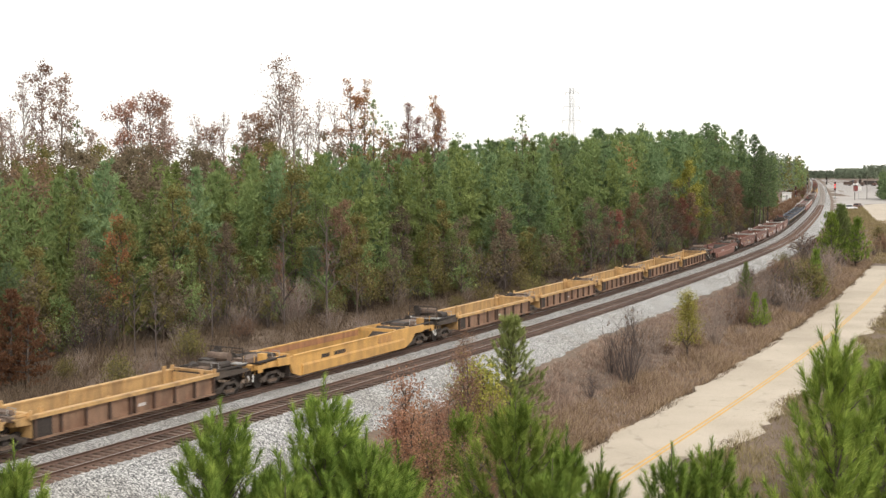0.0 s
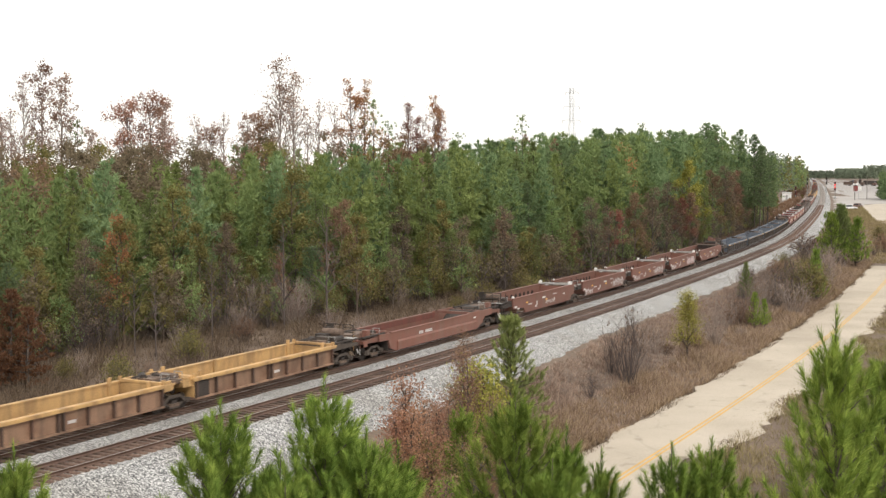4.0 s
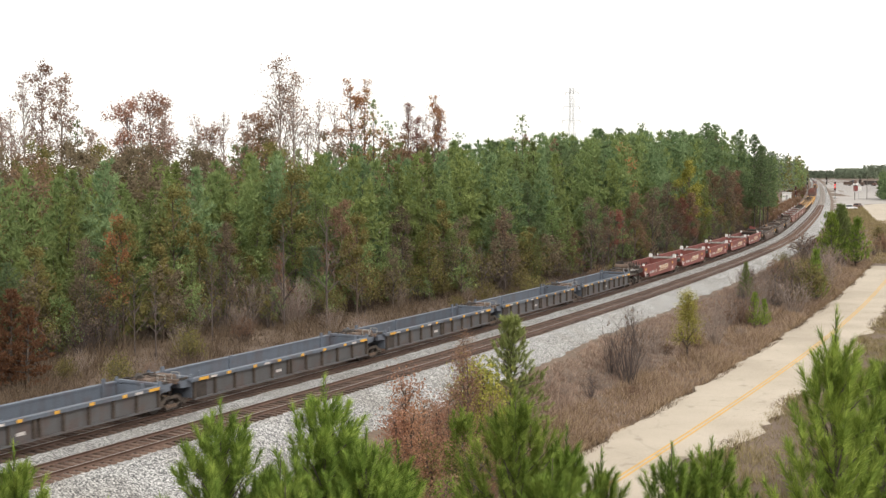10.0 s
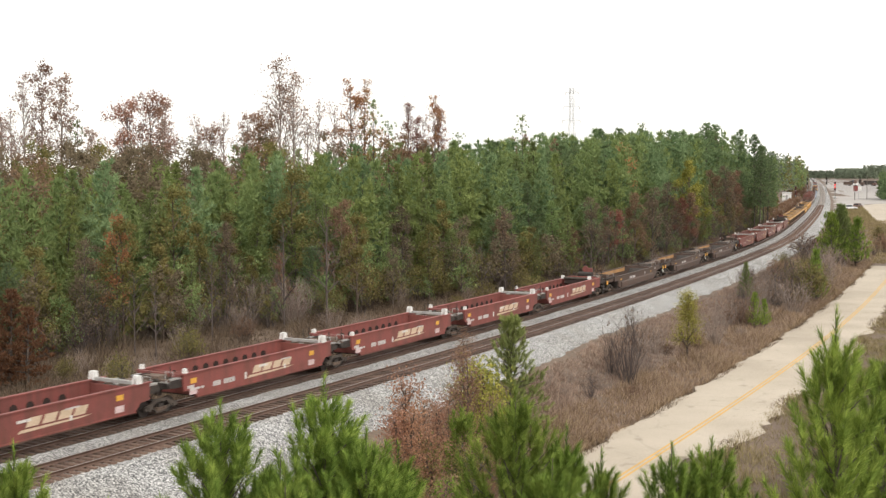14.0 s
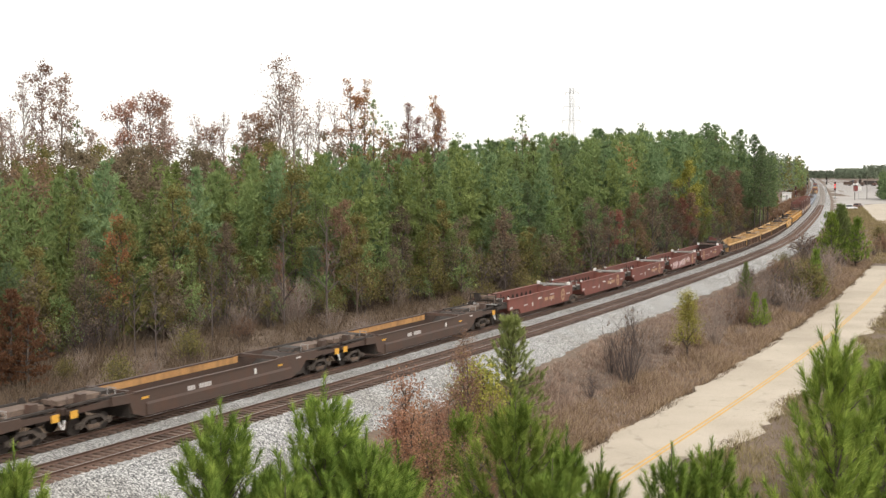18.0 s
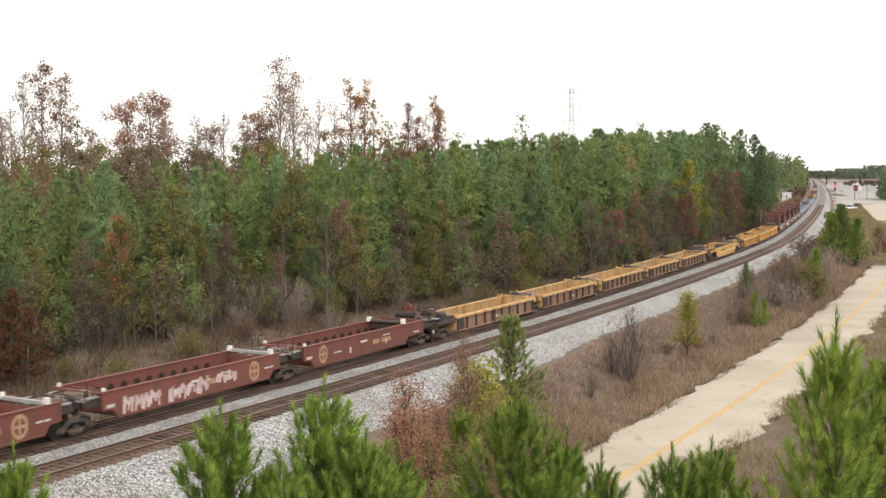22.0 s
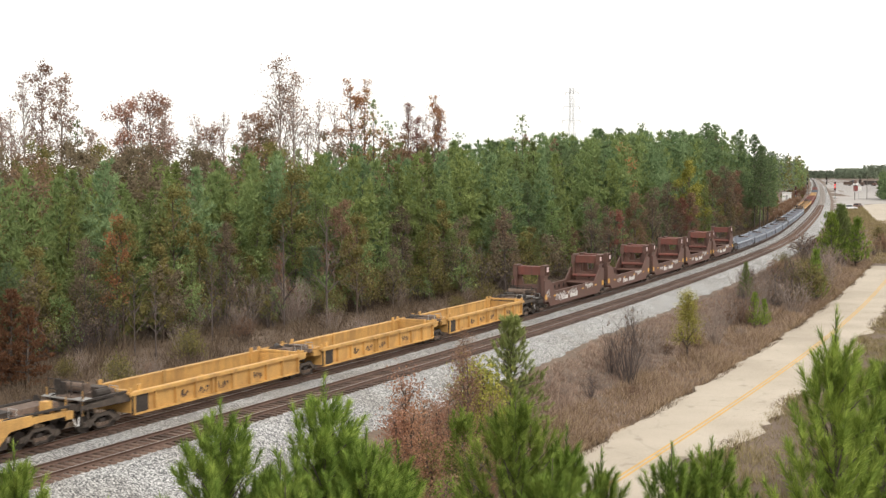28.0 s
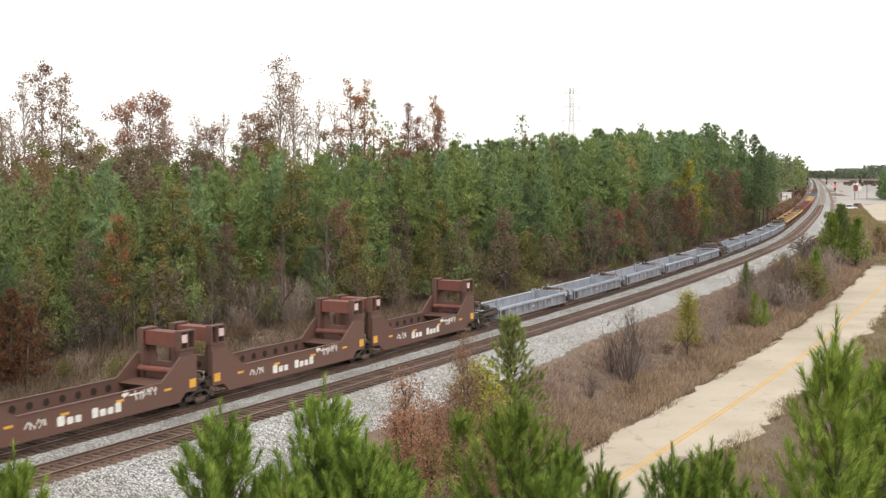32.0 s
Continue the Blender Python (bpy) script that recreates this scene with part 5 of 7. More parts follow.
def leafy_shape(seed, h=14.0, r=3.0, leaves=2200, size=0.26, low=0.25, lean=0.0, upright=0.9, order=3, limbs=13):
    """A broad-leaved tree: limbs that fork, and loose leaves round the twigs."""
    rng = np.random.RandomState(seed)
    segs, tips = [], []

    def grow(p, d, L, rad, lev):
        q = p + d * L
        segs.append((tuple(p), tuple(q), rad, rad * 0.62))
        if lev == 0:
            tips.append((p, q))
            return
        for k in range(rng.randint(2, 4)):
            nd = d + rng.normal(0, 0.42, 3)
            nd[2] += 0.12
            nd /= np.linalg.norm(nd)
            grow(p + d * L * rng.uniform(0.55, 1.0), nd, L * rng.uniform(0.55, 0.8), rad * 0.55, lev - 1)
    top = np.array([lean * h, 0, h * 0.97])
    for k in range(6):
        segs.append((tuple(top * (k / 6)), tuple(top * ((k + 1) / 6)), 0.009 * h * (1 - k / 6) + 0.02, 0.009 * h * (1 - (k + 1) / 6) + 0.02))
    for k in range(limbs):
        t = low + (0.98 - low) * (k + rng.rand()) / limbs
        q = (t - low) / (1 - low)
        a = k * 2.4 + rng.normal(0, 0.4)
        d = np.array([math.cos(a), math.sin(a), upright + q])
        d /= np.linalg.norm(d)
        grow(top * t, d, r * (1 - 0.65 * q) * rng.uniform(0.5, 0.85), 0.055 * (1 - 0.6 * q) + 0.012, order - 1)
    pick = rng.randint(0, len(tips), max(1, leaves))
    A, B = np.array([t[0] for t in tips])[pick], np.array([t[1] for t in tips])[pick]
    P = A + (B - A) * rng.uniform(0.2, 1.1, (len(pick), 1)) + rng.normal(0, 0.22, (len(pick), 3))
    tris = tuft_tris(rng, P, 1, size, size * 0.75, 0.0)
    return segs, tris


PLANTS = {}


def plant_model(key, name, label, category, shape, leaf_mat, wood_mat, group, crown="crown"):
    segs, tris = shape
    t = thing(name, label, category, group)
    part("trunk", sticks(segs).mesh("trunk", wood_mat), None, t)
    if tris is not None and len(tris):
        part(crown, tri_mesh("crown", tris, [leaf_mat]), None, t)
    PLANTS[key] = t
    t["used"] = 0
    return t


def plant_at(key, x, y, z, scale=1.0, turn=0.0, tall=1.0):
    src = PLANTS[key]
    m = pose(x, y, z, 0, 0, turn) @ Matrix.Diagonal((scale, scale, scale * tall, 1))
    if not src["used"]:
        src["used"] = 1
        src.matrix_basis = m
        return src
    src_scale = src.scale.copy()
    src.scale = (1, 1, 1)
    ob = copy_thing(src, m)
    src.scale = src_scale
    return ob


WOODS = "trees at the edge of the wood"
for k in range(8):
    plant_model("pine%d" % k, "pine_tree", "tall green loblolly pine in a dense wood", "tree",
                pine_shape(20 + k, 15.0, (2.9, 2.4, 3.2, 2.3, 2.7, 3.0, 2.5, 2.2)[k], (0.10, 0.16, 0.24, 0.08, 0.2, 0.3, 0.14, 0.1)[k], peak=(0.62, 0.85, 0.6, 0.95, 0.75, 0.55, 0.7, 0.9)[k]),
                (M_PINE, M_PINE, M_PINE_BLUE, M_PINE_WARM, M_PINE, M_PINE_BLUE, M_PINE_WARM, M_PINE)[k], M_BARK, WOODS)
plant_model("deadpine", "pine_tree", "small pine with browned red needles", "tree", pine_shape(49, 6.0, 2.0, 0.06, 30, 0.36, 0.06, 0.42, 7, 0.32, 0.7), M_DEADPINE, M_BARK, WOODS)
plant_model("olive0", "broadleaf_tree", "slender tree with olive autumn leaves", "tree", leafy_shape(31, 10, 2.8, 4200, 0.17, low=0.1, limbs=16), M_OLIVE, M_TWIG, WOODS)
plant_model("rust0", "broadleaf_tree", "slender tree with russet autumn leaves", "tree", leafy_shape(32, 10, 2.8, 3800, 0.17, low=0.1, limbs=16), M_RUST, M_TWIG, WOODS)
plant_model("rust1", "broadleaf_tree", "slender tree with russet autumn leaves", "tree", leafy_shape(33, 10, 2.8, 2600, 0.17, low=0.1, limbs=16), M_RUST, M_TWIG, WOODS)
plant_model("drab0", "broadleaf_tree", "thin tree with drab brown leaves", "tree", leafy_shape(39, 10, 2.6, 3000, 0.17, low=0.1, limbs=18, order=4), M_DRAB, M_DARKTWIG, WOODS)
plant_model("red0", "broadleaf_tree", "small tree with dull red leaves", "tree", leafy_shape(34, 9, 2.5, 3200, 0.17), M_RED, M_TWIG, WOODS)
plant_model("yellow0", "broadleaf_tree", "tree with yellow-green autumn leaves", "tree", leafy_shape(35, 11, 2.8, 4600, 0.19), M_YELLOW, M_TWIG, WOODS)
plant_model("orange0", "broadleaf_tree", "small tree with orange leaves", "tree", leafy_shape(36, 11, 2.2, 1600, 0.18), M_ORANGE, M_TWIG, WOODS)
plant_model("bare0", "bare_tree", "bare grey-brown tree with fine twigs", "tree", leafy_shape(37, 10, 2.2, 1, 0.1, order=4), M_RUST, M_DARKTWIG, WOODS)
plant_model("bare1", "bare_tree", "bare grey-brown tree with fine twigs", "tree", leafy_shape(38, 9, 2.0, 1, 0.1, order=4), M_RUST, M_DARKTWIG, WOODS)
# tall crowns above the wood
plant_model("tallrust", "tall_tree", "tall sparse tree with russet leaves above the wood", "tree", leafy_shape(41, 22, 3.6, 1500, 0.24, low=0.45, upright=1.9, limbs=20, order=4), M_RUST_SKYBLED, M_PALETWIG, WOODS)
plant_model("tallbare", "tall_tree", "tall nearly bare tree with brown leaf tips", "tree", leafy_shape(42, 22, 3.0, 420, 0.2, low=0.45, upright=2.3, limbs=20, order=4), M_RUST_SKYBLED, M_PALETWIG, WOODS)
plant_model("tallfan", "tall_tree", "tall fan-shaped tree with pinkish brown leaf tips", "tree", leafy_shape(47, 22, 4.2, 900, 0.22, low=0.5, upright=2.6, limbs=22, order=4), M_RUST_SKYBLED, M_PALETWIG, WOODS)
plant_model("tallround", "tall_tree", "round dense tree with orange-red autumn leaves", "tree", leafy_shape(48, 18, 4.0, 3000, 0.2, low=0.42, upright=1.3, limbs=24, order=4), M_RUSSET, M_TWIG, WOODS)
plant_model("tallorange", "tall_tree", "tall sparse tree with orange leaves above the wood", "tree", leafy_shape(43, 21, 3.2, 1500, 0.2, low=0.5, upright=2.0, limbs=18, order=4), M_ORANGE, M_TWIG, WOODS)
plant_model("tallred", "tall_tree", "slender tree with dark red leaves above the wood", "tree", leafy_shape(44, 20, 2.2, 1300, 0.2, low=0.5, upright=2.2, limbs=18, order=4), M_RED, M_TWIG, WOODS)
plant_model("tallpine", "tall_pine", "tall pine with a thin high crown", "tree", pine_shape(45, 21, 2.3, 0.62, 24, 0.42, 0.06, 1.15, 5, 0.45, 0.45, 0.2), M_PINE, M_BARK, WOODS)
plant_model("bigpine", "tall_pine", "big dark pine above the wood", "tree", pine_shape(46, 21, 3.8, 0.3, 22, 0.6, 0.12, 0.75, 7, 0.5, 0.5, 0.15), M_PINE_BLUE, M_BARK, WOODS)

EDGE_S = (-60, 0, 30, 60, 100, 140, 200, 270, 330)
EDGE_O = (-30, -29, -27, -22, -17, -15, -14.5, -13.5, -13)
HIGH_S = (-60, 0, 40, 70, 100, 140, 180, 230, 270, 300, 340)
HIGH_H = (12.5, 12.5, 13.4, 14.8, 16.2, 17.6, 19.6, 22.0, 22.0, 20.5, 18.0)


def wood_edge(s):
    return float(np.interp(s, EDGE_S, EDGE_O))


def wood_height(s):
    return float(np.interp(s, HIGH_S, HIGH_H))


rng_w = np.random.RandomState(77)
# front rows: trees of their own
s = -20.0
while s < 300:
    for row in range(3):
        o = wood_edge(s) - 1.5 - row * 3.6 - rng_w.uniform(0, 2.2)
        ss = s + rng_w.uniform(-1.6, 1.6) + row * 1.8
        x, y = on_line(ss, o)
        z = float(ground_z(x, y)[0]) - 0.05
        high = (rng_w.uniform(0.36, 0.6), rng_w.uniform(0.56, 0.84), rng_w.uniform(0.85, 1.05))[row]
        wide = max(high, 0.72) * rng_w.uniform(0.98, 1.2)
        f = wood_height(ss) / 15
        kind = rng_w.choice((0, 1, 3, 4, 6, 7, 2) if ss < 100 else (0, 1, 2, 5, 2, 4, 5))
        plant_at("pine%d" % kind, float(x), float(y), z, f * wide, rng_w.uniform(0, 360), high / wide)
    s += rng_w.uniform(4.4, 6.4) if s < 140 else rng_w.uniform(5.4, 7.6)
# a thicker stand on the nearest stretch
s, k = -26.0, 0
while s < 60:
    o = wood_edge(s) - rng_w.uniform(5, 15)
    x, y = on_line(s, o)
    f = wood_height(s) / (15 if k % 3 else 10) * rng_w.uniform(0.6, 0.9)
    plant_at(("olive0", "pine%d" % (k % 7), "pine%d" % ((k * 3) % 7))[k % 3], float(x), float(y), float(ground_z(x, y)[0]) - 0.05, f, rng_w.uniform(0, 360))
    s, k = s + 2.6, k + 1
# taller olive and russet trees among the front pines
s, k = -14.0, 0
while s < 85:
    o = wood_edge(s) - rng_w.uniform(0.5, 5.5)
    x, y = on_line(s, o)
    f = wood_height(s) / 10 * rng_w.uniform(0.5, 0.85)
    plant_at(("olive0", "rust0", "olive0", "olive0", "rust1", "olive0")[k % 6], float(x), float(y), float(ground_z(x, y)[0]) - 0.05, f, rng_w.uniform(0, 360))
    s, k = s + (rng_w.uniform(6.0, 10.0) if s < 25 else rng_w.uniform(12, 21)), k + 1
# small broad-leaved trees and bare saplings along the edge
EDGE_KINDS = ("rust0", "olive0", "bare0", "drab0", "drab0", "olive0", "bare1", "rust1", "drab0", "bare0")
s, k = -10.0, 0
while s < 300:
    key = EDGE_KINDS[(k * 7 + int(rng_w.randint(3))) % 10]
    if s < 75 and key[:4] in ("rust", "bare") and k % 3:
        key = "olive0"
    o = wood_edge(s) + rng_w.uniform(-1.5, 1.6)
    x, y = on_line(s, o)
    f = rng_w.uniform(0.55, 0.95) * (1.0 if s < 150 else 1.15)
    if k % 4 == 3 or (k % 2 and 95 < s < 150):
        key, f = "pine%d" % (k % 8), f * 0.62
    plant_at(key, float(x), float(y), float(ground_z(x, y)[0]) - 0.05, f, rng_w.uniform(0, 360))
    s, k = s + rng_w.uniform(2.2, 4.6), k + 1


# the wood behind: one mass of many trees
def woods():
    shapes = [pine_shape(60 + k, 15.0, 2.8, 0.34, 12, 0.66, 0.16, 0.75, 6, 0.5, (0.6, 0.9, 0.7, 0.55, 0.8, 0.65)[k])[1] for k in range(6)]
    leafy = [leafy_shape(70 + k, 13, 3.6, 1700, 0.24, low=0.45, order=4)[1] for k in range(3)]
    rng = np.random.RandomState(5)
    tris, idx = [], []
    s = -30.0
    while s < 330:
        deep = 70 if s < 60 else 46 if s < 200 else 34
        o = wood_edge(s) - 6.5
        while o > wood_edge(s) - deep:
            ss, oo = s + rng.uniform(-2.2, 2.2), o + rng.uniform(-2, 2)
            x, y = on_line(ss, oo)
            left = np.interp(ss, (0, 60, 95, 120), (0.75, 0.65, 0.2, 0.02)) * np.clip((wood_edge(ss) - 15 - oo) / 10, 0, 1)
            if rng.rand() < left:
                t = leafy[rng.randint(3)]
                mi, hh, base = rng.choice([3, 4, 5, 5, 5]), wood_height(ss) * rng.uniform(0.89, 1.1), 13
            else:
                t = shapes[rng.randint(6)]
                mi = rng.choice([0, 0, 1, 2]) if ss < 90 else rng.choice([0, 0, 1, 1, 2])
                hh, base = wood_height(ss) * rng.uniform(0.84, 1.04), 15
                if rng.rand() < 0.03:
                    mi = 3
            a = rng.uniform(0, 6.28)
            c, q, f = math.cos(a), math.sin(a), hh / base
            R = np.array([[c, -q, 0], [q, c, 0], [0, 0, 1]]) * f
            tris.append(t @ R.T + np.array([float(x), float(y), -1.1]))
            idx.append(np.full(len(t), mi))
            o -= 5.2 if s < 200 else 6.5
        s += 5.0 if s < 200 else 6.5
    me = tri_mesh("woods", np.concatenate(tris), [M_PINE, M_PINE_BLUE, M_PINE_WARM, M_RUST, M_OLIVE, M_DRAB], np.concatenate(idx))
    return tagged(new("woods", me), "dense mixed pine wood in autumn", "woods", kind="stuff")


woods()


def bush_shape(seed, h=3.0, r=1.2, stems=16, leaves=500, size=0.16, twigs=4):
    """Many stems from one foot, with fine twigs and some leaves."""
    rng = np.random.RandomState(seed)
    segs, tips = [], []
    for k in range(stems):
        a, t = rng.uniform(0, 6.28), rng.uniform(0.1, 1.0)
        p0 = np.array([math.cos(a) * 0.25 * t * r, math.sin(a) * 0.25 * t * r, 0])
        p1 = np.array([math.cos(a) * r * t, math.sin(a) * r * t, h * rng.uniform(0.6, 1.0) * (1 - 0.35 * t)])
        pm = (p0 + p1) / 2 + rng.normal(0, 0.08 * h, 3) * np.array([1, 1, 0.3])
        segs += [(tuple(p0), tuple(pm), 0.018 + 0.006 * h * 0.3, 0.013), (tuple(pm), tuple(p1), 0.013, 0.005)]
        for j in range(twigs):
            q0 = pm + (p1 - pm) * rng.uniform(-0.3, 0.95)
            q1 = q0 + np.array([rng.normal(0, 0.3), rng.normal(0, 0.3), rng.uniform(0.15, 0.6)]) * h * 0.28
            segs.append((tuple(q0), tuple(q1), 0.008, 0.003))
            tips.append((q0, q1))
    tips = np.array(tips)
    pick = rng.randint(0, len(tips), max(leaves, 1))
    P = tips[pick, 0] + (tips[pick, 1] - tips[pick, 0]) * rng.uniform(0, 1.1, (len(pick), 1)) + rng.normal(0, 0.05 * h, (len(pick), 3))
    return segs, tuft_tris(rng, P, 1, size, size * 0.7, 0.1)


def undergrowth():
    """Shrubs and saplings under the trees, as one mass."""
    rng = np.random.RandomState(15)
    shapes = [leafy_shape(80 + k, 6, 2.2, 560, 0.25, low=0.06, limbs=14)[1] for k in range(4)]
    stems = [bush_shape(90 + k, 4.0, 1.6, 14, 1, 0.1, 5)[0] for k in range(3)]
    wood = []
    for sg in stems:
        A, B = np.array([q[0] for q in sg]), np.array([q[1] for q in sg])
        R = np.array([max(q[2], 0.02) for q in sg])[:, None]
        sd = np.cross(B - A, rng.normal(0, 1, A.shape))
        sd = sd / (np.linalg.norm(sd, axis=1, keepdims=True) + 1e-9) * R
        wood.append(np.stack([A - sd, A + sd, B], 1))
    tris, idx = [], []
    for n in range(1700):
        s = -25 + 330 * rng.rand() ** 1.15
        o = wood_edge(s) + 1.5 - 22 * rng.rand() ** 1.2
        x, y = on_line(s, o)
        g = float(ground_z(x, y)[0])
        if rng.rand() < 0.50:
            t, mi = wood[rng.randint(3)], 5
            f = rng.uniform(0.6, 1.5)
        else:
            t, mi = shapes[rng.randint(4)], rng.choice([0, 1, 2, 3, 4], p=[.40, .16, .08, .34, .02])
            f = rng.uniform(0.35, 1.0)
        a = rng.uniform(0, 6.28)
        c, q = math.cos(a), math.sin(a)
        R = np.array([[c, -q, 0], [q, c, 0], [0, 0, 1]]) * f
        tris.append(t @ R.T + np.array([float(x), float(y), g]))
        idx.append(np.full(len(t), mi))
    me = tri_mesh("undergrowth", np.concatenate(tris), [M_PINE, M_DRAB, M_RUST, M_OLIVE, M_RED, M_DARKTWIG], np.concatenate(idx))
    return tagged(new("undergrowth", me), "tangled undergrowth of shrubs and saplings", "undergrowth", kind="stuff")


undergrowth()

# single crowns that stand above the wood: kind, place, height, turn
TALL = (("tallbare", -45.7, 130, 24.1, 10), ("tallrust", -44.4, 132, 24.9, 150), ("tallrust", -42.9, 134, 23.8, 250), ("tallbare", -47.5, 131, 20.3, 330), ("tallbare", -50.9, 133, 22.9, 80), ("tallrust", -50.4, 136, 19.6, 20),
        ("tallpine", -41.1, 134, 19.0, 30), ("tallrust", -40.7, 138, 18.0, 50), ("tallround", -36.5, 138, 20.7, 120), ("tallround", -34.6, 141, 21.7, 20), ("tallrust", -32.9, 140, 21.3, 200), ("tallbare", -28.9, 140, 20.2, 300),
        ("tallbare", -25.4, 138, 20.3, 140), ("tallround", -28.4, 145, 18.2, 75), ("tallrust", -23.3, 142, 19.9, 100), ("tallround", -21.8, 146, 19.9, 210), ("tallfan", -19.4, 142, 25.9, 10), ("tallfan", -18.2, 145, 24.5, 190),
        ("tallbare", -16.5, 145, 20.1, 45), ("tallbare", -15.3, 147, 22.4, 130), ("tallbare", -13.5, 148, 22.1, 280), ("tallorange", -11.6, 150, 24.3, 260), ("tallorange", -10.0, 152, 24.3, 60), ("tallpine", -8.9, 153, 22.4, 30),
        ("tallpine", -7.0, 156, 19.8, 90), ("tallred", -4.6, 158, 22.4, 30), ("tallred", -3.5, 160, 20.7, 130), ("tallorange", -1.1, 160, 22.9, 220), ("tallred", -0.6, 163, 22.3, 330), ("tallbare", -2.7, 160, 21.1, 60),
        ("tallpine", 13.7, 205, 22.9, 10), ("tallpine", 2.7, 200, 19.7, 100), ("bigpine", 31.6, 235, 21.2, 60), ("bigpine", 35.9, 240, 21.4, 170), ("tallpine", 40.2, 240, 22.9, 0), ("bigpine", 41.2, 243, 21.5, 90),
        ("bigpine", 48.3, 250, 21.3, 80), ("bigpine", 57.0, 258, 23.2, 10), ("bigpine", 60.4, 262, 22.9, 160), ("bigpine", 66.1, 268, 22.1, 250), ("bigpine", 71.4, 272, 21.2, 30), ("bigpine", 75.7, 280, 18.8, 140),
        ("bigpine", 73.3, 268, 17.3, 300), ("bigpine", 70.0, 262, 18.4, 200))
for key, x, y, hgt, turn in TALL:
    base = {"tallorange": 21, "tallred": 20, "tallpine": 21, "bigpine": 21, "tallround": 18}.get(key, 22)
    plant_at(key, x, y, -1.0, hgt / base, turn)
# noticed single trees along the wood's edge
for key, s, o, f in (("deadpine", 18.4, -19.8, 0.85), ("deadpine", 16.0, -21.0, 0.95), ("deadpine", 19.2, -22.2, 1.0), ("pine3", 17.4, -23.0, 0.48), ("pine5", 21.0, -24.0, 0.5), ("pine6", 19.0, -25.5, 0.62), ("yellow0", 166, -14.2, 1.35), ("olive0", 172, -14.0, 0.9), ("drab0", 112, -15.5, 0.95), ("pine1", 104, -16, 0.6), ("red0", 120, -14.6, 0.9), ("drab0", 146, -13.6, 1.1), ("red0", 156, -13.4, 1.0), ("pine6", 180, -13.8, 0.8), ("orange0", 152, -22, 1.6), ("rust0", 128, -14, 1.0),
                     ("drab0", 136, -13.5, 1.05), ("orange0", 33, -26, 0.9), ("rust0", 190, -14, 1.3), ("drab0", 205, -13.5, 1.35), ("rust0", 216, -13, 1.3), ("pine2", 232, -13, 0.9)):
    x, y = on_line(s, o)
    plant_at(key, float(x), float(y), float(ground_z(x, y)[0]) - 0.05, f, s * 7)


# ---- dry grass and brush ----
def blades(name, n, s0, s1, inner, outer, tall, wide, mat, seed, label, dense=1.0, bare=None):
    rng = np.random.RandomState(seed)
    s = s0 + (s1 - s0) * rng.rand(n) ** dense
    a, b = (np.interp(s, inner[0], inner[1]), np.interp(s, outer[0], outer[1]))
    o = a + (b - a) * rng.rand(n)
    clump = np.sin(s * 1.7 + 2 * np.sin(o * 1.1)) * np.sin(o * 2.1 + s * 0.6)
    keep = rng.rand(n) < 0.55 + 0.45 * clump
    s, o = s[keep], o[keep]
    x, y = on_line(s, o)
    z = ground_z(x, y) - 0.03
    n = len(s)
    h = tall * rng.uniform(0.35, 1.0, n) * (0.75 + 0.35 * np.sin(s * 0.43 + o * 0.7))
    lean = rng.normal(0, 0.5, (n, 2)) * h[:, None]
    ang = rng.uniform(0, 3.14, n)
    w = wide * rng.uniform(0.6, 1.4, n) * 0.5
    dx, dy = np.cos(ang) * w, np.sin(ang) * w
    A = np.stack([x - dx, y - dy, z], 1)
    B = np.stack([x + dx, y + dy, z], 1)
    C = np.stack([x + lean[:, 0], y + lean[:, 1], z + h], 1)
    me = tri_mesh(name, np.stack([A, B, C], 1), [mat])
    return tagged(new(name, me), label, "grass", kind="stuff")


blades("tan_grass", 60000, 20, 165, ((0, 400), (10.8, 10.8)), ((0, 100, 400), (14.95, 15.5, 15.6)), 0.95, 0.05, M_TANGRASS, 6, "tall orange-tan grass along the road edge", 1.2)
blades("dry_grass", 280000, -34, 190, ((-40, 8, 30, 55, 400), (6.4, 6.0, 5.4, 4.3, 4.2)), ((0, 100, 400), (14.7, 15.2, 15.3)), 0.75, 0.05, M_GRASS, 1, "dry brown grass and weeds beside the tracks", 1.25)
blades("dry_grass", 190000, -30, 165, ((0, 100, 400), (20.95, 21.8, 21.8)), ((0, 400), (34, 34)), 0.62, 0.045, M_OLIVEGRASS, 2, "olive and tan roadside grass", 1.2)
blades("dry_grass", 70000, 163, 300, ((0, 400), (4.4, 4.4)), ((0, 400), (34, 34)), 0.8, 0.12, M_OLIVEGRASS, 3, "dry brown grass beyond the road's end")
blades("brush", 170000, 10, 300, ((0, 400), (-8.2, -7.6)), ((0, 60, 120, 400), (-31, -25, -19, -15)), 1.5, 0.04, M_BRUSH, 4, "grey-brown brush between track and wood", 1.4)
blades("dry_grass", 26000, 300, 440, ((0, 400), (5.0, 8.5)), ((0, 350, 440), (20, 15.4, 14.4)), 0.9, 0.16, M_OLIVEGRASS, 11, "dry brown grass beside the paved lot")
blades("leaf_litter", 44000, 8, 163, ((0, 100, 400), (14.1, 14.7, 14.8)), ((0, 100, 400), (15.4, 16.0, 16.05)), 0.26, 0.07, M_BRUSH, 21, "dark dead leaves along the road edge", 1.2)
blades("leaf_litter", 22000, 8, 163, ((0, 100, 400), (20.6, 21.3, 21.4)), ((0, 100, 400), (22.0, 22.6, 22.7)), 0.26, 0.07, M_BRUSH, 22, "dark dead leaves along the road edge", 1.2)
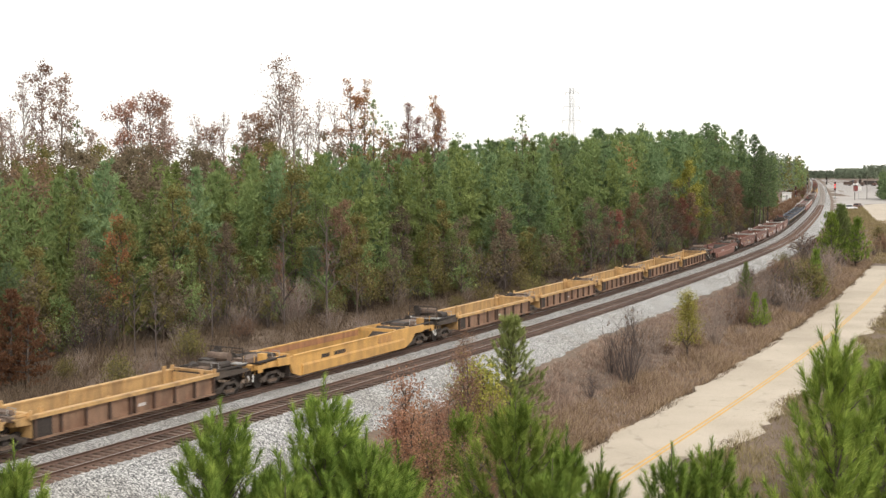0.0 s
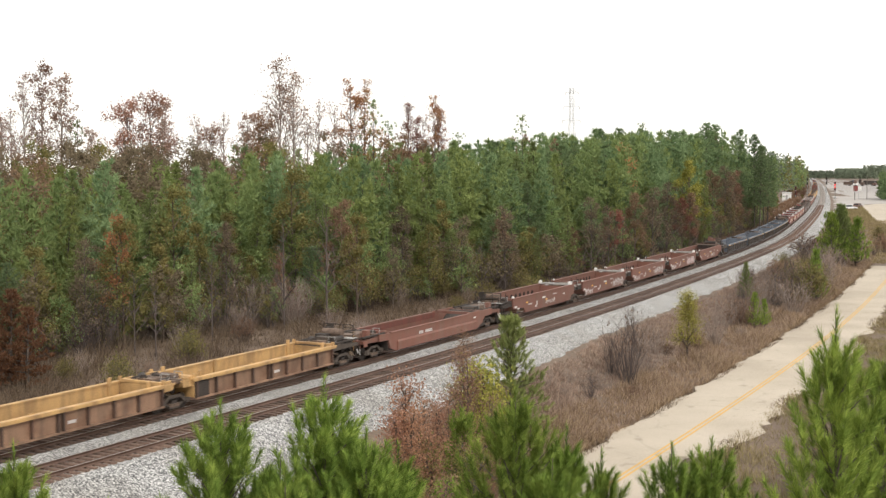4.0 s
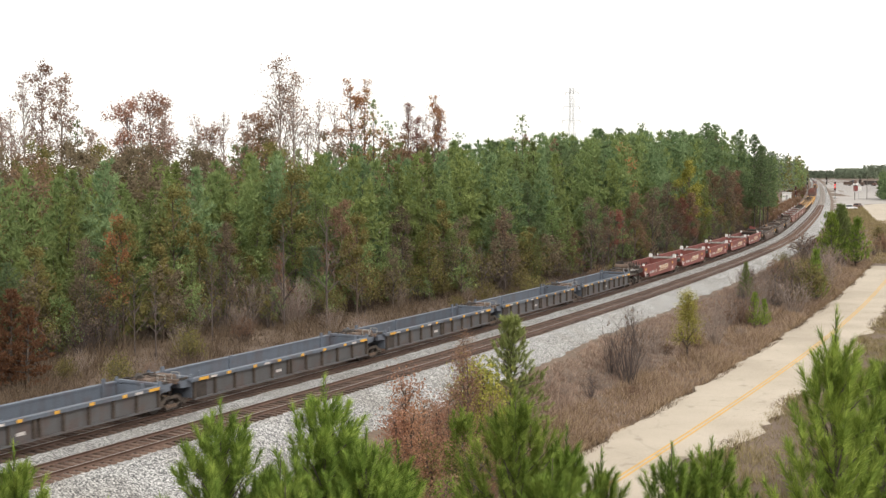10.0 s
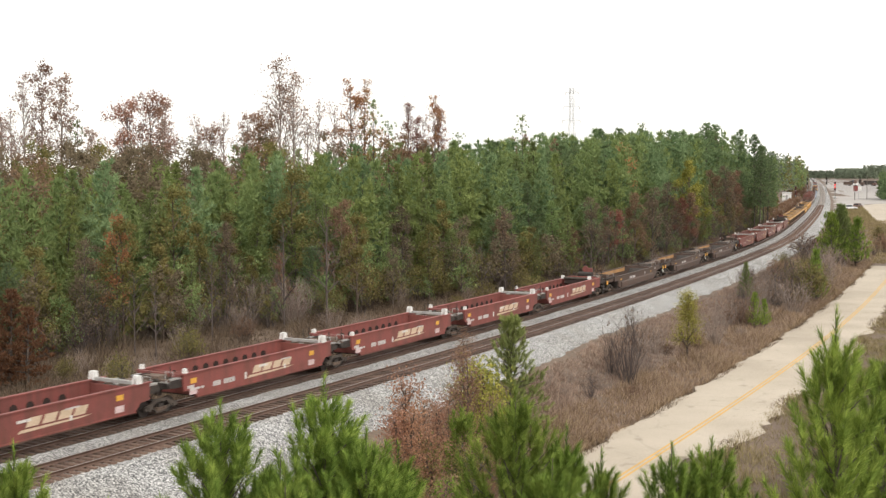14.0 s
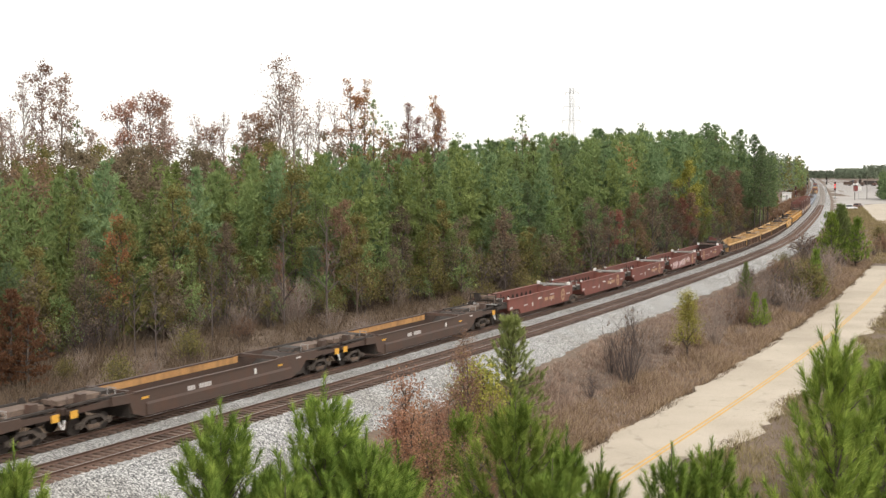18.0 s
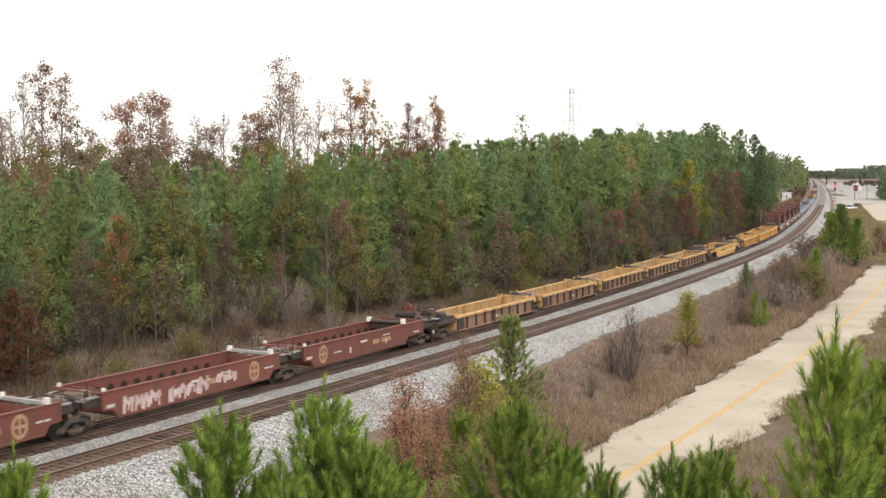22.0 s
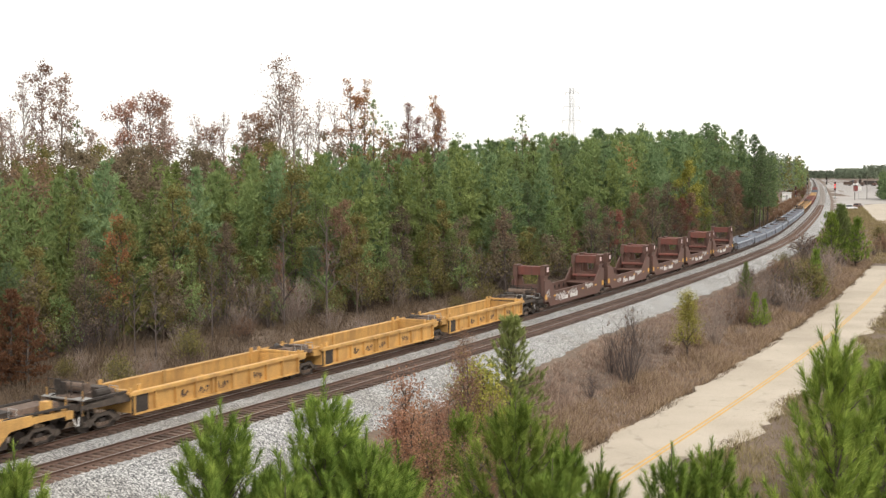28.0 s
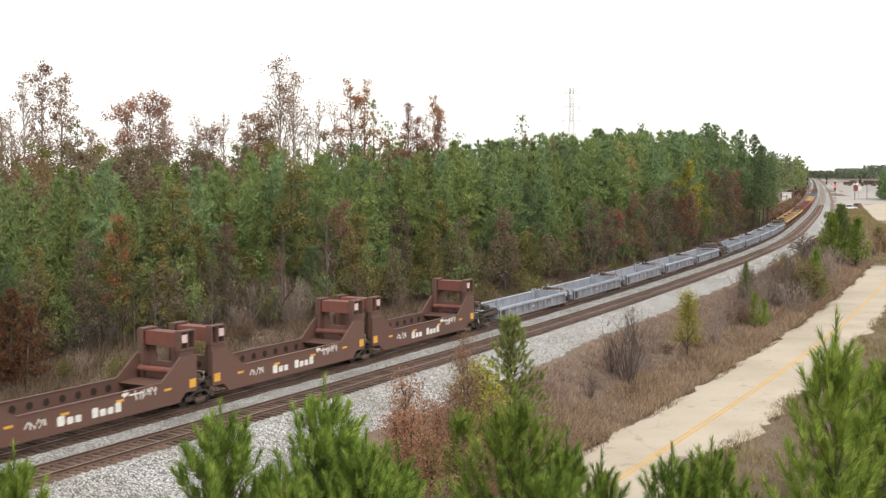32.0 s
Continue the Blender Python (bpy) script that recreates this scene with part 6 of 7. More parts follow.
# bare stems that stand out in front of the wood
for key, x, y, f in (("bare0", -9.9, 100.5, 0.95), ("bare1", -13.6, 101, 0.9), ("bare0", -20.6, 84.5, 0.55), ("bare1", -22.5, 86, 0.62), ("bare1", -18.0, 92, 0.7)):
    plant_at(key, x, y, float(ground_z(x, y)[0]) - 0.05, f, x * 31, 1.1)


# ---- young pines in front of the camera ----
def needle_shoots(rng, P, D, L, F, n, needle, width):
    """Bottle-brush shoots: n long needles along each axis."""
    N = len(P)
    D = D / (np.linalg.norm(D, axis=1, keepdims=True) + 1e-9)
    t = rng.uniform(0.0, 1.0, (N, n, 1)) ** 0.8
    base = P[:, None, :] + D[:, None, :] * (L[:, None, None] * t)
    rad = np.cross(D[:, None, :], rng.normal(0, 1, (N, n, 3)))
    rad /= np.linalg.norm(rad, axis=-1, keepdims=True) + 1e-9
    open_ = (0.55 + 1.0 * (1 - t)) * F[:, None, None] + rng.normal(0, 0.15, t.shape)
    d = D[:, None, :] + rad * open_
    d /= np.linalg.norm(d, axis=-1, keepdims=True)
    ln = needle * rng.uniform(0.7, 1.15, t.shape) * np.minimum(1.15, 0.45 + 0.55 * F[:, None, None])
    side = np.cross(d, rad + 0.01)
    side /= np.linalg.norm(side, axis=-1, keepdims=True) + 1e-9
    side = side * math.cos(0.6) + np.cross(d, side) * math.sin(0.6)
    tip = base + d * ln
    tip[..., 2] -= ln[..., 0] ** 2 * 0.35
    w = width * 0.5
    return np.stack([base - side * w, base + side * w, tip], 2).reshape(-1, 3, 3)


def young_pine(seed, h=12.0, crown=3.7, spread=0.36, start=-0.02, needle=0.175, n=135, leader=0.62, width=0.0085, gap=0.17):
    rng = np.random.RandomState(seed)
    segs, P, D, L, F = [], [], [], [], []
    sway = rng.normal(0, 0.05, 2)

    def axis(d):
        return np.array([sway[0] * (crown - d) * 0.4, sway[1] * (crown - d) * 0.4, h - d])
    for k in range(7):
        a, b = h - h * k / 7, h - h * (k + 1) / 7
        segs.append((tuple(axis(a)), tuple(axis(b)), 0.006 + a * 0.010, 0.006 + b * 0.010))
    P.append(axis(leader)), D.append(np.array([0.0, 0, 1])), L.append(leader), F.append(0.7)
    for k in range(4):
        a = k * 1.57 + rng.uniform(-0.4, 0.4)
        P.append(axis(leader)), D.append(np.array([math.cos(a) * 0.55, math.sin(a) * 0.55, 1.0])), L.append(leader * rng.uniform(0.45, 0.75)), F.append(0.65)
    d = leader + 0.3
    while d < crown:
        reach = min(start + spread * d, 1.5) * rng.uniform(0.85, 1.15)
        a0 = rng.uniform(0, 6.28)
        for b in range(7):
            a = a0 + b * 0.898 + rng.normal(0, 0.2)
            el = np.clip(1.12 - 0.15 * d + rng.normal(0, 0.12), 0.1, 1.15)
            dr = np.array([math.cos(a) * math.cos(el), math.sin(a) * math.cos(el), math.sin(el)])
            p0 = axis(d)
            ln = reach * rng.uniform(0.8, 1.15)
            p1 = p0 + dr * ln
            segs.append((tuple(p0), tuple(p1), 0.010 + 0.005 * d, 0.006))
            P.append(p1), D.append(dr + np.array([0, 0, 0.8])), L.append(min(0.24 + 0.1 * d, rng.uniform(0.3, 0.46))), F.append(0.85)
            m = max(2, int(ln / gap))
            for t in np.linspace(0.22, 0.98, m):
                sd = np.cross(dr, (0, 0, 1.0)) * rng.choice([-1, 1]) * rng.uniform(0.3, 1.0)
                P.append(p0 + dr * ln * t + rng.normal(0, 0.06, 3))
                D.append(dr * 0.6 + sd * 0.55 + np.array([0, 0, rng.uniform(0.9, 1.9)]))
                L.append(rng.uniform(0.18, 0.34)), F.append(rng.uniform(0.7, 1.05))
        d += rng.uniform(0.23, 0.36)
    return segs, needle_shoots(rng, np.array(P), np.array(D), np.array(L), np.array(F), n, needle, width)


NEARP = "young pines below the overpass"
plant_model("near0", "young_pine", "young bright green loblolly pine with long needles", "tree", young_pine(1), M_PINE_NEAR, M_BARK, NEARP)
plant_model("near1", "young_pine", "young bright green loblolly pine with long needles", "tree", young_pine(2, spread=0.42, leader=0.55), M_PINE_NEAR, M_BARK, NEARP)
plant_model("near2", "young_pine", "slender young green pine with long needles", "tree", young_pine(3, spread=0.24, start=0.05, leader=0.65), M_PINE_NEAR, M_BARK, NEARP)
plant_model("mid0", "young_pine", "young dark green pine beside the ballast", "tree", young_pine(50, 8.0, 6.4, 0.22, 0.2, 0.22, 60, 0.5, 0.022, 0.26), M_PINE_WARM, M_BARK, NEARP)
plant_model("mid1", "sapling", "small yellow-green sapling among dry weeds", "tree", leafy_shape(51, 4.2, 0.9, 4200, 0.085, low=0.08, upright=1.2, limbs=18), M_YELLOW, M_TWIG, NEARP)
plant_model("mid2", "young_pine", "small green pine among dry weeds", "tree", young_pine(52, 4.2, 3.9, 0.24, 0.12, 0.18, 46, 0.4, 0.02, 0.24), M_PINE_NEAR, M_BARK, NEARP)
plant_model("sap_red", "sapling", "thin sapling with dull red leaves", "tree", leafy_shape(53, 8, 1.3, 3600, 0.08, low=0.2, upright=1.5, limbs=18), M_RUSSET, M_TWIG, NEARP)
plant_model("sap_olive", "sapling", "thin sapling with olive and yellow leaves", "tree", leafy_shape(54, 7, 1.4, 3600, 0.08, low=0.15, upright=1.3, limbs=18), M_OLIVE, M_DARKTWIG, NEARP)
plant_model("sap_rust", "sapling", "thin sapling with russet leaves", "tree", leafy_shape(55, 7, 1.4, 3600, 0.08, low=0.1, upright=1.4, limbs=18), M_RUST, M_TWIG, NEARP)
BUSH = "shrubs beside the closed road"
plant_model("bush_dark", "bare_shrub", "bare dark shrub with fine twigs", "shrub", bush_shape(61, 4.6, 1.9, 46, 160, 0.13, 7), M_RUST, M_DARKTWIG, BUSH, "leaves")
plant_model("bush_grey", "bare_shrub", "bare grey-brown shrub with fine twigs", "shrub", bush_shape(62, 3.4, 1.8, 42, 160, 0.12, 7), M_RUST, M_PALETWIG, BUSH, "leaves")
plant_model("bush_olive", "leafy_shrub", "olive and orange leafy shrub", "shrub", bush_shape(63, 4.2, 2.2, 40, 1500, 0.17, 6), M_OLIVE, M_TWIG, BUSH, "leaves")
plant_model("bush_rust", "leafy_shrub", "russet leafy shrub in dry grass", "shrub", bush_shape(64, 3.0, 1.6, 36, 800, 0.15, 6), M_RUST, M_TWIG, BUSH, "leaves")

# kind, x, y, top height above the rails, width factor, turn
NEAR_ROW = (("near1", -2.82, 15.0, 9.62, 1.0, 10), ("near0", -1.64, 15.4, 9.86, 1.05, 70), ("near2", -1.28, 16.0, 9.42, 1.0, 200), ("near0", -5.1, 14.0, 9.30, 0.9, 150), ("near2", -0.75, 17.2, 8.55, 1.2, 40),
            ("near1", 1.03, 16.4, 9.52, 0.95, 300), ("near2", 1.70, 17.0, 8.86, 1.0, 20), ("near2", 2.40, 17.2, 8.45, 0.9, 110), ("near0", 3.35, 16.8, 8.68, 0.9, 240), ("near1", 3.9, 16.9, 8.70, 0.95, 15),
            ("near2", 4.40, 13.0, 11.02, 0.95, 90), ("near0", 6.75, 18.0, 9.95, 1.0, 60), ("near1", 0.25, 15.0, 8.35, 1.0, 130), ("near0", -0.6, 14.2, 8.45, 0.95, 220), ("near0", 4.5, 14.6, 8.5, 1.0, 350),
            ("near1", 2.9, 14.4, 8.35, 0.9, 77), ("near2", -4.25, 14.4, 8.5, 1.0, 12), ("near0", -2.2, 15.0, 8.95, 1.0, 50), ("near1", -1.0, 15.2, 9.2, 1.0, 260), ("near1", -1.9, 14.2, 8.9, 1.0, 310), ("near0", 1.35, 15.6, 8.75, 1.0, 45), ("near0", -3.4, 13.4, 8.55, 0.9, 33), ("near1", 5.6, 13.6, 9.0, 0.95, 140), ("near0", 2.0, 14.0, 8.2, 0.85, 190))
for key, x, y, top, f, turn in NEAR_ROW:
    g = float(ground_z(x, y)[0])
    src_h = 12.0
    plant_at(key, x, y, g, f, turn, (top - 0.22 - g) / (src_h * f))

# shrubs and small pines along the slope and the road: kind, x, y, height
SLOPE = (("mid2", 0.6, 39, 6.8, 1.0), ("sap_olive", -0.5, 36, 6.2, 1.2), ("mid2", 0.1, 33, 6.0, 1.0), ("sap_rust", 0.0, 30, 6.6, 1.0), ("sap_olive", 0.9, 34, 6.4, 1.2), ("sap_red", -0.2, 40, 6.8, 1.1), ("sap_rust", 1.3, 37, 6.0, 1.2), ("sap_olive", 1.5, 44, 5.2, 1.0),
         ("mid0", 3.2, 56, 8.0, 1.25), ("sap_rust", 1.0, 57, 6.4, 1.0), ("sap_olive", 1.7, 55, 5.0, 1.0), ("sap_olive", 0.6, 52, 5.2, 1.1), ("sap_rust", 2.4, 52, 5.0, 1.0), ("bush_rust", 2.9, 58, 4.0, 1.0),
         ("sap_red", -1.15, 36, 8.3, 1.0), ("sap_red", -1.4, 35, 7.4, 1.0), ("sap_red", -0.95, 35, 7.6, 1.0), ("sap_rust", -0.72, 37, 7.2, 1.0), ("sap_red", -0.35, 36, 6.6, 1.1), ("mid1", 1.7, 50, 6.2, 1.1), ("sap_rust", 1.0, 48, 7.0, 1.0), ("sap_red", -0.9, 33, 6.6, 1.0), ("sap_olive", -0.3, 31, 5.9, 1.0), ("sap_rust", -1.6, 32, 5.8, 1.0), ("sap_olive", 0.7, 38, 5.8, 1.0), ("sap_red", 1.2, 42, 5.6, 1.1),
         ("sap_rust", 0.2, 44, 6.3, 1.1), ("bush_rust", 0.3, 48, 4.2, 1.2), ("sap_rust", 1.9, 46, 5.6, 1.0), ("bush_grey", -0.9, 42, 4.6, 1.2),
         ("bush_dark", 12.6, 80, 6.6, 0.72), ("bush_grey", 14.2, 83, 4.0, 1.0), ("bush_dark", 11.8, 82, 3.6, 0.9), ("bush_grey", 16.5, 92, 3.4, 1.0), ("mid1", 18.9, 91, 5.0, 1.2), ("bush_rust", 20.3, 94, 2.2, 1.0),
         ("bush_grey", 22.5, 98, 3.4, 1.0), ("bush_grey", 25.5, 108, 4.2, 1.1), ("bush_rust", 27.2, 108, 3.4, 1.0), ("mid2", 28.5, 108, 3.6, 1.0), ("mid2", 30.0, 110, 2.8, 1.0),
         ("mid0", 31.8, 124, 4.9, 0.9), ("bush_grey", 33.0, 124, 4.4, 1.2), ("bush_dark", 35.5, 126, 5.8, 1.0), ("bush_dark", 37.6, 129, 6.6, 1.1), ("bush_grey", 36.2, 122, 4.4, 1.2), ("bush_olive", 39.4, 129, 5.6, 1.1),
         ("bush_olive", 41.2, 131, 5.0, 1.0), ("mid2", 41.2, 131, 6.2, 0.9), ("mid2", 43.0, 136, 4.6, 1.0), ("bush_grey", 44.5, 140, 4.6, 1.2), ("bush_dark", 47.5, 150, 5.0, 1.1), ("bush_grey", 51.0, 158, 4.6, 1.3),
         ("mid0", 61.1, 183, 9.6, 1.4), ("mid2", 59.1, 180, 8.3, 1.3), ("mid0", 63.6, 188, 8.8, 1.4), ("mid2", 62.8, 180, 7.8, 1.2), ("mid0", 63.6, 192, 7.6, 1.3), ("bush_grey", 55.5, 172, 4.6, 1.3), ("bush_dark", 54.5, 178, 5.4, 1.2), ("bush_rust", 58.0, 190, 4.6, 1.3),
         ("bush_dark", 23.0, 61.5, 3.2, 0.9), ("bush_dark", 24.6, 66, 3.8, 1.0), ("bush_grey", 24.0, 63, 3.0, 1.2), ("bush_grey", 19.8, 60, 2.2, 1.0), ("bush_grey", 21.2, 64, 2.0, 1.1), ("bush_rust", 18.6, 57, 2.2, 1.2), ("bush_grey", 15.4, 52, 2.4, 1.2), ("bush_rust", 16.6, 49, 2.4, 1.2), ("bush_olive", 19.5, 53, 2.4, 1.0))
PLANT_H = {"mid0": 8.0, "mid1": 4.2, "mid2": 4.2, "sap_red": 8, "sap_olive": 7, "sap_rust": 7, "bush_dark": 4.6, "bush_grey": 3.4, "bush_olive": 4.2, "bush_rust": 3.0}
for i, (key, x, y, hgt, wide) in enumerate(SLOPE):
    f = hgt / PLANT_H[key]
    plant_at(key, x, y, float(ground_z(x, y)[0]) - 0.04, f * wide, i * 77.0, 1 / wide)
# a thicker belt of shrubs where the road bends away
rng_s = np.random.RandomState(31)
for k in range(26):
    s_, o_ = rng_s.uniform(82, 172), rng_s.uniform(5.8, 12.0)
    x, y = on_line(s_, o_)
    key = ("bush_grey", "bush_dark", "bush_grey", "bush_olive", "bush_rust", "bush_grey")[k % 6]
    plant_at(key, float(x), float(y), float(ground_z(x, y)[0]) - 0.03, rng_s.uniform(2.4, 4.4) / PLANT_H[key], rng_s.uniform(0, 360))
for k in range(12):
    s_, o_ = rng_s.uniform(165, 235), rng_s.uniform(6.5, 17.0)
    x, y = on_line(s_, o_)
    key = ("bush_grey", "bush_rust", "bush_olive", "bush_dark")[k % 4]
    plant_at(key, float(x), float(y), float(ground_z(x, y)[0]) - 0.03, rng_s.uniform(2.4, 4.4) / PLANT_H[key], rng_s.uniform(0, 360))
# leafy shrubs that close the foot of the wood
for k in range(64):
    s_ = rng_s.uniform(-12, 110)
    o_ = wood_edge(s_) + rng_s.uniform(-2.5, 1.6)
    x, y = on_line(s_, o_)
    key = ("bush_olive", "bush_olive", "bush_grey", "bush_olive", "bush_dark")[k % 5]
    plant_at(key, float(x), float(y), float(ground_z(x, y)[0]) - 0.03, rng_s.uniform(2.6, 5.6) / PLANT_H[key], rng_s.uniform(0, 360))
# low weeds scattered along the slope and the brush strip
rng_b = np.random.RandomState(8)
for k in range(70):
    s_, o_ = rng_b.uniform(30, 165), rng_b.uniform(6.5, 12.6)
    x, y = on_line(s_, o_)
    plant_at(("bush_grey", "bush_rust", "bush_grey", "bush_dark")[k % 4], float(x), float(y), float(ground_z(x, y)[0]) - 0.03, rng_b.uniform(0.28, 0.55), rng_b.uniform(0, 360))
for k in range(60):
    s_ = rng_b.uniform(20, 200)
    o_ = rng_b.uniform(-0.75, -0.1) * (-wood_edge(s_) - 9) - 9
    x, y = on_line(s_, o_)
    plant_at(("bush_grey", "bush_rust", "bush_grey", "bush_olive")[k % 4], float(x), float(y), float(ground_z(x, y)[0]) - 0.03, rng_b.uniform(0.45, 0.8), rng_b.uniform(0, 360))


# ---- the distance ----
def distant_wood(name, label, rows, n, seed, mats, size):
    """A belt of trees: rows of station, near offset, far offset and height."""
    rng = np.random.RandomState(seed)
    st = np.array([r[0] for r in rows], float)
    s = rng.uniform(st[0], st[-1], n)
    a, b, h = (np.interp(s, st, [r[k] for r in rows]) for k in (1, 2, 3))
    o = a + (b - a) * rng.rand(n)
    x, y = on_line(s, o)
    dx, dy = np.array(x), np.array(y)
    P, I = [], []
    for i in range(n):
        hh = h[i] * rng.uniform(0.78, 1.05)
        m = 34
        q = rng.rand(m) ** 0.8
        r = 0.17 * hh * (1 - 0.75 * q ** 2) * np.sqrt(rng.rand(m))
        t = rng.uniform(0, 6.28, m)
        P.append(np.stack([dx[i] + r * np.cos(t), dy[i] + r * np.sin(t), -1.5 + hh * (0.08 + 0.9 * q)], 1))
        I.append(np.full(m * 3, rng.choice([0, 0, 0, 0, 1, 1, 2])))
    tris = tuft_tris(rng, np.concatenate(P), 3, size, size * 0.6, 0.2)
    me = tri_mesh(name, tris, mats, np.concatenate(I))
    return tagged(new(name, me), label, "woods", kind="stuff")


distant_wood("far_woods", "green pine wood beside the far tracks", ((540, -30, -90, 19), (620, -17, -100, 23), (760, -12.5, -100, 24), (950, -11.5, -100, 21), (1250, -11, -100, 17)), 1000, 1, [M_PINE, M_HAZEPINE, M_OLIVE], 1.3)
distant_wood("far_woods", "low scrub in front of the equipment house", ((290, -12, -40, 7), (360, -12.5, -50, 7), (440, -17, -60, 8), (520, -22, -70, 10), (560, -24, -70, 12)), 420, 7, [M_PINE, M_RUST, M_OLIVE], 0.8)
distant_wood("far_woods", "low brown scrub beside the far track", ((290, -9.5, -14, 2.2), (560, -9.5, -14, 1.8)), 260, 8, [M_RUST, M_RUST, M_GRASS], 0.5)
distant_wood("far_woods", "low brown scrub at the far wood's foot", ((570, -9.5, -20, 2.5), (1000, -9.5, -16, 2.5)), 260, 9, [M_RUST, M_GRASS, M_OLIVE], 0.7)
# these belts are hazy by their needle colour alone
distant_wood("horizon_woods", "hazy tree line on the horizon", ((2050, -250, 40, 13), (2450, -250, 40, 15)), 420, 2, [M_HAZEPINE, M_HAZEPINE, M_HAZEPINE], 2.6)
distant_wood("horizon_woods", "hazy tree line behind the yard", ((2050, 35, 90, 17), (2450, 45, 100, 18)), 260, 3, [M_HAZEPINE, M_HAZEPINE, M_HAZEPINE], 2.6)
distant_wood("horizon_woods", "taller hazy trees behind the yard", ((1950, 85, 330, 22), (2400, 95, 400, 25)), 420, 5, [M_HAZEPINE, M_HAZEPINE, M_HAZEPINE], 2.8)
distant_wood("roadside_wood", "dark trees beside the paved lot", ((535, 25, 38, 12), (560, 25.5, 44, 14), (585, 28, 50, 12)), 150, 4, [M_PINE_BLUE, M_PINE_BLUE, M_PINE], 1.1)


def signal_mast(s, o, z, h, heads, lit, label):
    x, y = on_line(s, o)
    t = thing("signal_mast", label, "railway signal", "railway signals")
    t.matrix_basis = pose(float(x), float(y), z, 0, 0, -math.degrees(heading(s)))
    part("post", Solid().tube((0, 0, 0), (0, 0, h), 0.11, n=10).box(-0.5, 0.5, -0.4, 0.4, 0, 0.9), M_ALU, t)
    part("ladder", Solid().box(-0.3, -0.25, 0.3, 0.35, 0, h - 0.5).box(0.25, 0.3, 0.3, 0.35, 0, h - 0.5), M_STEEL, t)
    for k in range(heads):
        zz = h - 1.0 - k * 2.3
        hd = part("signal_head", Solid().box(-0.42, 0.42, -0.25, 0.1, zz - 0.9, zz + 0.9), M_STEEL if lit is False else M_REDPLATE, t, "signal head with backing plate")
        for j in range(3):
            part("lens", Solid().tube((0, -0.26, zz + 0.55 - j * 0.55), (0, -0.34, zz + 0.55 - j * 0.55), 0.3, n=12), M_LAMP if lit and j == 2 - 2 * (k % 2) else M_HOLE, hd)
    return t


signal_mast(566, 5.6, -1.05, 8.2, 2, True, "signal mast showing red lights beside the track")
signal_mast(560, -12.4, -1.2, 6.2, 2, None, "short signal mast with red heads")
signal_mast(700, -8.6, -1.2, 9.4, 2, False, "dark signal mast seen from behind")
signal_mast(706, 2.2, -1.0, 9.6, 2, False, "dark signal mast seen from behind")


def at_line(ob, s, o, z, turn=0.0):
    x, y = on_line(s, o)
    ob.matrix_basis = pose(float(x), float(y), z, 0, 0, turn - math.degrees(heading(s)))
    return ob


def cabin():
    t = thing("equipment_house", "white metal railway equipment house", "building")
    part("wall", Solid().box(-2.0, 2.0, -1.3, 1.3, 0, 3.0), M_WHITE, t)
    part("roof", Solid().plate_yz([(-1.45, 2.98), (0, 3.35), (1.45, 2.98), (1.45, 3.1), (0, 3.5), (-1.45, 3.1)], -2.1, 2.1), M_GALV, t)
    part("door", Solid().box(-0.45, 0.45, -1.33, -1.29, 0.1, 2.15), M_GALV, t)
    part("plinth", Solid().box(-2.05, 2.05, -1.35, 1.35, -0.5, 0.0), M_CONCRETE, t)
    return t


at_line(cabin(), 522, -15.4, -0.7)


def pole(s, o, z, h, arms=1):
    t = thing("utility_pole", "weathered wooden utility pole", "pole", "utility poles")
    part("post", Solid().tube((0, 0, -0.3), (0, 0, h), 0.17, 0.12, 10), M_POLE, t)
    for k in range(arms):
        part("crossarm", Solid().box(-1.2, 1.2, -0.06, 0.06, h - 0.7 - k, h - 0.55 - k), M_POLE, t)
    return at_line(t, s, o, z)


for s, o, h in ((545, 14.2, 11.5), (560, 20.0, 12.0), (590, 27.5, 11.0), (470, -20.0, 10.5), (640, 40.0, 12.0)):
    pole(s, o, -1.9, h)


def suv(label, paint):
    t = thing("parked_suv", label, "car")
    body = [(-2.3, 0.45), (-2.35, 0.95), (-2.2, 1.1), (-1.9, 1.72), (0.45, 1.76), (1.1, 1.12), (2.2, 1.0), (2.35, 0.75), (2.3, 0.42)]
    part("body", Solid().plate_xz(body, -0.92, 0.92), paint, t)
    part("windscreen", Solid().plate_xz([(0.50, 1.68), (0.54, 1.71), (1.12, 1.17), (1.06, 1.15)], -0.78, 0.78), M_GLASS, t)
    for y in (-0.925, 0.925):
        part("side_window", Solid().plate_xz([(-1.9, 1.12), (-1.75, 1.62), (0.38, 1.66), (0.9, 1.14)], y - 0.006, y + 0.006), M_GLASS, t)
        for x in (-1.4, 1.45):
            part("wheel", Solid().tube((x, y - 0.11, 0.36), (x, y + 0.11, 0.36), 0.36, n=14), M_HOLE, t)
    part("rear_window", Solid().plate_xz([(-2.17, 1.2), (-2.13, 1.19), (-1.93, 1.6), (-1.97, 1.61)], -0.75, 0.75), M_GLASS, t)
    return t


at_line(suv("white SUV parked beside the tracks", M_CARWHITE), 398, 10.0, -1.15, 20)
at_line(suv("dark red car parked beside the tracks", P_BROWN), 420, 13.0, -1.15, 70)


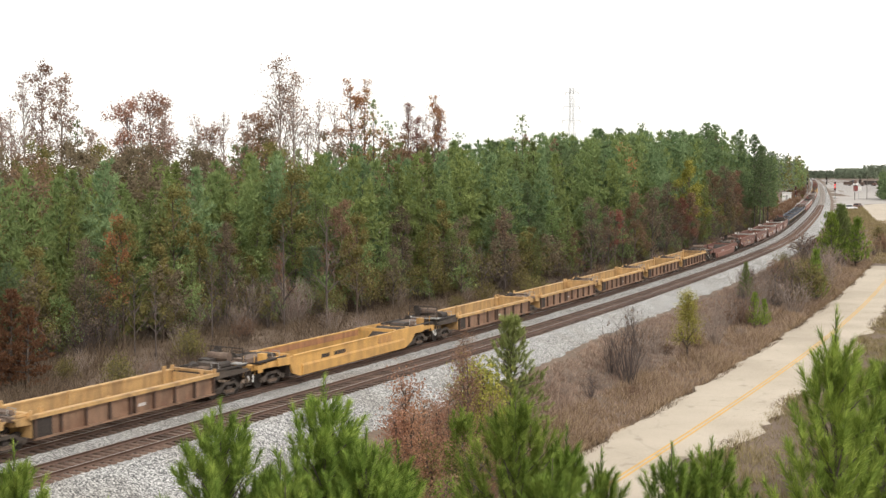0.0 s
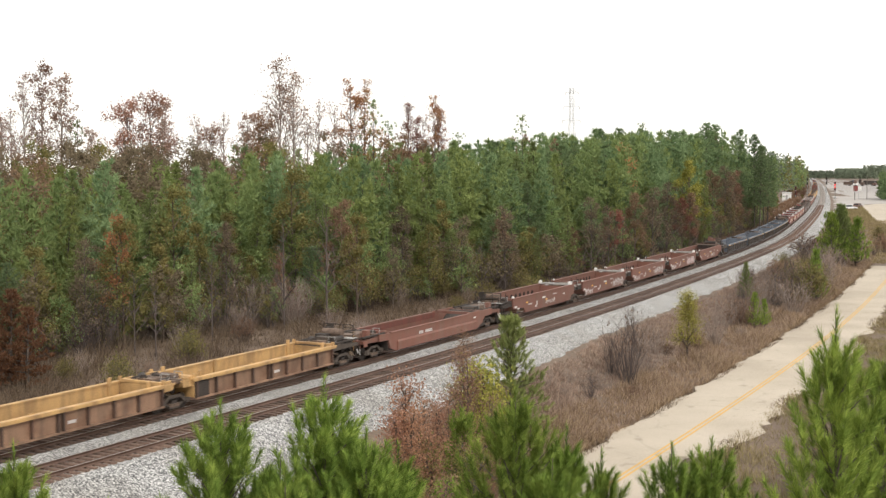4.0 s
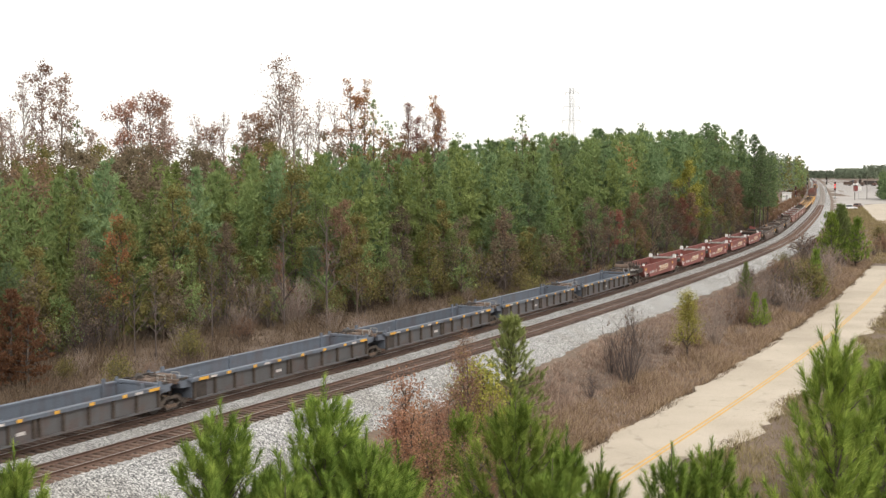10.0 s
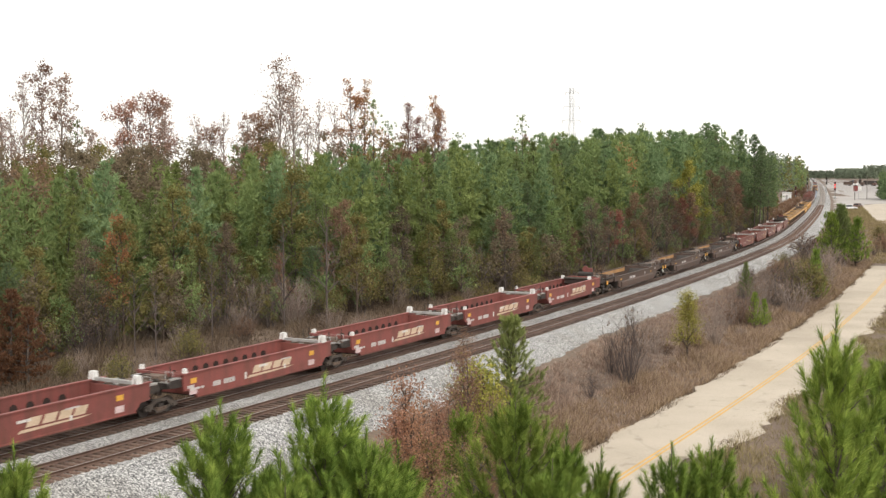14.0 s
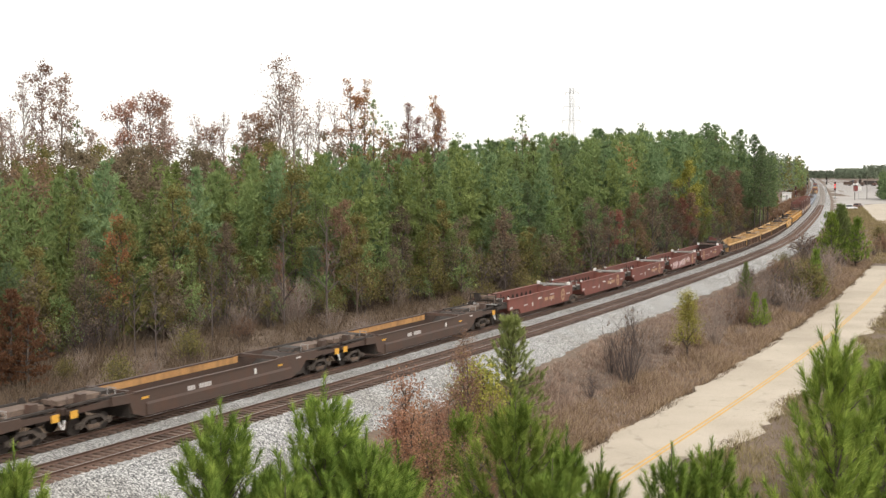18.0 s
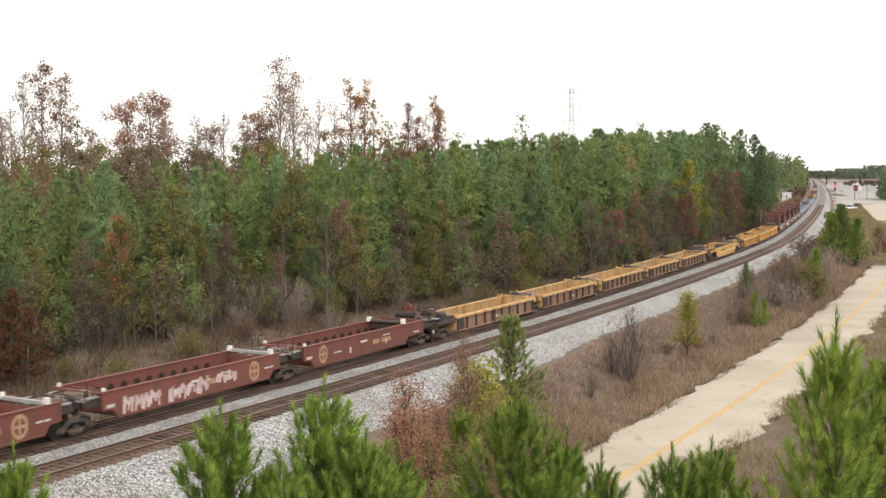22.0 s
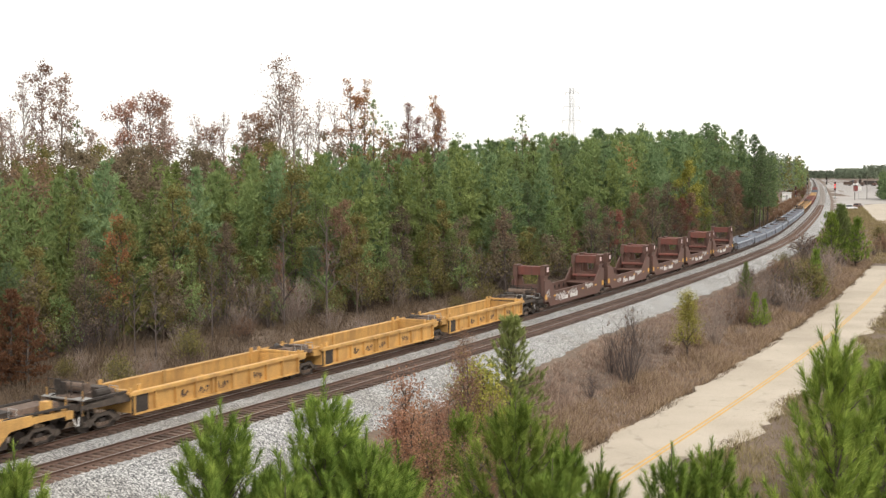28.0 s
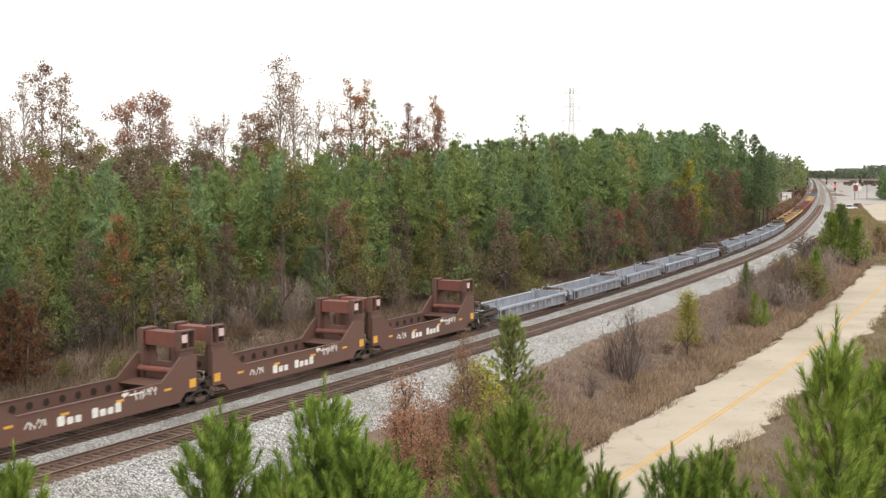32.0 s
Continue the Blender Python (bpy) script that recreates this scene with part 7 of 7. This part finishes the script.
def trailer(L, h, paint, label):
    t = thing("parked_trailer", label, "trailer", "trailers parked in the yard")
    part("body", Solid().box(-L / 2, L / 2, -1.25, 1.25, 1.1, h), paint, t)
    part("landing_gear", Solid().box(L / 2 - 2.6, L / 2 - 2.4, -0.9, 0.9, 0, 1.1), M_STEEL, t)
    for x in (-L / 2 + 1.3, -L / 2 + 2.5):
        part("wheel", Solid().tube((x, -1.2, 0.5), (x, 1.2, 0.5), 0.5, n=12), M_HOLE, t)
    return t


rng_f = random.Random(3)
for i in range(20):
    row = i % 3
    y = 1060 + 90 * row + rng_f.uniform(-18, 18)
    x = y * (0.3405 + 0.0019 * i + rng_f.uniform(-0.0012, 0.0012))
    paint = (P_DARK, M_STEEL, P_GREY, M_WHITE, P_BROWN, M_STEEL, P_DARK, P_GREYSIDE)[i % 8]
    t = trailer(rng_f.uniform(5.5, 10.0), rng_f.uniform(2.4, 4.6), paint, "road trailer parked in the distant yard")
    t.matrix_basis = pose(x, y, -1.05, 0, 0, 68 + rng_f.choice((0, 0, 90)) + rng_f.uniform(-12, 12))


def board():
    t = thing("crossing_sign", "red and white warning board on posts", "sign")
    part("post", Solid().tube((-0.8, 0, 0), (-0.8, 0, 6.6), 0.1, n=8), M_ALU, t)
    part("post", Solid().tube((0.8, 0, 0), (0.8, 0, 6.6), 0.1, n=8), M_ALU, t)
    part("red_panel", Solid().box(-1.6, 0.4, -0.1, 0.0, 4.4, 6.8), M_REDPLATE, t)
    part("white_panel", Solid().box(0.45, 2.0, -0.1, 0.0, 4.6, 6.8), M_WHITE, t)
    return t


at_line(board(), 560, 15.5, -1.6)


def pylon():
    """A lattice transmission tower with three pairs of arms."""
    t = thing("transmission_tower", "pale grey steel lattice transmission tower", "tower")
    h, w0, w1 = 58.0, 4.2, 1.0

    def half(z):
        return w0 + (w1 - w0) * min(1.0, z / 42.0)
    lv = [0, 8, 15, 21, 27, 32, 37, 42, 46, 50, 54, 58]
    for sx in (-1, 1):
        for sy in (-1, 1):
            part("leg", Solid().tube((sx * half(0), sy * half(0), 0), (sx * half(42), sy * half(42), 42), 0.12, n=4), M_ALU, t)
            part("upper_leg", Solid().tube((sx * half(42), sy * half(42), 42), (sx * half(58), sy * half(58), 58), 0.11, n=4), M_ALU, t)
    br = Solid()
    for a, b in zip(lv, lv[1:]):
        for sgn in (-1, 1):
            br.tube((-half(a), sgn * half(a), a), (half(b), sgn * half(b), b), 0.07, n=4)
            br.tube((half(a), sgn * half(a), a), (-half(b), sgn * half(b), b), 0.07, n=4)
            br.tube((sgn * half(a), -half(a), a), (sgn * half(b), half(b), b), 0.07, n=4)
    tagged(part("bracing", br, M_ALU, t), kind="stuff")
    for z, r in ((40, 5.2), (47.5, 4.4), (55, 3.6)):
        for sgn in (-1, 1):
            part("arm", Solid().tube((0, 0, z), (sgn * r, 0, z + 0.3), 0.19, 0.12, 4).tube((0, 0, z + 1.8), (sgn * r, 0, z + 0.3), 0.12, 0.08, 4), M_ALU, t)
            part("insulator", Solid().tube((sgn * r, 0, z + 0.3), (sgn * r, 0, z - 1.4), 0.12, n=6), M_GALV, t)
    return t


pylon().matrix_basis = pose(69.0, 640, -1.0, 0, 0, 12)


# ---- ties: the nearest are pieces of their own ----
def tie_mesh():
    return Solid().box(-0.11, 0.11, -1.3, 1.3, -0.36, -0.165).mesh("tie", M_TIE)


TIE = tie_mesh()
rng_t = random.Random(12)
TIE_STEP = 0.5


def tie_pose(s, o):
    x, y = on_line(s, o)
    return Matrix.Translation((float(x), float(y), rng_t.uniform(-0.012, 0.008))) @ Matrix.Rotation(math.pi / 2 - heading(s) + rng_t.gauss(0, 0.012), 4, "Z")


for tr, o, s0, n in ((tracks[0], 0.0, 8.0, 300),):
    for k in range(n):
        ob = part("tie", TIE, None, tr)
        ob.matrix_basis = tie_pose(s0 + k * TIE_STEP, o + rng_t.gauss(0, 0.03))


def joined_ties(o, spans):
    vs, fs = [], []
    base = np.array([tuple(v.co) for v in TIE.vertices])
    quads = [tuple(p.vertices) for p in TIE.polygons]
    for a, b, step in spans:
        s = a
        while s < b:
            m = np.array(tie_pose(s, o + rng_t.gauss(0, 0.03)))
            k = len(vs) * 8
            vs.append(base @ m[:3, :3].T + m[:3, 3])
            fs += [tuple(i + k for i in q) for q in quads]
            s += step
    return array_mesh("ties", np.concatenate(vs), fs, [M_TIE])


tagged(part("ties", joined_ties(0.0, ((-30, 8, TIE_STEP), (158, 420, TIE_STEP))), None, tracks[0]), kind="stuff")
tagged(part("ties", joined_ties(-TRACK_GAP, ((-30, 420, TIE_STEP),)), None, tracks[1]), kind="stuff")


# ---- what moves ----
def motions():
    times = np.arange(0, SECONDS + 0.01, 1.0)
    for u, a, b in CARS:
        walk(u, [(float(t), car_pose(a, b, float(t))) for t in times])


motions()
